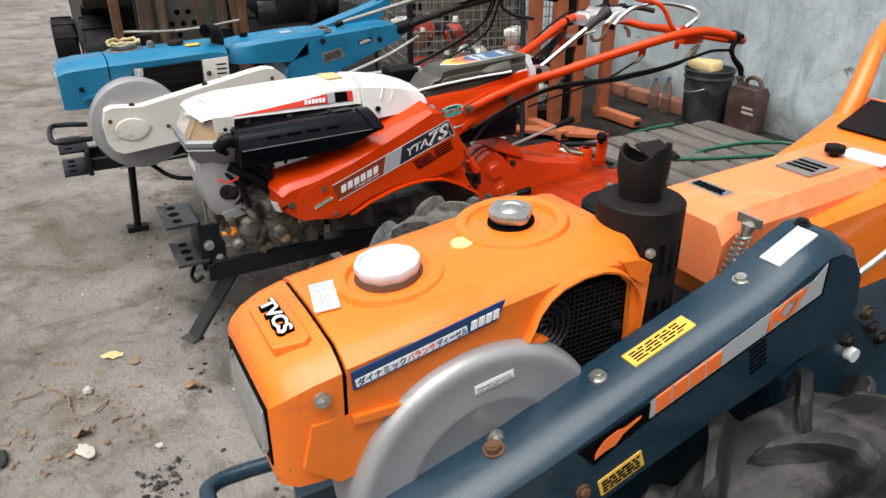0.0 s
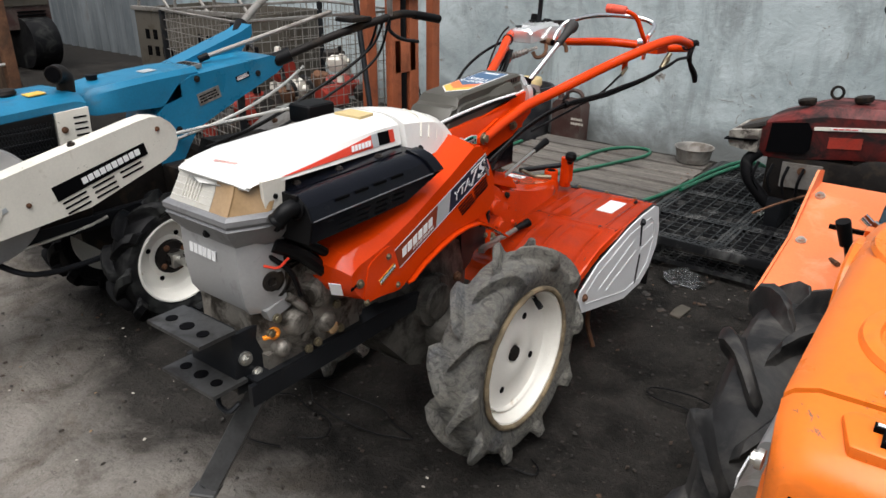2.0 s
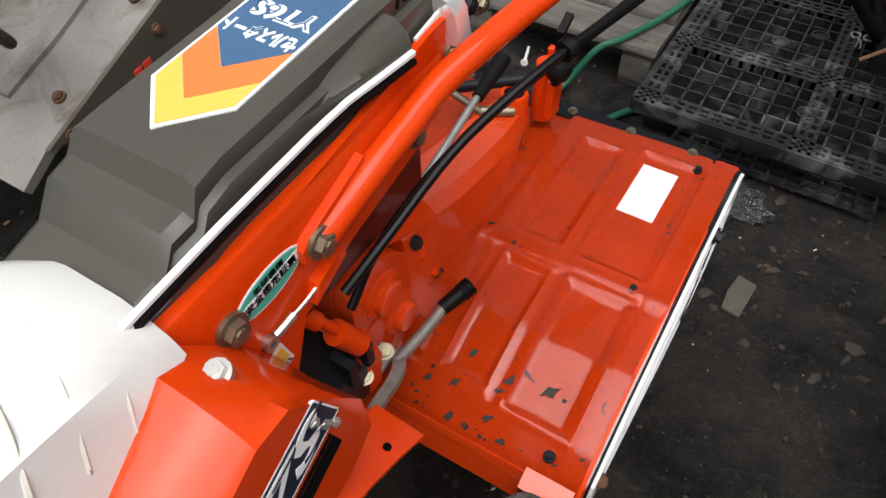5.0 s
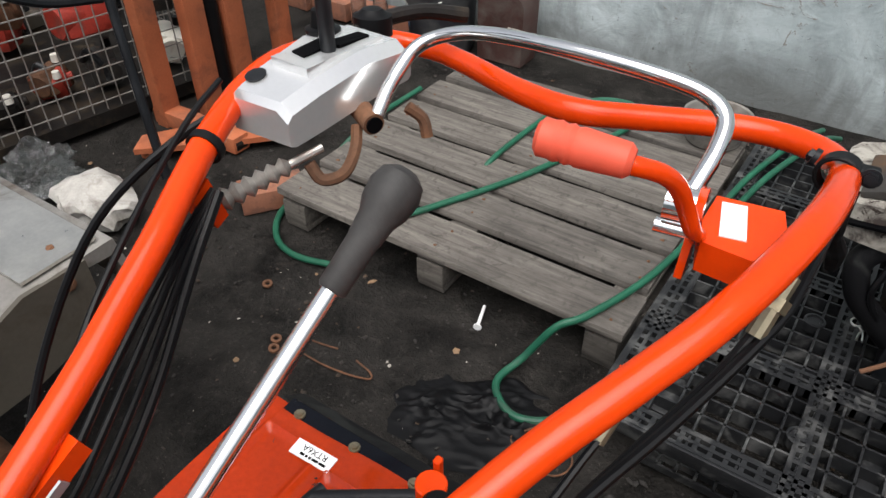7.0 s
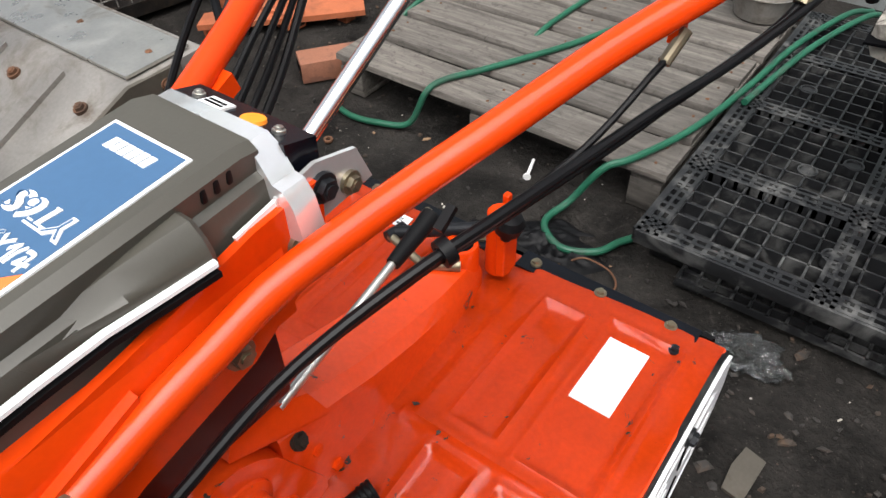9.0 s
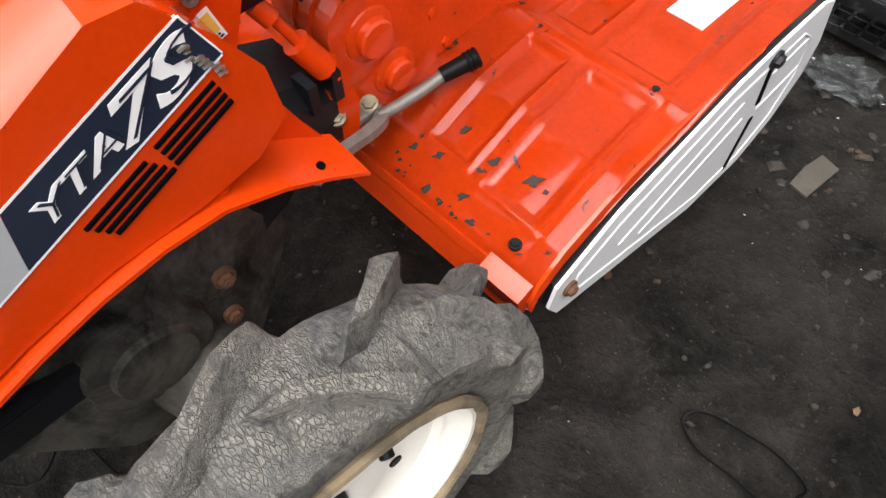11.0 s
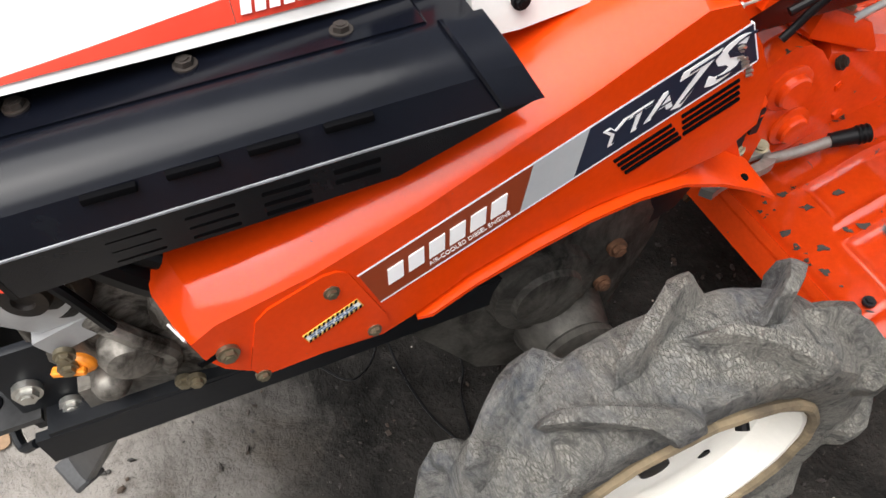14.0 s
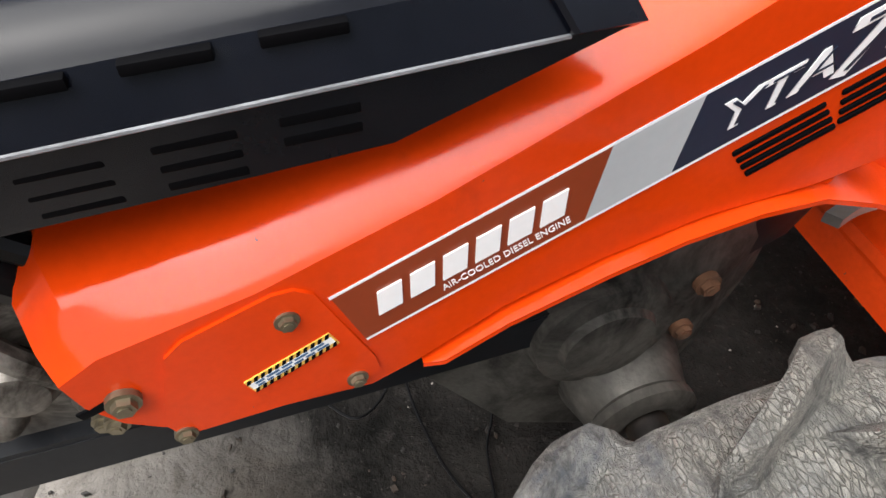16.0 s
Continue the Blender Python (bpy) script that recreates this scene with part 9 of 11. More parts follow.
def blue_rear(T):
    bm = B()
    def ring(y, zt, zb, w):
        c = -1.30
        return [(c - w, y, zb), (c - w, y, zt - 0.018), (c - w * 0.85, y, zt), (c + w * 0.85, y, zt), (c + w, y, zt - 0.018), (c + w, y, zb)]
    loft(bm, [ring(-0.195, 0.795, 0.735, 0.085), ring(-0.17, 0.815, 0.730, 0.10), ring(-0.08, 0.826, 0.728, 0.108), ring(0.06, 0.836, 0.722, 0.11), ring(0.15, 0.84, 0.745, 0.11), ring(0.235, 0.842, 0.80, 0.10)])
    bevel(bm, 0.010, 2, 24)
    tb = part("tank_cover", bm, blue_paint, T, "blue pressed steel rear cover")
    bm = B()
    cyl(bm, (-1.33, -0.10, 0.825), (-1.33, -0.10, 0.842), 0.018, 0.020)
    part("filler_cap", bm, black_plastic, tb)
    m = frame_on((-1.30, 0.05, 0.8375), (1, 0, 0), (0, 1, 0.06))
    decal("sticker", [(0, 0), (0.05, 0), (0.05, 0.05), (0, 0.05)], m, sticker_grey, tb, 0.0015)
    # pedestal that rises to the handles
    poly = [(0.10, 0.48), (0.20, 0.62), (0.40, 0.70), (0.60, 0.775), (0.635, 0.80), (0.625, 0.835), (0.57, 0.845), (0.20, 0.815), (0.14, 0.79), (0.05, 0.70), (0.02, 0.60), (0.04, 0.50)]
    bm = rprism(poly, "x", -1.40, -1.19, 0.010)
    hb = part("handle_base", bm, blue_paint, T, "blue handle base with silver plates")
    bm = rprism([(0.20, 0.80), (0.60, 0.92), (0.655, 0.945), (0.655, 0.905), (0.58, 0.83), (0.22, 0.79)], "x", -1.50, -1.40, 0.010)
    part("arm", bm, blue_paint, hb)
    m = frame_on((-1.36, 0.24, 0.825), (1, 0, 0), (0, 1, 0.10))
    pl = decal("plate", [(0, 0), (0.11, 0), (0.11, 0.05), (0, 0.05)], m, alu_cast_clean, hb, 0.012)
    bars("print", 3, 0.09, 0.035, m @ Matrix.Translation((0.01, 0.008, 0.0115)), ink, pl, seed=2)
    for y0, z0, w, h, mat in ((0.22, 0.70, 0.10, 0.045, alu_cast_clean), (0.395, 0.765, 0.065, 0.020, ink)):
        m = strip_frame(-1.1895, y0, z0, y0 + 0.1, z0 + 0.022)
        pl = decal("plate", [(0, 0), (w, 0), (w, h), (0, h)], m, mat, hb, 0.002)
        bars("print", 3, w * 0.85, h * 0.7, m @ Matrix.Translation((w * 0.07, h * 0.15, 0.0012)), ink if mat is not ink else sticker_white, pl, seed=int(w * 500))
    for y, z in ((0.12, 0.63), (0.50, 0.785), (0.22, 0.80)):
        bolt((-1.189, y, z), (1, 0, 0), 0.009, grimy_iron, hb)
    # gearbox
    part("gearbox", rprism([(-0.30, 0.32), (-0.15, 0.18), (0.10, 0.20), (0.30, 0.34), (0.30, 0.46), (0.08, 0.60), (-0.10, 0.64), (-0.30, 0.52)], "x", -1.37, -1.20, 0.02), grimy_iron, T, "oily cast gearbox")
    bm = B()
    box(bm, (-1.14, 0.10, 0.46), (0.10, 0.14, 0.12))
    cyl(bm, (-1.12, 0.16, 0.50), (-1.06, 0.18, 0.53), 0.03)
    bevel(bm, 0.008, 2)
    part("clutch_housing", bm, grimy_iron, T)
    # handlebars and levers
    bm = B()
    tube(bm, ((-1.22, 0.60, 0.815), (-1.17, 0.66, 0.845)), 0.030, 14, 2)
    part("handle_socket", bm, black_plastic, T)
    bm = B()
    tube(bm, ((-1.19, 0.63, 0.83), (-1.05, 0.80, 0.915), (-0.97, 0.98, 0.965), (-0.94, 1.10, 0.985), (-0.92, 1.22, 0.968)), 0.0165, 12, 6)
    right_bar = part("handlebar", bm, grimy_iron, T, "worn bare steel handlebar")
    bm = B()
    tube(bm, ((-0.93, 1.16, 0.978), (-0.918, 1.25, 0.962), (-0.91, 1.31, 0.95)), 0.019, 12, 3)
    part("grip", bm, black_plastic, right_bar)
    bm = B()
    tube(bm, ((-0.95, 1.02, 0.96), (-0.955, 1.03, 0.92), (-0.95, 1.10, 0.88), (-0.94, 1.20, 0.86)), 0.008, 8, 5)
    part("clutch_lever", bm, dark_steel, right_bar)
    bm = B()
    tube(bm, ((-1.45, 0.62, 0.90), (-1.50, 0.68, 0.935)), 0.030, 14, 2)
    part("handle_socket", bm, black_plastic, T)
    bm = B()
    tube(bm, ((-1.47, 0.64, 0.92), (-1.54, 0.80, 1.0), (-1.60, 0.98, 1.06), (-1.66, 1.16, 1.075), (-1.70, 1.32, 1.06)), 0.0165, 12, 6)
    left_bar = part("handlebar", bm, alu_cast_clean, T, "worn bare steel handlebar")
    bm = B()
    tube(bm, ((-1.685, 1.26, 1.067), (-1.71, 1.36, 1.055), (-1.72, 1.42, 1.05)), 0.019, 12, 3)
    part("grip", bm, black_plastic, left_bar)
    bm = B()
    tube(bm, ((-0.952, 1.03, 0.975), (-0.945, 1.02, 1.04), (-0.945, 1.03, 1.095), (-0.985, 1.07, 1.118), (-1.15, 1.14, 1.125), (-1.45, 1.27, 1.12), (-1.62, 1.34, 1.115), (-1.67, 1.33, 1.095), (-1.67, 1.28, 1.07)), 0.0125, 12, 6)
    part("cross_loop", bm, alu_cast_clean, T, "bent silver tube loop over the handlebars")
    bm = B()
    tube(bm, ((-1.33, 0.36, 0.85), (-1.20, 0.62, 0.935), (-1.11, 0.84, 1.0)), 0.009, 10, 3)
    part("lever", bm, alu_cast_clean, T, "long shift lever")
    bm = B()
    cyl(bm, (-1.34, 0.34, 0.842), (-1.325, 0.375, 0.855), 0.014)
    part("lever_boot", bm, black_plastic, T)
    bm = B()
    box(bm, (-1.02, 0.88, 0.975), (0.10, 0.12, 0.02))
    bevel(bm, 0.008, 2)
    part("control_plate", bm, grimy_iron, T, "worn control plate on the handlebar")
    for k, (dx, dz) in enumerate(((0.0, 0.0), (0.03, -0.04), (-0.03, -0.02))):
        bm = B()
        tube(bm, ((-0.96 + dx, 1.0, 0.97), (-1.0 + dx, 0.95, 0.85 + dz), (-1.08 + dx, 0.75, 0.72 + dz), (-1.14 + dx, 0.45, 0.60 + dz), (-1.16, 0.20, 0.55)), 0.0055, 8, 6)
        part("cable", bm, cable_black, T)
    bm = B()
    tube(bm, ((-0.90, 0.57, 0.70), (-1.05, 0.28, 0.66), (-1.18, 0.02, 0.62)), 0.0065, 8, 3)
    part("tension_rod", bm, steel, T)
    bm = B()
    tube(bm, ((-1.18, 0.10, 0.60), (-1.10, 0.30, 0.665), (-1.08, 0.50, 0.735), (-1.10, 0.66, 0.80)), 0.006, 8, 4)
    part("rod", bm, steel, T)
    # wheels
    for s in (1, -1):
        x = -1.235 + s * 0.225
        add_wheel(T, (x, -0.09, 0.242), 0.244, 0.120, 0.152, s, rim_white, rubber, 10, 0.034, -0.02, rim_label="cream steel wheel with an open hub", tyre_label="black worn farm tyre")
        bm = B()
        cyl(bm, (-1.28, -0.09, 0.242), (x + s * 0.10, -0.09, 0.242), 0.014)
        box(bm, (x + s * 0.03, -0.09, 0.242), (0.03, 0.05, 0.05))
        part("axle_shaft", bm, steel, T, "greasy axle shaft with clamp")
        bm = B()
        revolve(bm, [(-0.01, 0.062), (0.006, 0.058), (0.012, 0.034), (0.030, 0.030), (0.034, 0.020)], (x + s * 0.0, -0.09, 0.242), (s, 0, 0), 24)
        part("hub", bm, grimy_iron, T, "greasy cast wheel hub")
        for k in range(4):
            a = 0.5 + k * math.pi / 2
            bolt((x + s * 0.010, -0.09 + 0.046 * math.cos(a), 0.242 + 0.046 * math.sin(a)), (s, 0, 0), 0.008, rust, T)
    # rotary unit: dull sheet cover with side plate
    prof = [(0.34, 0.36), (0.41, 0.403), (0.60, 0.47), (0.787, 0.555), (0.96, 0.56), (0.985, 0.44), (0.975, 0.43), (0.95, 0.53), (0.79, 0.54), (0.60, 0.455), (0.42, 0.385), (0.35, 0.345)]
    rc = part("rotary_cover", rprism(prof, "x", -1.48, -0.725, 0.004), alu_cast_clean, T, "dull bare metal rotary cover")
    for x in (-1.30, -1.10, -0.90):
        part("pressed_rib", rprism([(0.46, 0.420), (0.60, 0.470), (0.76, 0.542), (0.76, 0.552), (0.60, 0.481), (0.46, 0.430)], "x", x - 0.02, x + 0.02, 0.005), alu_cast_clean, rc)
    for x in (-1.38, -1.0, -0.78):
        for y, z in ((0.50, 0.438), (0.72, 0.528), (0.88, 0.560)):
            bolt((x, y, z), (0, -0.35, 1), 0.010, rust, rc)
    part("rear_band", rprism([(0.80, 0.560), (0.94, 0.564), (0.94, 0.570), (0.80, 0.566)], "x", -1.46, -0.74, 0.002), steel, rc, "bolted bare steel band")
    decal("label", [(0, 0), (0.10, 0), (0.10, 0.07), (0, 0.07)], frame_on((-1.20, 0.64, 0.4925), (1, 0, 0), (0, 0.9, 0.40)), sticker_white, rc, 0.003)
    side = part("side_plate", rprism([(0.41, 0.403), (0.787, 0.556), (0.90, 0.556), (0.90, 0.44), (0.82, 0.40), (0.755, 0.382), (0.55, 0.37)], "x", -0.728, -0.718, 0.003), primer, rc, "olive-grey side plate with a red mark")
    m = strip_frame(-0.7175, 0.62, 0.41, 0.72, 0.43)
    blocks("maker_mark", 2, 0.05, 0.03, m, sticker_red, side)
    for y, z in ((0.46, 0.405), (0.70, 0.49), (0.86, 0.53)):
        bolt((-0.717, y, z), (1, 0, 0), 0.009, rust, side)
    bm = B()
    cyl(bm, (-1.05, 0.36, 0.44), (-0.98, 0.36, 0.44), 0.055)
    cyl(bm, (-1.055, 0.36, 0.44), (-0.975, 0.36, 0.44), 0.02)
    part("gauge_wheel", bevel(bm, 0.008, 2), grey_plastic, T, "small grey wheel")
    part("rotary_case", rprism([(0.22, 0.36), (0.45, 0.30), (0.74, 0.22), (0.80, 0.28), (0.60, 0.52), (0.30, 0.54)], "x", -1.33, -1.22, 0.015), grimy_iron, T)
    for k in range(9):
        x = -1.44 + k * 0.08
        a = k * 1.3
        bm = B()
        q = lambda r, d: (x, 0.66 + r * math.cos(a + d), 0.25 + r * math.sin(a + d))
        tube(bm, (q(0.02, 0), q(0.10, 0.1), q(0.15, 0.35), (x + 0.03, *q(0.17, 0.6)[1:])), 0.008, 6, 3)
        part("tine", bm, rust, T)
    bm = B()
    cyl(bm, (-1.46, 0.66, 0.25), (-0.75, 0.66, 0.25), 0.02)
    part("rotor_shaft", bm, rust, T)
    part("black_block", rbox((-0.80, 0.42, 0.70), (0.11, 0.13, 0.07), 0.014, 3), black_plastic, T, "rounded black rubber block on a stalk")
    bm = B()
    tube(bm, ((-0.80, 0.42, 0.67), (-0.84, 0.47, 0.58), (-0.90, 0.52, 0.50)), 0.012, 8, 3)
    part("stalk", bm, grimy_iron, T)


blue_hood(blue_tiller)
blue_rear(blue_tiller)


# ---- pallets and things on the floor behind ----
def wooden_pallet():
    T = thing("wooden_pallet", (-0.51, 2.10, 0), "weathered grey wooden pallet on the dark earth", "pallet")
    rnd = random.Random(21)
    y = 1.650
    widths = (0.149, 0.143, 0.147, 0.141, 0.145, 0.150)
    for i, w in enumerate(widths):
        x0, x1 = -1.085 + rnd.uniform(-0.012, 0.008), -0.012 + rnd.uniform(-0.01, 0.012)
        z = 0.112
        n = 9
        rings = []
        for k in range(n):
            t = k / (n - 1)
            x = x0 + (x1 - x0) * t
            d = 0.003 * noise.noise((x * 3, i * 7.0, 0.0))
            a, b = y + d, y + w + 0.004 * noise.noise((x * 5, i * 3.0, 2.0))
            zz = z + 0.003 * noise.noise((x * 2, i * 5.0, 4.0))
            rings.append([(x, a, zz), (x, a + 0.001, zz + 0.017), (x, a + 0.003, zz + 0.0195), (x, b - 0.003, zz + 0.0195), (x, b - 0.001, zz + 0.017), (x, b, zz)])
        part("board", loft(B(), rings), grey_wood, T, smooth=50)
        for xx in (-1.035, -0.55, -0.055):
            for dy in (0.25, 0.75):
                bm = B()
                cyl(bm, (xx + rnd.uniform(-0.01, 0.01), y + w * dy, z + 0.018), (xx, y + w * dy, z + 0.0206), 0.004, seg=6)
                part("nail_head", bm, rust, T)
        y += w + (1.03 - sum(widths)) / 5
    for x in (-1.040, -0.55, -0.057):
        for yy in (1.72, 2.165, 2.61):
            part("block", rbox((x, yy, 0.055), (0.085, 0.13, 0.075), 0.004), grey_wood, T)
        part("stringer", rbox((x, 2.165, 0.102), (0.085, 1.01, 0.017), 0.003), grey_wood, T)
        part("bottom_board", rbox((x, 2.165, 0.009), (0.085, 1.01, 0.017), 0.003), grey_wood, T)


def box_mesh(c, s):
    bm = B()
    box(bm, c, s)
    return bm


def plastic_pallet(x0, y0, z0, w, l, label, seed, cut=0.0):
    """Open grid deck with frames, small square holes and round bosses on nine feet."""
    T = thing("plastic_pallet", (x0 + w / 2, y0 + l / 2, z0), label, "pallet", "plastic pallets")
    top, th = z0 + 0.138, 0.024
    def bar(xa, ya, xb, yb, h=th):
        part("grid_bar", box_mesh(((xa + xb) / 2, (ya + yb) / 2, top - h / 2), (abs(xb - xa), abs(yb - ya), h)), grey_plastic, T, smooth=0)
    # main bands: edges, cross bands and a diagonal net of small square holes
    bands_x = [0.0, w * 0.33, w * 0.655, w - 0.05]
    bands_y = [0.0, l * 0.22, l * 0.48, l * 0.74, l - 0.05]
    nx, ny = int(w / 0.048), int(l / 0.050)
    for i in range(nx + 1):
        x = x0 + (w - 0.006) * i / nx
        bar(x, y0, x + 0.005, y0 + l, 0.034)
    for j in range(ny + 1):
        y = y0 + (l - 0.006) * j / ny
        bar(x0, y, x0 + w, y + 0.005, 0.036)
    def punched(xa, ya, xb, yb, pitch):
        b2 = B()
        horiz = (xb - xa) > (yb - ya)
        L = (xb - xa) if horiz else (yb - ya)
        W = (yb - ya) if horiz else (xb - xa)
        n = max(2, int(L / pitch))
        rows = (0.0, W * 0.5 - 0.004, W - 0.010)
        for r, ww in zip(rows, (0.010, 0.008, 0.010)):
            c = (xa + L / 2, ya + r + ww / 2) if horiz else (xa + r + ww / 2, ya + L / 2)
            s = (L, ww) if horiz else (ww, L)
            box(b2, (c[0], c[1], top - 0.010), (s[0], s[1], 0.026))
        for k in range(n + 1):
            p = L * k / n
            c = (xa + p, ya + W / 2) if horiz else (xa + W / 2, ya + p)
            s = (0.010, W) if horiz else (W, 0.010)
            box(b2, (c[0], c[1], top - 0.0105), (s[0], s[1], 0.0255))
        return part("punched_band", b2, grey_plastic, T, smooth=0)
    for bx in bands_x:
        punched(x0 + bx, y0, x0 + bx + 0.05, y0 + l, 0.030)
    for by in bands_y:
        punched(x0, y0 + by, x0 + w, y0 + by + 0.05, 0.030)
    for bx, by in ((0.335, 0.12), (0.217, 0.33), (0.293, 0.394), (0.66, 0.12), (0.74, 0.33), (0.80, 0.62), (0.335, 0.87), (0.12, 0.62)):
        b2 = B()
        revolve(b2, [(top - 0.02, 0.024), (top + 0.002, 0.024), (top + 0.003, 0.019), (top - 0.002, 0.017), (top - 0.002, 0.006)], (x0 + w * bx, y0 + l * by, 0), (0, 0, 1), 20)
        part("round_boss", b2, grey_plastic, T)
    for fx in (0.08, w / 2, w - 0.08):
        for fy in (0.16, l / 2, l - 0.16):
            part("foot", rbox((x0 + fx, y0 + fy, z0 + 0.055), (0.13, 0.15, 0.105), 0.006), grey_plastic, T)
    for fx in (0.08, w - 0.08):
        part("runner", rbox((x0 + fx, y0 + l / 2, z0 + 0.012), (0.12, l - 0.20, 0.020), 0.004), grey_plastic, T)
    part("edge_rail", rbox((x0 + w / 2, y0 - 0.003, top - 0.016), (w, 0.008, 0.036), 0.002), grey_plastic, T)
    part("edge_rail", rbox((x0 - 0.003, y0 + l / 2, top - 0.016), (0.008, l, 0.036), 0.002), grey_plastic, T)
    return T


wooden_pallet()
plastic_pallet(0.018, 1.428, 0.0, 1.12, 1.30, "grey-black plastic grid pallet lying on the ground", 1)


# separate grid added as the plastic pallet's lower deck at its front edge
def lower_deck():
    T = thing("grid_panel", (0.40, 1.500, 0.0), "black plastic grid standing for the pallet's lower deck", "grid panel")
    bm = B()
    for i in range(13):
        box(bm, (0.13 + i * 0.04, 1.500, 0.03), (0.006, 0.12, 0.018))
    for j in range(5):
        box(bm, (0.37, 1.443 + j * 0.028, 0.03), (0.48, 0.006, 0.018))
    part("grid", bm, grey_plastic, T, smooth=0)
    for x in (0.15, 0.59):
        part("foot", rbox((x, 1.505, 0.011), (0.06, 0.10, 0.024), 0.003), grey_plastic, T)


lower_deck()


def hose(name, pts, label):
    bm = tube(B(), pts, 0.0095, 10, 7)
    solo(name, bm, hose_green, pts[0], label, "hose", "green hoses")


hose("garden_hose", ((-1.09, 2.38, 0.146), (-1.12, 2.10, 0.12), (-1.15, 1.88, 0.03), (-1.13, 1.69, 0.012), (-1.055, 1.585, 0.012), (-0.96, 1.548, 0.012), (-0.86, 1.565, 0.012), (-0.77, 1.60, 0.025), (-0.73, 1.638, 0.125), (-0.71, 1.70, 0.142),
                     (-0.65, 1.81, 0.142), (-0.523, 2.07, 0.142), (-0.43, 2.33, 0.142), (-0.361, 2.555, 0.142), (-0.40, 2.68, 0.142), (-0.52, 2.66, 0.142), (-0.61, 2.50, 0.142), (-0.636, 2.25, 0.141), (-0.645, 2.10, 0.125), (-0.66, 2.04, 0.05)),
     "thin green garden hose looped over the wooden pallet")
hose("garden_hose", ((0.16, 3.03, 0.06), (0.12, 2.75, 0.148), (0.05, 2.45, 0.150), (0.015, 2.15, 0.146), (-0.03, 1.86, 0.146), (-0.10, 1.66, 0.142), (-0.15, 1.600, 0.125), (-0.205, 1.55, 0.03), (-0.228, 1.475, 0.012), (-0.195, 1.425, 0.012), (-0.135, 1.403, 0.012), (-0.067, 1.439, 0.012), (-0.036, 1.505, 0.012), (0.005, 1.56, 0.012), (0.06, 1.61, 0.012)),
     "thin green garden hose trailing off the pallet to the ground")
hose("garden_hose", ((0.22, 3.04, 0.04), (0.18, 2.78, 0.148), (0.10, 2.50, 0.150), (0.06, 2.25, 0.150), (0.035, 2.05, 0.150)), "thin green garden hose beside the wall")


def pan():
    T = thing("pan", (-0.09, 2.66, 0.133), "dull aluminium pot standing on the pallet corner", "pan")
    bm = B()
    revolve(bm, [(0.0, 0.02), (0.0, 0.075), (0.006, 0.086), (0.07, 0.100), (0.082, 0.104), (0.086, 0.110), (0.089, 0.109), (0.086, 0.102), (0.078, 0.098), (0.012, 0.080), (0.008, 0.01)], (-0.09, 2.66, 0.133), (0, 0, 1), 48)
    part("bowl", bm, alu_cast_clean, T)
    bm = B()
    for k in range(8):
        tube(bm, [(-0.09 + 0.05 * math.cos(k * 2.2 + t), 2.66 + 0.05 * math.sin(k * 1.7 + t), 0.150 + 0.01 * math.sin(t * 3 + k)) for t in (0, 0.5, 1.0, 1.5)], 0.006, 6, 3)
    part("rag", bm, litter, T, "crumpled pale rag")
    T.location += Vector((-0.025, -0.03, 0.0))


pan()


def pail():
    c = (-1.32, 2.92)
    T = thing("pail", (c[0], c[1], 0), "dirty black plastic oil pail with a foam slab on top", "pail")
    bm = B()
    revolve(bm, [(0.004, 0.02), (0.004, 0.135), (0.012, 0.140), (0.30, 0.155), (0.305, 0.164), (0.315, 0.164), (0.32, 0.157), (0.345, 0.159), (0.35, 0.167), (0.362, 0.167), (0.366, 0.160), (0.360, 0.153), (0.04, 0.135), (0.03, 0.01)], (c[0], c[1], 0), (0, 0, 1), 48)
    body = part("bucket", bm, pail_plastic, T)
    m = frame_on((-1.385, 2.92 - 0.142, 0.20), (1, -0.0, 0), (0, 0, 1))
    letters("numeral", "32", 0.045, frame_on((-1.455, 2.855, 0.215), (0.62, -0.78, 0), (0, 0, 1)), sticker_white, body, 0.002)
    bars("print", 2, 0.07, 0.03, frame_on((-1.43, 2.83, 0.12), (0.62, -0.78, 0), (0, 0, 1)), sticker_blue, body, seed=3)
    blocks("maker_mark", 4, 0.085, 0.04, frame_on((-1.265, 2.785, 0.225), (0.80, 0.60, 0), (0, 0, 1)), sticker_white, body, 0.3, 0.0)
    bm = B()
    tube(bm, ((-1.475, 2.92, 0.30), (-1.44, 2.80, 0.25), (-1.34, 2.75, 0.22), (-1.24, 2.79, 0.25), (-1.165, 2.92, 0.30)), 0.003, 6, 5)
    part("wire_handle", bm, steel, T)
    T.location += Vector((-0.10, 0.08, 0.0))
    c = (c[0] - 0.10, c[1] + 0.08)
    bm = B()
    rings = []
    for z, k in ((0.352, 0.92), (0.362, 1.0), (0.40, 1.0), (0.412, 0.93)):
        rings.append([(c[0] - 0.03 + math.copysign(abs(math.cos(a)) ** 0.6, math.cos(a)) * 0.115 * k, c[1] - 0.02 + math.copysign(abs(math.sin(a)) ** 0.6, math.sin(a)) * 0.075 * k, z + 0.006 * math.sin(a * 2)) for a in (2 * math.pi * i / 28 for i in range(28))])
    solo("foam_slab", loft(bm, rings), straw, (c[0] - 0.03, c[1] - 0.02, 0.352), "yellowed foam slab lying on the pail", "foam")


pail()


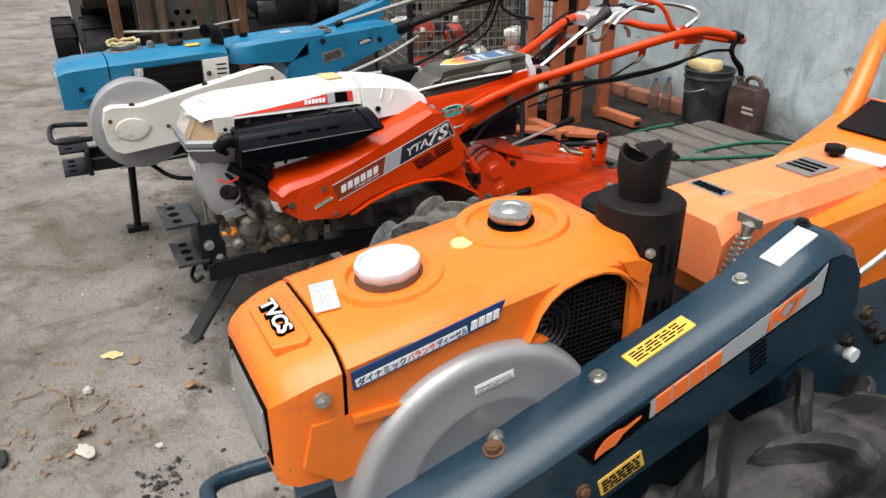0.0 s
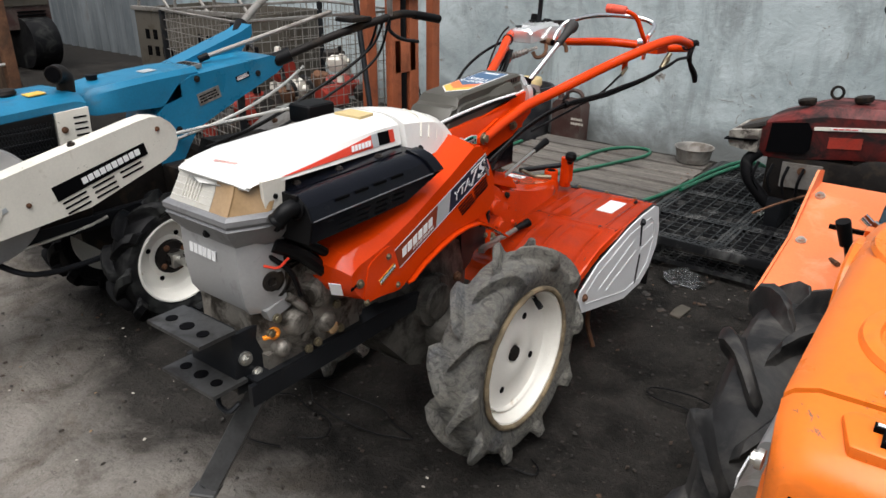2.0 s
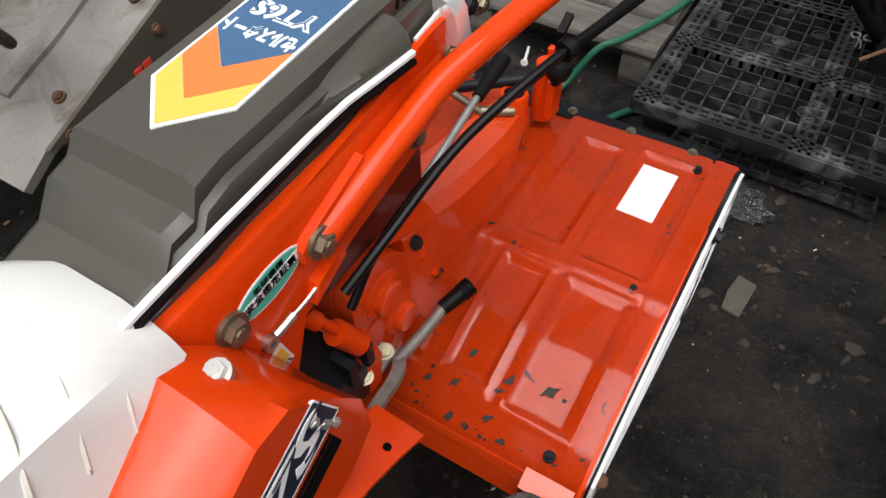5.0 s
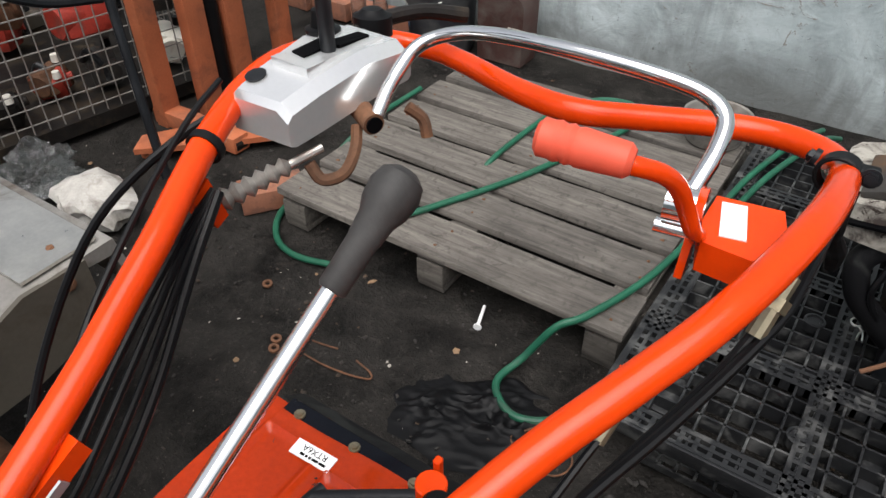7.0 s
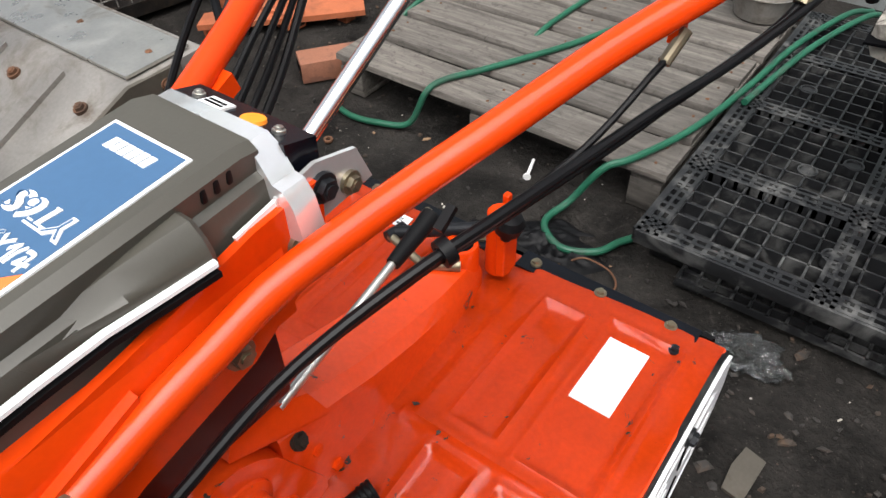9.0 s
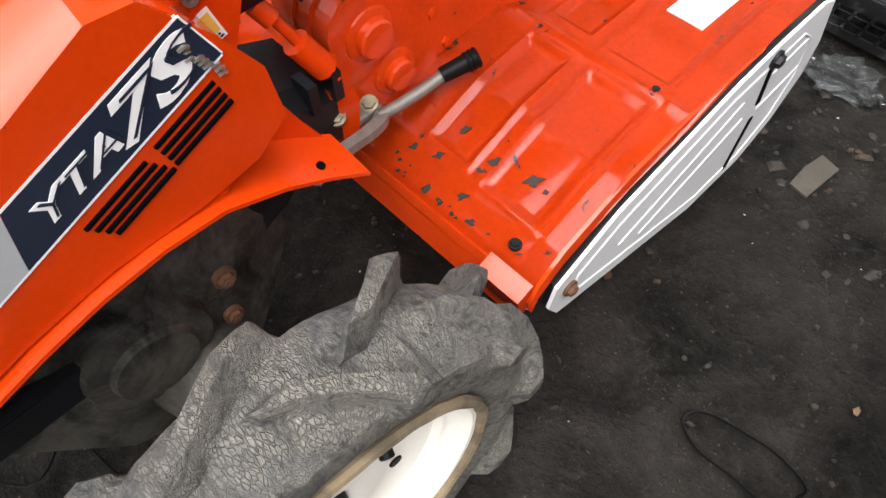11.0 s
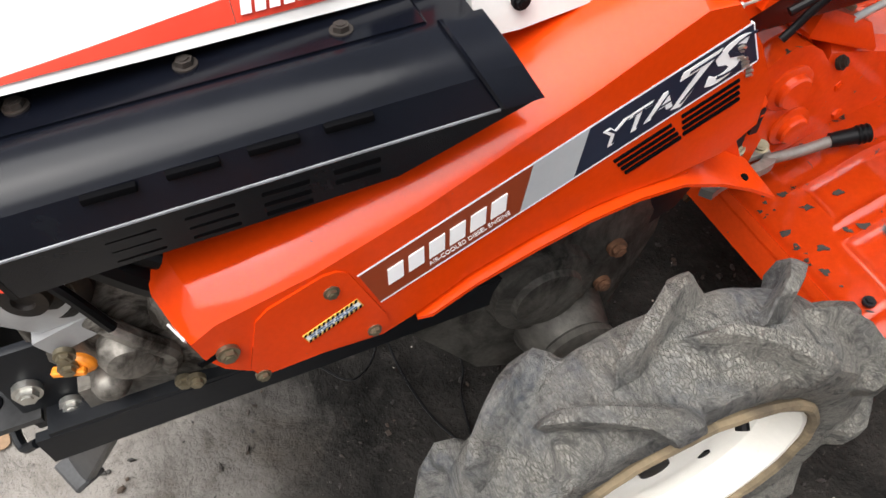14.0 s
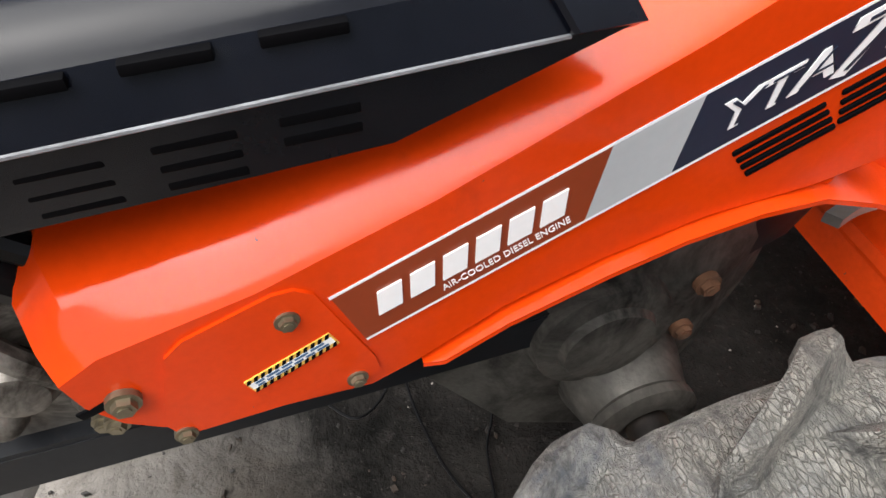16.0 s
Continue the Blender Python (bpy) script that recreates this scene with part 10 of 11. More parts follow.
def jerry_can():
    c = (-0.99, 2.97)
    T = thing("jerry_can", (c[0], c[1], 0), "grimy dark red-brown plastic jerry can by the wall", "jerry can")
    bm = rprism([(-1.095, 0.004), (-0.885, 0.004), (-0.882, 0.255), (-0.905, 0.29), (-1.07, 0.29), (-1.098, 0.265)], "y", 2.91, 3.04, 0.018, 3)
    body = part("can_body", bm, can_brown, T)
    bm = B()
    tube(bm, ((-1.02, 2.975, 0.285), (-1.02, 2.975, 0.33), (-0.985, 2.975, 0.352), (-0.93, 2.975, 0.345), (-0.905, 2.975, 0.31), (-0.90, 2.975, 0.28)), 0.014, 12, 5)
    part("handle", bm, can_brown, body)
    bm = B()
    cyl(bm, (-1.065, 2.975, 0.28), (-1.075, 2.975, 0.335), 0.022, 0.020)
    cyl(bm, (-1.073, 2.975, 0.325), (-1.08, 2.975, 0.345), 0.027)
    part("spout_cap", bm, can_brown, body)
    T.location += Vector((-0.13, 0.075, 0.0))
    bars("print", 2, 0.09, 0.06, frame_on((-1.04, 2.909, 0.15), (1, 0, 0), (0, 0, 1)), litter, body, seed=12)


jerry_can()


def old_engine():
    """The dark red machine that sits across the plastic pallet."""
    T = thing("old_tiller", (0.75, 1.95, 0.135), "old dark red engine with grimy hood on the plastic pallet", "engine")
    def ring(x, zt, zs, zb, y0=1.85, y1=2.16):
        return [(x, y0 + 0.01, zb), (x, y0, zb + 0.03), (x, y0, zs), (x, y0 + 0.035, zt - 0.008), (x, (y0 + y1) / 2, zt), (x, y1 - 0.035, zt - 0.008), (x, y1, zs), (x, y1, zb)]
    bm = B()
    loft(bm, [ring(0.395, 0.530, 0.515, 0.385), ring(0.42, 0.548, 0.528, 0.378), ring(0.55, 0.600, 0.560, 0.385), ring(0.62, 0.622, 0.578, 0.40), ring(0.72, 0.630, 0.585, 0.415), ring(0.95, 0.64, 0.60, 0.44), ring(1.30, 0.64, 0.60, 0.46), ring(1.38, 0.615, 0.58, 0.47)])
    bevel(bm, 0.012, 2, 24)
    hood = part("hood", bm, dark_red, T, "dark red hood with black grime")
    part("mesh_panel", rprism([(0.425, 0.405), (0.575, 0.418), (0.592, 0.44), (0.590, 0.515), (0.568, 0.548), (0.432, 0.528)], "y", 1.842, 1.856, 0.004), ink, hood, "black mesh side panel")
    part("red_patch", rprism([(0.655, 0.455), (0.775, 0.468), (0.775, 0.512), (0.655, 0.50)], "y", 1.846, 1.853, 0.002), pump_red, hood)
    m = frame_on((0.595, 1.8485, 0.520), (1, 0, 0.115), (0, 0, 1))
    st = decal("strip", [(0, 0), (0.34, 0.0), (0.34, 0.014), (0, 0.014)], m, cream_paint, hood, 0.004, "faded yellow and white strip")
    decal("white_field", [(0.06, 0.002), (0.17, 0.002), (0.17, 0.012), (0.06, 0.012)], m, sticker_white, st, 0.005)
    bars("print", 1, 0.09, 0.009, m @ Matrix.Translation((0.07, 0.003, 0.0042)), sticker_red, st, seed=5)
    for x, z in ((0.53, 0.598), (0.735, 0.634)):
        bm = B()
        revolve(bm, [(0.0, 0.030), (0.010, 0.036), (0.022, 0.036), (0.026, 0.028), (0.027, 0.002)], (x, 1.96, z), (-0.2, 0, 1), 24)
        part("cap", bm, grimy_iron, hood)
    bm = B()
    n = 20
    tube(bm, [(0.634 + 0.022 * math.sin(2 * math.pi * k / n), 1.95, 0.662 - 0.024 * math.cos(2 * math.pi * k / n)) for k in range(n + 1)], 0.006, 8, 1)
    part("lifting_eye", bm, grimy_iron, hood, "iron lifting eye")
    # pale headlamp end
    bm = B()
    loft(bm, [[(x, 1.90 - w, z0), (x, 1.90 + w + 0.1, z0), (x, 1.90 + w + 0.1, z1), (x, 1.90 - w, z1)] for x, w, z0, z1 in ((0.265, 0.06, 0.43, 0.468), (0.28, 0.075, 0.41, 0.478), (0.33, 0.085, 0.405, 0.488), (0.395, 0.085, 0.40, 0.495))])
    bevel(bm, 0.012, 2)
    lamp = part("lamp_housing", bm, peeling_cream, T, "peeling cream lamp housing")
    part("lamp_gap", rprism([(0.26, 0.440), (0.395, 0.452), (0.395, 0.458), (0.26, 0.446)], "y", 1.80, 2.09, 0.001), ink, lamp)
    part("torn_cover", rbox((0.36, 1.92, 0.505), (0.10, 0.16, 0.02), 0.006, 2, Matrix.Rotation(-0.35, 3, "Y")), dark_clutter, T)
    # running gear below
    bm = B()
    box(bm, (0.60, 1.98, 0.30), (0.34, 0.24, 0.20))
    box(bm, (0.95, 1.98, 0.32), (0.40, 0.22, 0.22))
    bevel(bm, 0.02, 2)
    part("crankcase", bm, grimy_iron, T, "black oily crankcase")
    part("side_plate", rprism([(0.50, 0.265), (0.64, 0.27), (0.655, 0.375), (0.50, 0.37)], "y", 1.848, 1.86, 0.004), alu_cast_clean, T, "grimy pale plate with a pulley hole")
    bm = B()
    cyl(bm, (0.58, 1.846, 0.345), (0.58, 1.836, 0.345), 0.016)
    part("boss", bm, rust, T)
    bm = B()
    tube(bm, ((0.40, 1.86, 0.40), (0.36, 1.84, 0.35), (0.38, 1.83, 0.28), (0.43, 1.84, 0.22), (0.47, 1.86, 0.17)), 0.026, 12, 5)
    part("intake_hose", bm, rubber, T)
    bm = B()
    tube(bm, ((0.62, 1.84, 0.25), (0.52, 1.80, 0.20), (0.44, 1.75, 0.155)), 0.005, 8, 4)
    part("rod", bm, rust, T)
    bm = B()
    revolve(bm, [(-0.04, 0.13), (0.0, 0.135), (0.01, 0.12), (0.012, 0.02)], (0.86, 1.86, 0.30), (0, -1, 0), 40)
    part("flywheel", bm, grimy_iron, T)
    for x in (0.50, 1.05):
        part("skid", rbox((x, 1.98, 0.1425), (0.06, 0.30, 0.13), 0.006), dark_steel, T)
    bm = B()
    for k in range(5):
        a = 0.5 + k * 0.9
        tube(bm, ((0.41 + 0.06 * k, 1.83, 0.36), (0.40 + 0.06 * k, 1.81, 0.30), (0.43 + 0.05 * k, 1.82, 0.24)), 0.007, 6, 4)
    part("loose_wiring", bm, cable_black, T)
    # the lidded iron pot end seen from behind
    bm = B()
    revolve(bm, [(0.0, 0.05), (0.02, 0.060), (0.05, 0.060), (0.055, 0.066), (0.062, 0.066), (0.070, 0.05), (0.075, 0.012), (0.09, 0.010), (0.092, 0.002)], (0.36, 2.07, 0.40), (0, 0, 1), 32)
    part("filter_bowl", bm, cream_paint, T, "rusty cream filter bowl")
    T.location = (0.762, 1.95, 0.190)


old_engine()


# ---- litter and scrap on the floor ----
def lump(name, c, s, mat, label, category, seed, group="", rough=0.25, folds=0.0):
    bm = B()
    bmesh.ops.create_icosphere(bm, subdivisions=5 if folds else 3, radius=1.0)
    for v in bm.verts:
        d = 1 + folds * (0.5 - abs(noise.noise(v.co * 3.1 + Vector((3, seed, 1)))) * 2.2) + rough * noise.noise(v.co * 1.6 + Vector((seed, 0, 0))) + rough * 0.4 * noise.noise(v.co * 5 + Vector((0, seed, 0)))
        q = v.co * d
        v.co = Vector((c[0] + q.x * s[0], c[1] + q.y * s[1], max(0.0, s[2] * 0.85 + q.z * s[2])))
    return solo(name, bm, mat, (c[0], c[1], 0), label, category, group, smooth=28)


lump("concrete_lump", (-1.60, 1.37), (0.15, 0.105, 0.062), pale_rock, "pale broken concrete lump on the ground", "rubble", 4, rough=0.35)
lump("plastic_bag", (-1.87, 1.36), (0.11, 0.10, 0.075), clear_bag, "crumpled clear plastic bag beside the rubble", "bag", 9, rough=0.6, folds=0.3)
lump("plastic_bag", (0.325, 1.33), (0.066, 0.040, 0.026), clear_bag, "crumpled clear plastic bag by the pallet", "bag", 15, rough=0.7, folds=0.35)


def hollow_brick(c, rz, label, s=(0.20, 0.10, 0.07)):
    T = thing("brick", (c[0], c[1], 0), label, "brick", "bricks")
    rot = Matrix.Rotation(rz, 3, "Z")
    bm = rbox((0, 0, s[2] / 2), s, 0.004, 2)
    bmesh.ops.transform(bm, matrix=Matrix.Translation((*c, c[2] if len(c) > 2 else 0)[:3] if False else (c[0], c[1], 0)) @ rot.to_4x4(), verts=bm.verts)
    b = part("brick_body", bm, brick_red, T)
    for k in (-0.025, 0.025):
        h = box(B(), (-s[0] / 2, k, s[2] / 2), (0.004, 0.030, 0.034))
        bmesh.ops.transform(h, matrix=Matrix.Translation((c[0], c[1], 0)) @ rot.to_4x4(), verts=h.verts)
        part("hole", h, ink, b)


hollow_brick((-1.20, 1.72), 0.95, "hollow red brick lying on the earth beside the pallet")
for k, (x, y) in enumerate(((-2.30, 3.03), (-2.05, 3.02), (-1.82, 3.035), (-1.60, 3.03))):
    hollow_brick((x, y), 0.06 * (k - 1), "dusty red brick lined up along the wall", (0.21, 0.10, 0.085))


def bottle(x, y, h, mat, label):
    T = thing("bottle", (x, y, 0), label, "bottle", "bottles by the wall")
    bm = B()
    revolve(bm, [(0.002, 0.02), (0.002, 0.030), (0.01, 0.035), (h * 0.3, 0.034), (h * 0.45, 0.032), (h * 0.62, 0.035), (h * 0.78, 0.026), (h * 0.88, 0.013), (h * 0.93, 0.013), (h * 0.93, 0.004)], (x, y, 0), (0, 0, 1), 24)
    part("bottle_body", bm, mat, T)
    bm = B()
    cyl(bm, (x, y, h * 0.92), (x, y, h), 0.016)
    part("cap", bm, sticker_blue, T)


bottle(-1.80, 2.90, 0.24, clear_bag, "empty clear plastic bottle with blue cap")
bottle(-1.66, 2.88, 0.27, clear_bag, "empty clear plastic bottle with blue cap")
bottle(-2.38, 2.93, 0.28, clear_bag, "empty clear plastic bottle with blue cap")


def nail():
    bm = B()
    a, b = Vector((-0.362, 1.600, 0.008)), Vector((-0.385, 1.672, 0.010))
    cyl(bm, a, b, 0.0045, seg=10)
    cyl(bm, a - (b - a).normalized() * 0.004, a, 0.011, seg=12)
    solo("carriage_bolt", bm, sticker_white, (-0.373, 1.64, 0), "pale carriage bolt lying on the earth", "bolt")


nail()
for k, (x, y) in enumerate(((-0.763, 1.282), (-0.93, 1.42), (-0.745, 1.255))):
    bm = B()
    revolve(bm, [(0.0, 0.014), (0.006, 0.014), (0.006, 0.007), (0.0, 0.007)], (x, y, 0.003), (0.1, 0, 1), 16)
    solo("steel_ring", bm, rust, (x, y, 0.0), "small rusty steel washer on the earth", "washer", "washers")
bm = rprism([(0.398, 1.025), (0.437, 1.018), (0.446, 1.12), (0.405, 1.130), (0.396, 1.08)], "z", 0.003, 0.010, 0.002)
solo("metal_plate", bm, primer, (0.416, 1.083, 0.0), "flat dull scrap metal plate on the earth", "scrap")
bm = rprism([(-1.745, 1.62), (-1.50, 1.86), (-1.33, 2.05), (-1.40, 2.12), (-1.60, 2.02), (-1.80, 1.70)], "z", 0.035, 0.055, 0.004)
for x, y in ((-1.74, 1.68), (-1.42, 2.04)):
    box(bm, (x, y, 0.018), (0.05, 0.05, 0.036))
solo("fork_plate", bm, rusty_orange, (-1.56, 1.86, 0.0), "rusty orange steel foot plate near the bin", "steel plate")


def floor_wires():
    rnd = random.Random(77)
    specs = [((0.50, -0.30, 0.09, 0.055), cable_black, "thin black wire loop on the earth"), ((0.33, -0.02, 0.13, 0.045), cable_black, "thin black wire loop on the earth"),
             ((-0.25, -0.28, 0.15, 0.10), cable_black, "thin black wire loop on the earth"), ((-0.10, -0.12, 0.20, 0.05), cable_black, "thin black wire loop on the earth"),
             ((-0.60, 1.31, 0.13, 0.03), rust, "frayed rusty wire bundle on the earth"), ((0.63, 0.52, 0.10, 0.04), cable_black, "thin black wire loop on the earth"),
             ((-0.05, 1.36, 0.07, 0.05), rust, "tangled rusty wire on the earth"), ((-0.45, -0.05, 0.16, 0.06), cable_black, "thin black wire loop on the earth")]
    for (x, y, rx, ry), mat, lab in specs:
        a0 = rnd.uniform(0, 6.28)
        pts = []
        for k in range(11):
            a = a0 + k * 0.58
            f = rnd.uniform(0.8, 1.15)
            pts.append((x + rx * f * math.cos(a), y + ry * f * math.sin(a), 0.006 + 0.006 * rnd.random()))
        bm = tube(B(), pts, 0.0024, 6, 5)
        solo("wire_loop", bm, mat, (x, y, 0), lab, "wire", "wires on the floor")


floor_wires()


def scrap_sheet(name, x, y, w, l, rz, mat, label, category, seed, lift=0.012):
    """A crumpled flat scrap with a torn edge and some thickness."""
    rnd = random.Random(seed)
    n = 14
    bm = B()
    rings = []
    for k, t in ((1.0, 0.0), (1.0, 0.0016), (0.72, 0.0016), (0.40, 0.0016), (0.05, 0.0016)):
        ring = []
        for i in range(n):
            a = 2 * math.pi * i / n
            f = k * (0.75 + 0.35 * noise.noise((math.cos(a) * 2, math.sin(a) * 2, seed * 3.1)))
            px, py = w * f * math.cos(a), l * f * math.sin(a)
            z = 0.006 + t + lift * max(0.0, noise.noise((px * 40, py * 40, seed))) * (0.4 + k)
            ring.append((x + px * math.cos(rz) - py * math.sin(rz), y + px * math.sin(rz) + py * math.cos(rz), z))
        rings.append(ring)
    loft(bm, rings)
    solo(name, bm, mat, (x, y, 0), label, category, "scraps on the concrete", smooth=40)


def concrete_litter():
    scrap_sheet("paper_scrap", 0.191, -1.024, 0.050, 0.026, 0.4, litter, "torn white paper scrap on stained concrete", "litter", 3, 0.02)
    scrap_sheet("paper_scrap", 0.263, -0.842, 0.014, 0.010, 1.0, litter, "small white paper scrap on stained concrete", "litter", 4)
    scrap_sheet("dry_leaf", 0.021, -0.701, 0.042, 0.030, 0.7, leaf_dry, "curled brown dry leaf on the concrete", "leaf", 5, 0.03)
    scrap_sheet("dry_leaf", 0.103, -1.024, 0.034, 0.020, 2.0, leaf_dry, "curled brown dry leaf on the concrete", "leaf", 6, 0.03)
    scrap_sheet("dry_leaf", -0.208, -0.849, 0.030, 0.018, 0.2, leaf_dry, "small brown dry leaf on the concrete", "leaf", 7, 0.02)
    scrap_sheet("straw_scrap", -0.276, -0.907, 0.048, 0.030, 1.2, straw, "faded yellow straw scrap on the concrete", "litter", 8, 0.01)
    lump("pebble", (-0.100, -0.995, 0.012), (0.016, 0.014, 0.012), pale_rock, "round pale pebble on the concrete", "stone", 9)
    lump("stone_chip", (0.115, -1.230, 0.010), (0.034, 0.020, 0.010), dark_clutter, "flat dark stone chip on the concrete", "stone", 10)
    rnd = random.Random(12)
    for x, y, l, a in ((-0.147, -1.082, 0.075, 0.5), (-0.153, -1.162, 0.060, 1.7), (-0.002, -0.965, 0.050, -0.9), (-0.06, -1.05, 0.06, 0.1)):
        bm = tube(B(), [(x + l * t * math.cos(a) + rnd.uniform(-0.006, 0.006), y + l * t * math.sin(a) + rnd.uniform(-0.006, 0.006), 0.006 + rnd.uniform(0, 0.005)) for t in (-0.6, -0.25, 0.1, 0.45, 0.7)], 0.0028, 6, 3)
        solo("twig", bm, leaf_dry, (x, y, 0), "thin dry twig on the stained concrete", "twig", "twigs on the concrete")


concrete_litter()


def scatter(name, n, area, mat, label, size, seed, flat=0.35, dens=None):
    """Small loose litter, one joined mesh."""
    rnd = random.Random(seed)
    verts, faces = [], []
    for _ in range(n):
        x, y = rnd.uniform(area[0], area[1]), rnd.uniform(area[2], area[3])
        s = size * rnd.choice((0.3, 0.4, 0.5, 0.7, 1.0))
        a, e = rnd.uniform(0, 6.28), rnd.uniform(0.35, 1.0)
        h = s * flat * rnd.uniform(0.6, 1.2)
        i = len(verts)
        k = rnd.randint(4, 6)
        for z, f in ((0.0, 1.0), (h, 0.65)):
            for j in range(k):
                t = a + 2 * math.pi * j / k
                rr = s * f * rnd.uniform(0.7, 1.15)
                ux, uy = rr * math.cos(t), rr * math.sin(t) * e
                verts.append((x + ux * math.cos(a) - uy * math.sin(a), y + ux * math.sin(a) + uy * math.cos(a), z + 0.0005))
        for j in range(k):
            faces.append((i + j, i + (j + 1) % k, i + k + (j + 1) % k, i + k + j))
        faces.append(tuple(i + k + j for j in range(k)))
    me = bpy.data.meshes.new(name)
    me.from_pydata(verts, [], faces)
    me.materials.append(mat)
    tagged(new(name, me), label, "litter", kind="stuff")


scatter("earth_crumbs", 2600, (-1.9, 1.3, -0.7, 3.0), dark_clutter, "dark crumbs of earth and grit on the floor", 0.009, 31, 0.6)
scatter("pale_grit", 300, (-2.6, 1.2, -2.0, 1.7), litter, "pale grit and paper scraps on the floor", 0.0065, 32, 0.4)
scatter("dry_leaves", 45, (-2.6, 1.0, -2.0, 2.0), leaf_dry, "dry brown leaf scraps on the floor", 0.016, 33, 0.18)
scatter("leaf_crumbs", 160, (-0.35, 0.25, -1.25, -0.85), leaf_dry, "brown leaf crumbs trodden on the concrete", 0.012, 35, 0.3)
scatter("oil_crumbs", 60, (0.33, 0.48, -0.92, -0.78), dark_clutter, "dark oily crumbs on the concrete", 0.012, 36, 0.5)
scatter("scrap_chips", 70, (0.1, 0.8, 0.9, 1.45), dark_clutter, "dark metal chips by the pallet", 0.022, 34, 0.25)


def oily_rags():
    bm = B()
    rnd = random.Random(6)
    n = 64
    vs = []
    for j in range(n + 1):
        row = []
        for i in range(n + 1):
            x, y = -0.40 + 0.34 * i / n, 1.22 + 0.30 * j / n
            d = math.hypot((i / n - 0.5) * 2, (j / n - 0.5) * 2)
            wx, wy = x + 0.03 * noise.noise((x * 12, y * 12, 3)), y + 0.03 * noise.noise((x * 12, y * 12, 8))
            fold = 1 - abs(noise.noise((wx * 17, wy * 26, 5))) * 2.2
            fine = 1 - abs(noise.noise((wx * 48, wy * 60, 9))) * 2.0
            z = max(0.0, 0.98 - d + 0.45 * noise.noise((x * 14, y * 14, 1))) * (0.004 + 0.026 * max(0.0, fold) + 0.010 * max(0.0, fine))
            row.append(bm.verts.new((wx + (y - 1.37) * 0.5, wy, min(z, 0.04) - 0.006)))
        vs.append(row)
    for j in range(n):
        for i in range(n):
            bm.faces.new((vs[j][i], vs[j][i + 1], vs[j + 1][i + 1], vs[j + 1][i]))
    solo("oily_rag", bm, black_plastic, (-0.25, 1.37, 0), "black oil-soaked rag trodden into the earth", "rag", smooth=60)


oily_rags()
bm = B()
for s in (-1, 1):
    n = 16
    tube(bm, [(0.443 + s * 0.016 + 0.012 * math.cos(2 * math.pi * k / n), 1.983 + 0.014 * math.sin(2 * math.pi * k / n), 0.143) for k in range(n + 1)], 0.0025, 6, 1)
    tube(bm, ((0.443 + s * 0.009, 1.971, 0.143), (0.443 - s * 0.003, 1.950, 0.143), (0.443 - s * 0.006, 1.922, 0.143)), 0.0028, 6, 3)
solo("scissors", bm, steel, (0.443, 1.955, 0.141), "dull steel scissors lying on the plastic pallet", "scissors")


# ---- machines and bins along the yard's far side ----
def stacker():
    T = thing("hand_stacker", (-1.82, 2.18, 0), "rusty orange hand stacker with upright steel posts", "stacker")
    for x, y, w, d in ((-1.87, 1.87, 0.055, 0.075), (-1.81, 2.02, 0.05, 0.085), (-1.81, 2.19, 0.05, 0.085), (-1.86, 2.47, 0.055, 0.075)):
        part("post", rbox((x, y, 0.87), (w, d, 1.74), 0.004), rusty_orange, T)
    part("cross_plate", rbox((-1.80, 2.105, 0.62), (0.03, 0.20, 0.20), 0.005), rusty_orange, T)
    part("cross_plate", rbox((-1.83, 2.17, 1.60), (0.04, 0.66, 0.09), 0.005), rusty_orange, T)
    bm = B()
    cyl(bm, (-1.83, 2.105, 0.06), (-1.83, 2.105, 0.98), 0.040)
    cyl(bm, (-1.83, 2.105, 0.98), (-1.83, 2.105, 1.45), 0.018)
    part("cylinder", bm, black_plastic, T, "black hydraulic cylinder")
    bm = B()
    tube(bm, ((-1.78, 1.77, 0.985), (-1.78, 2.46, 0.965)), 0.016, 12, 1)
    part("cross_bar", bm, dark_steel, T)
    for y in (1.87, 2.47):
        part("base_leg", rbox((-1.70, y, 0.04), (0.42, 0.07, 0.06), 0.006), rusty_orange, T)
        bm = B()
        cyl(bm, (-1.52, y - 0.025, 0.035), (-1.52, y + 0.025, 0.035), 0.034)
        part("roller", bm, grimy_iron, T)
    bm = B()
    tube(bm, ((-1.56, 1.60, 0.02), (-1.68, 1.66, 0.40), (-1.86, 1.76, 0.98), (-1.92, 1.79, 1.25)), 0.016, 10, 3)
    solo("steel_pipe", bm, dark_steel, (-1.56, 1.60, 0), "dark steel pipe leaning on the wire bin", "pipe")
    bm = B()
    bmesh.ops.create_icosphere(bm, subdivisions=3, radius=1.0)
    for v in bm.verts:
        q = v.co * (1 + 0.4 * noise.noise(v.co * 3))
        v.co = Vector((-1.765 + q.x * 0.045, 2.17 + q.y * 0.045, 1.005 + q.z * 0.055))
    solo("plastic_bag", bm, purple_bag, (-1.765, 2.17, 0.96), "crumpled purple plastic bag tied to the bar", "bag")


stacker()


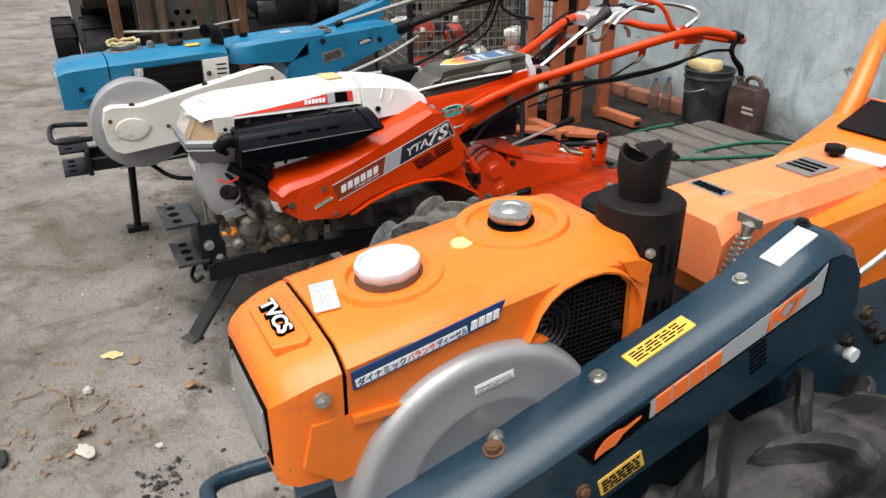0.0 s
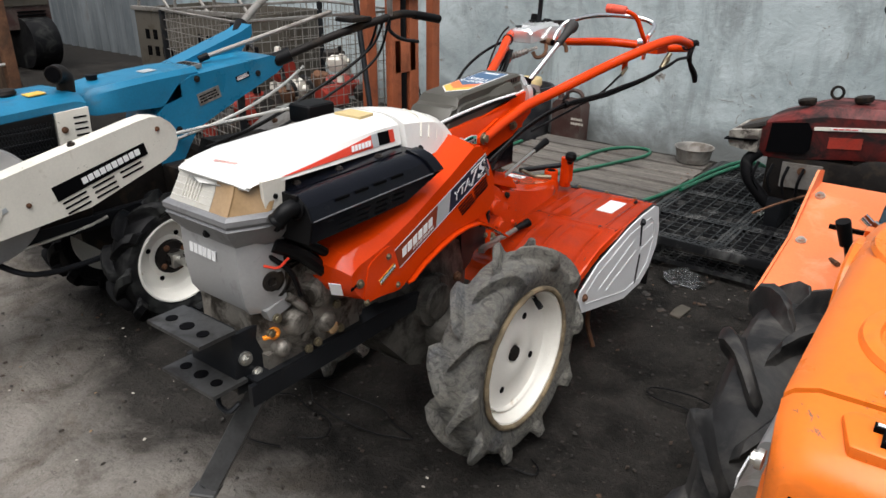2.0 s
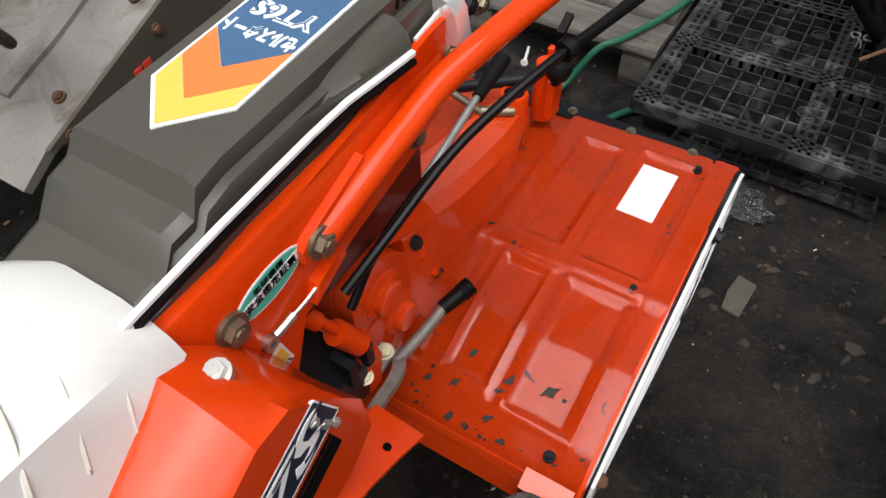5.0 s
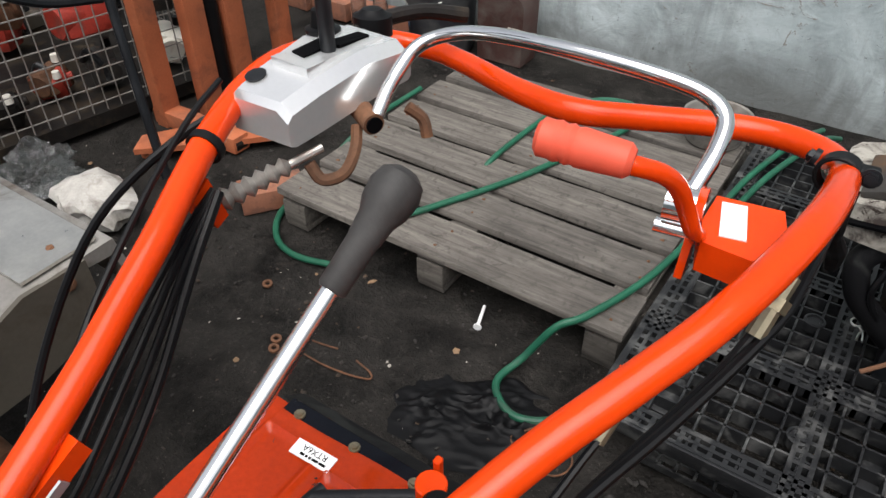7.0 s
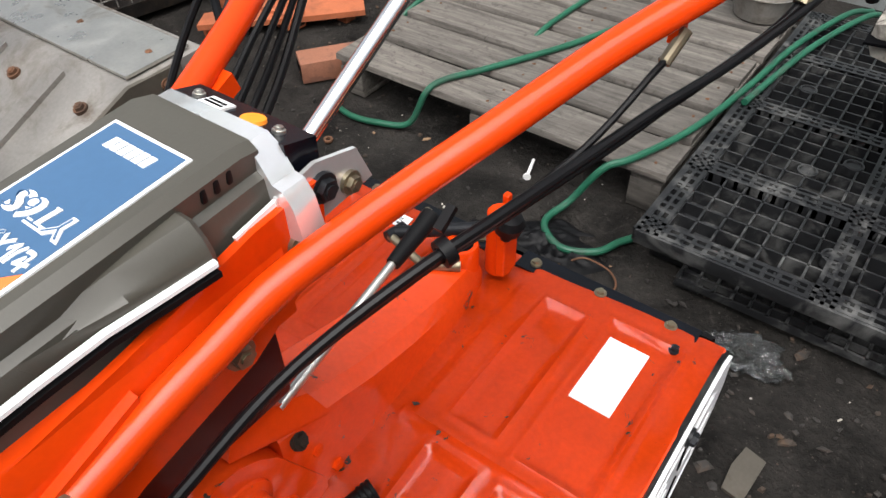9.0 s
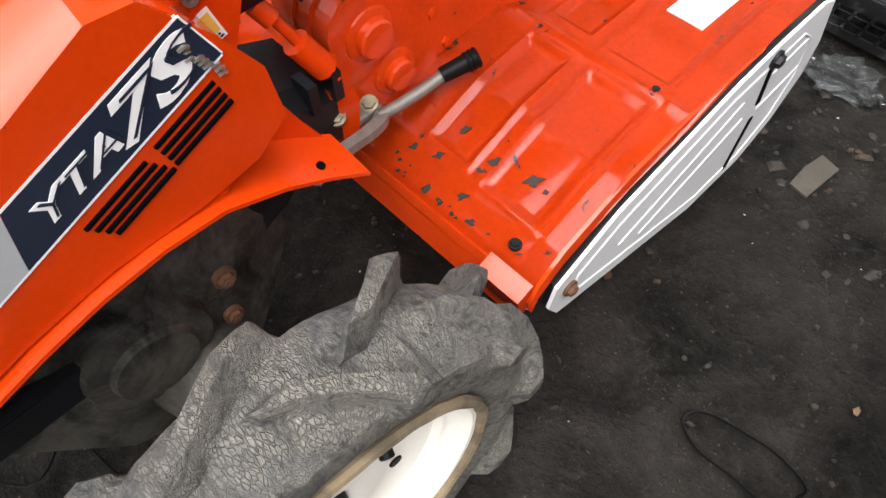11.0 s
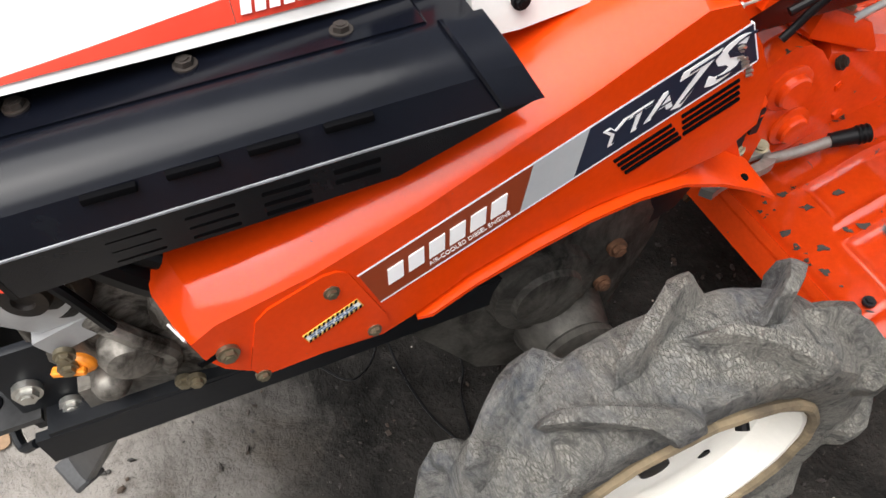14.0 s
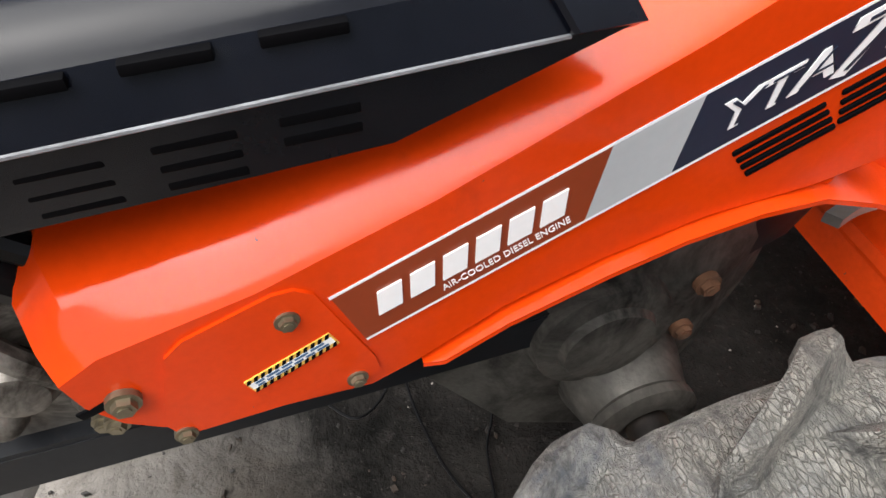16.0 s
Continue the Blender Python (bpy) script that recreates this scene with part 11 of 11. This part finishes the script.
def wire_bin():
    T = thing("wire_bin", (-2.5, 1.75, 0), "wire mesh bin full of red machine parts", "wire bin")
    a, b = Vector((-2.14, 1.12, 0)), Vector((-1.93, 2.25, 0))
    u = (b - a)
    L = u.length
    u.normalize()
    v = Vector((-u.y, u.x, 0))
    W, H0, H1 = 0.95, 0.05, 0.87
    faces = (("front_mesh", a, u, L), ("back_mesh", a + v * W, u, L), ("side_mesh", a, v, W), ("side_mesh", b, v, W))
    for nm, o, d, ln in faces:
        bm = B()
        n = int(ln / 0.05)
        for k in range(n + 1):
            p = o + d * (ln * k / n)
            cyl(bm, (p.x, p.y, H0), (p.x, p.y, H1), 0.0026, seg=5)
        for k in range(15):
            z = H0 + (H1 - H0) * k / 14
            q = o + d * ln
            cyl(bm, (o.x, o.y, z), (q.x, q.y, z), 0.0026 if k not in (0, 14) else 0.009, seg=5)
        part(nm, bm, alu_cast_clean, T, "rusty welded wire mesh", smooth=0)
    for p in (a, b, a + v * W, b + v * W):
        part("corner_post", rbox((p.x, p.y, 0.43), (0.03, 0.03, 0.88), 0.004), dark_steel, T)
    bm = B()
    for o, d, ln in ((a, u, L), (a + v * W, u, L), (a, v, W), (b, v, W)):
        m = o + d * ln / 2
        box(bm, (m.x, m.y, 0.05), (ln, 0.03, 0.05), Matrix.Rotation(math.atan2(d.y, d.x), 3, "Z"))
    part("base_frame", bm, grimy_iron, T)
    m = a + u * L / 2 + v * W / 2
    bm = box(B(), (m.x, m.y, 0.055), (L - 0.04, W - 0.04, 0.02), Matrix.Rotation(math.atan2(u.y, u.x), 3, "Z"))
    part("base_plate", bm, grimy_iron, T)
    # engines and parts heaped inside
    rnd = random.Random(40)
    for k in range(26):
        layer = k // 9
        s, t = rnd.uniform(0.12, L - 0.12), rnd.uniform(0.11, W - 0.15) if k % 3 else rnd.uniform(0.11, 0.25)
        p = a + u * s + v * t
        z = 0.07 + layer * 0.21
        r = rnd.uniform(0.07, 0.12)
        mat = (pump_red, dark_clutter, pump_red, rust, cream_paint, dark_clutter, grimy_iron)[k % 7]
        e = thing("engine_part", (p.x, p.y, z), ("red small engine heaped in the wire bin", "dark greasy machine part in the wire bin", "rusty machine part in the wire bin")[0 if mat is pump_red else 2 if mat is rust else 1], "machine part", "parts in the wire bin")
        bm = B()
        rz = Matrix.Rotation(rnd.uniform(0, 3), 3, "Z") @ Matrix.Rotation(rnd.uniform(-0.4, 0.4), 3, "X")
        box(bm, (p.x, p.y, z + r * 0.8), (r * 1.5, r * 1.2, r * 1.2), rz)
        bevel(bm, r * 0.22, 2)
        ax = rz @ Vector((1, 0.2, 0.1))
        c = Vector((p.x, p.y, z + r * 0.9))
        revolve(bm, [(-r * 0.9, r * 0.5), (r * 0.6, r * 0.62), (r * 0.8, r * 0.5), (r * 0.85, r * 0.2), (r * 1.1, r * 0.2)], c, ax, 20)
        part("casing", bm, mat, e)
        if k % 2:
            bm = B()
            q = c + rz @ Vector((0, r * 0.7, r * 0.4))
            tube(bm, (q, q + Vector((r * 0.5, 0, r * 0.5)), q + Vector((r * 1.0, r * 0.2, 0)), q + Vector((r * 1.1, r * 0.3, -r * 0.7))), 0.014, 8, 4)
            part("hose", bm, grey_plastic, e, "ribbed grey hose")
        bm = B()
        q = c + rz @ Vector((r * 0.5, -r * 0.4, r * 0.6))
        cyl(bm, q, q + Vector((0, 0, r * 0.35)), r * 0.22, r * 0.18, seg=12)
        part("cap", bm, (cream_paint, black_plastic, steel)[k % 3], e)


wire_bin()


def loop_bin():
    T = thing("steel_bin", (-3.55, 1.75, 0), "dirty grey steel bin with tube loop rails and cut-outs", "bin")
    # open box standing at a slant to the wall
    o = Vector((-4.10, 1.72, 0))
    u = Vector((1.17, 0.12, 0)).normalized()
    v = Vector((-u.y, u.x, 0))
    H, L, W = 0.80, 1.20, 0.70
    rz = Matrix.Rotation(math.atan2(u.y, u.x), 3, "Z")
    for nm, d0, d1, ln, wd in (("front_wall", 0, 0, L, 0), ("back_wall", 0, W, L, 0)):
        p = o + u * L / 2 + v * d1
        part(nm, bevel(box(B(), (p.x, p.y, H / 2 + 0.04), (L, 0.02, H - 0.08), rz), 0.004), primer, T)
    for k in (0, L):
        p = o + u * k + v * W / 2
        part("end_wall", bevel(box(B(), (p.x, p.y, H / 2 + 0.04), (0.02, W, H - 0.08), rz), 0.004), primer, T)
    p = o + u * L / 2
    part("rim", bevel(box(B(), (p.x, p.y, H), (L + 0.04, 0.05, 0.03), rz), 0.004), alu_cast_clean, T)
    for z in (0.62, 0.50):
        for k in range(4):
            q = o + u * (0.12 + k * 0.085 + (0.4 if z > 0.55 and k > 1 else 0)) - v * 0.0105
            part("cut_out", box(B(), (q.x, q.y, z), (0.045, 0.004, 0.07), rz), ink, T)
    for k in (0.05, 0.45, 0.85):
        q = o + u * k
        bm = B()
        tube(bm, ((q.x, q.y, H), (q.x + 0.02, q.y, H + 0.14), (q.x + 0.06, q.y, H + 0.20), (q.x + 0.13, q.y + 0.01, H + 0.20), (q.x + 0.22, q.y + 0.03, H + 0.12), (q.x + 0.33, q.y + 0.04, H + 0.0)), 0.011, 8, 5)
        part("loop_rail", bm, alu_cast_clean, T, "bent bare tube loop")
    for k in (0.1, 1.1):
        q = o + u * k + v * W / 2
        part("foot", box(B(), (q.x, q.y, 0.04), (0.10, W, 0.08), rz), dark_steel, T)


loop_bin()


def forklift():
    T = thing("forklift", (-4.4, -0.1, 0), "old forklift with yellow bonnet, dark body and rusty load backrest", "forklift")
    for x, y, R, W in ((-3.68, -0.55, 0.33, 0.22), (-5.22, -0.72, 0.24, 0.18), (-3.68, 0.42, 0.33, 0.22), (-5.22, 0.42, 0.24, 0.18)):
        s = -1 if y < 0 else 1
        bm = B()
        revolve(bm, [(-W / 2, R * 0.55), (-W / 2, R * 0.9), (-W * 0.38, R * 0.985), (-W * 0.12, R), (W * 0.12, R), (W * 0.38, R * 0.985), (W / 2, R * 0.9), (W / 2, R * 0.55)], (x, y, R), (0, 1, 0), 48)
        w = part("wheel", bm, rubber, T, "worn black industrial tyre")
        bm = B()
        revolve(bm, [(0.0, R * 0.56), (W * 0.42 * 1, R * 0.56), (W * 0.46, R * 0.5), (W * 0.25, R * 0.42), (W * 0.2, R * 0.2), (W * 0.42, R * 0.16), (W * 0.42, 0.01)], (x, y, R), (0, s, 0), 32)
        part("rim", bm, litter, w, "dusty pale wheel rim")
        n = 24
        for k in range(n):
            if k % 2:
                continue
            a = 2 * math.pi * k / n
            bm = box(B(), (x + R * 1.0 * math.cos(a), y, R + R * 1.0 * math.sin(a)), (0.012, W * 0.9, 0.05), Matrix.Rotation(-a, 3, "Y"))
            part("tread_bar", bm, rubber, w)
    part("chassis", rprism([(-5.55, 0.42), (-5.45, 0.28), (-4.95, 0.26), (-4.85, 0.32), (-4.05, 0.30), (-3.98, 0.55), (-3.75, 0.74), (-3.45, 0.74), (-3.40, 0.80), (-4.0, 0.84), (-5.0, 0.90), (-5.55, 0.80)], "y", -0.62, 0.44, 0.02), dark_clutter, T, "dark greasy chassis")
    part("bonnet", rprism([(-5.62, 0.60), (-5.60, 1.02), (-5.40, 1.12), (-4.65, 1.12), (-4.60, 0.92), (-5.10, 0.86), (-5.30, 0.62)], "y", -0.66, 0.48, 0.04, 3), yellow_paint, T, "yellow counterweight and bonnet")
    part("seat", rbox((-4.55, -0.10, 1.12), (0.42, 0.45, 0.10), 0.03, 3), black_plastic, T)
    for x in (-3.75, -4.95):
        for y in (-0.50, 0.35):
            part("guard_post", rbox((x, y, 1.45), (0.06, 0.06, 1.30), 0.008), yellow_paint, T)
    part("guard_roof", rbox((-4.35, -0.08, 2.10), (1.30, 0.92, 0.06), 0.01), yellow_paint, T)
    # mast, carriage plate and backrest
    for y in (-0.30, 0.24):
        part("mast_rail", rbox((-3.20, y, 1.05), (0.11, 0.075, 1.95), 0.006), dark_steel, T)
        bm = B()
        for k in range(34):
            box(bm, (-3.135, y + 0.055, 0.16 + k * 0.052), (0.03, 0.02, 0.034))
        part("lift_chain", bm, rust, T)
    for z in (0.50, 0.80, 1.30):
        part("mast_tie", rbox((-3.22, -0.03, z), (0.05, 0.50, 0.09), 0.005), dark_steel, T)
    cp = part("carriage_plate", rbox((-3.07, -0.03, 0.66), (0.035, 0.44, 0.34), 0.006), primer, T, "grey-green steel plate with round holes")
    for y, z in ((-0.14, 0.66), (-0.07, 0.66), (0.0, 0.66), (-0.10, 0.73), (-0.03, 0.73), (-0.10, 0.59)):
        bm = B()
        cyl(bm, (-3.060, y, z), (-3.0505, y, z), 0.018, seg=14)
        part("hole", bm, ink, cp)
    br = part("load_backrest", rbox((-2.90, -0.10, 1.055), (0.045, 0.80, 0.045), 0.005), rust, T, "rusty load backrest frame")
    for y in (-0.48, 0.28):
        part("upright", rbox((-2.90, y, 0.66), (0.05, 0.055, 0.80), 0.005), rust, br)
    part("thin_upright", rbox((-2.90, 0.00, 0.80), (0.016, 0.018, 0.50), 0.003), rust, br)
    bm = B()
    tube(bm, ((-2.89, -0.50, 0.66), (-2.88, -0.1, 0.645), (-2.89, 0.30, 0.685)), 0.009, 8, 4)
    part("tie_bar", bm, steel, br)
    for y in (-0.34, 0.16):
        part("fork", rprism([(-2.98, 0.07), (-2.40, 0.075), (-2.40, 0.085), (-2.95, 0.11), (-2.95, 0.62), (-2.99, 0.62)], "y", y - 0.05, y + 0.05, 0.004), dark_steel, T)


forklift()
for k, (x, y, h, w) in enumerate(((-3.00, -0.30, 1.9, 0.075), (-3.01, -0.20, 1.75, 0.05), (-3.00, 0.17, 1.8, 0.06), (-2.99, 0.245, 1.6, 0.05))):
    bm = bevel(box(B(), (x, y, h / 2), (0.05, w, h), Matrix.Rotation(0.02 * (k - 1), 3, "X")), 0.004)
    solo("timber_post", bm, brown_wood, (x, y, 0), "weathered brown timber post propped at the forklift mast", "timber", "timber posts")


def excavator():
    T = thing("excavator", (-7.4, 2.0, 0), "small tan and black excavator parked by the sheet wall", "excavator")
    body = part("counterweight", rprism([(1.30, 0.48), (1.40, 0.40), (2.35, 0.40), (2.45, 0.48), (2.45, 0.80), (2.38, 0.86), (1.38, 0.86), (1.30, 0.80)], "x", -7.7, -7.0, 0.06, 3), can_brown, T, "dark brown counterweight")
    part("upper_band", rprism([(1.32, 0.63), (2.43, 0.63), (2.43, 0.84), (2.36, 0.90), (1.40, 0.90), (1.32, 0.84)], "x", -7.72, -6.985, 0.05, 3), primer, body, "dusty tan upper band")
    blocks("maker_mark", 7, 0.74, 0.12, frame_on((-6.98, 1.50, 0.71), (0, 1, 0), (0, 0, 1)), ink, body, 0.2, 0.0, 0.01)
    for k in range(5):
        part("vent_slot", rbox((-6.99, 2.25, 0.43 + 0.035 * k), (0.03, 0.28, 0.015), 0.003), ink, body)
    part("engine_hood", rbox((-7.5, 1.9, 1.02), (0.6, 0.9, 0.26), 0.05, 3), dark_clutter, T)
    part("cab", rbox((-8.2, 1.6, 1.35), (0.8, 0.75, 1.3), 0.06, 3), dark_clutter, T)
    part("boom", rprism([(-8.6, 0.8), (-8.4, 0.8), (-9.2, 2.3), (-9.5, 2.2)], "y", 2.0, 2.2, 0.02), primer, T)
    for y in (1.25, 2.25):
        bm = B()
        n = 40
        rings = []
        pts = [(-8.4 + 0.26 * math.cos(t), 0.26 + 0.255 * math.sin(t)) for t in np.linspace(math.pi / 2, 3 * math.pi / 2, 12)] + [(-7.0 + 0.26 * math.cos(t), 0.26 + 0.255 * math.sin(t)) for t in np.linspace(-math.pi / 2, math.pi / 2, 12)]
        prism(bm, pts, "y", y - 0.14, y + 0.14)
        part("track", bevel(bm, 0.01, 1, 40), rubber, T, "dusty rubber track")
    bm = B()
    cyl(bm, (-7.7, 1.75, 0.26), (-7.7, 1.75, 0.42), 0.32)
    part("slew_ring", bm, grimy_iron, T)


excavator()
bm = rbox((-5.15, 3.07, 1.0), (0.95, 0.03, 1.95), 0.003)
solo("blue_board", bm, bluegrey_wall, (-5.15, 3.07, 0.025), "faded pale blue board leaning on the wall", "board")
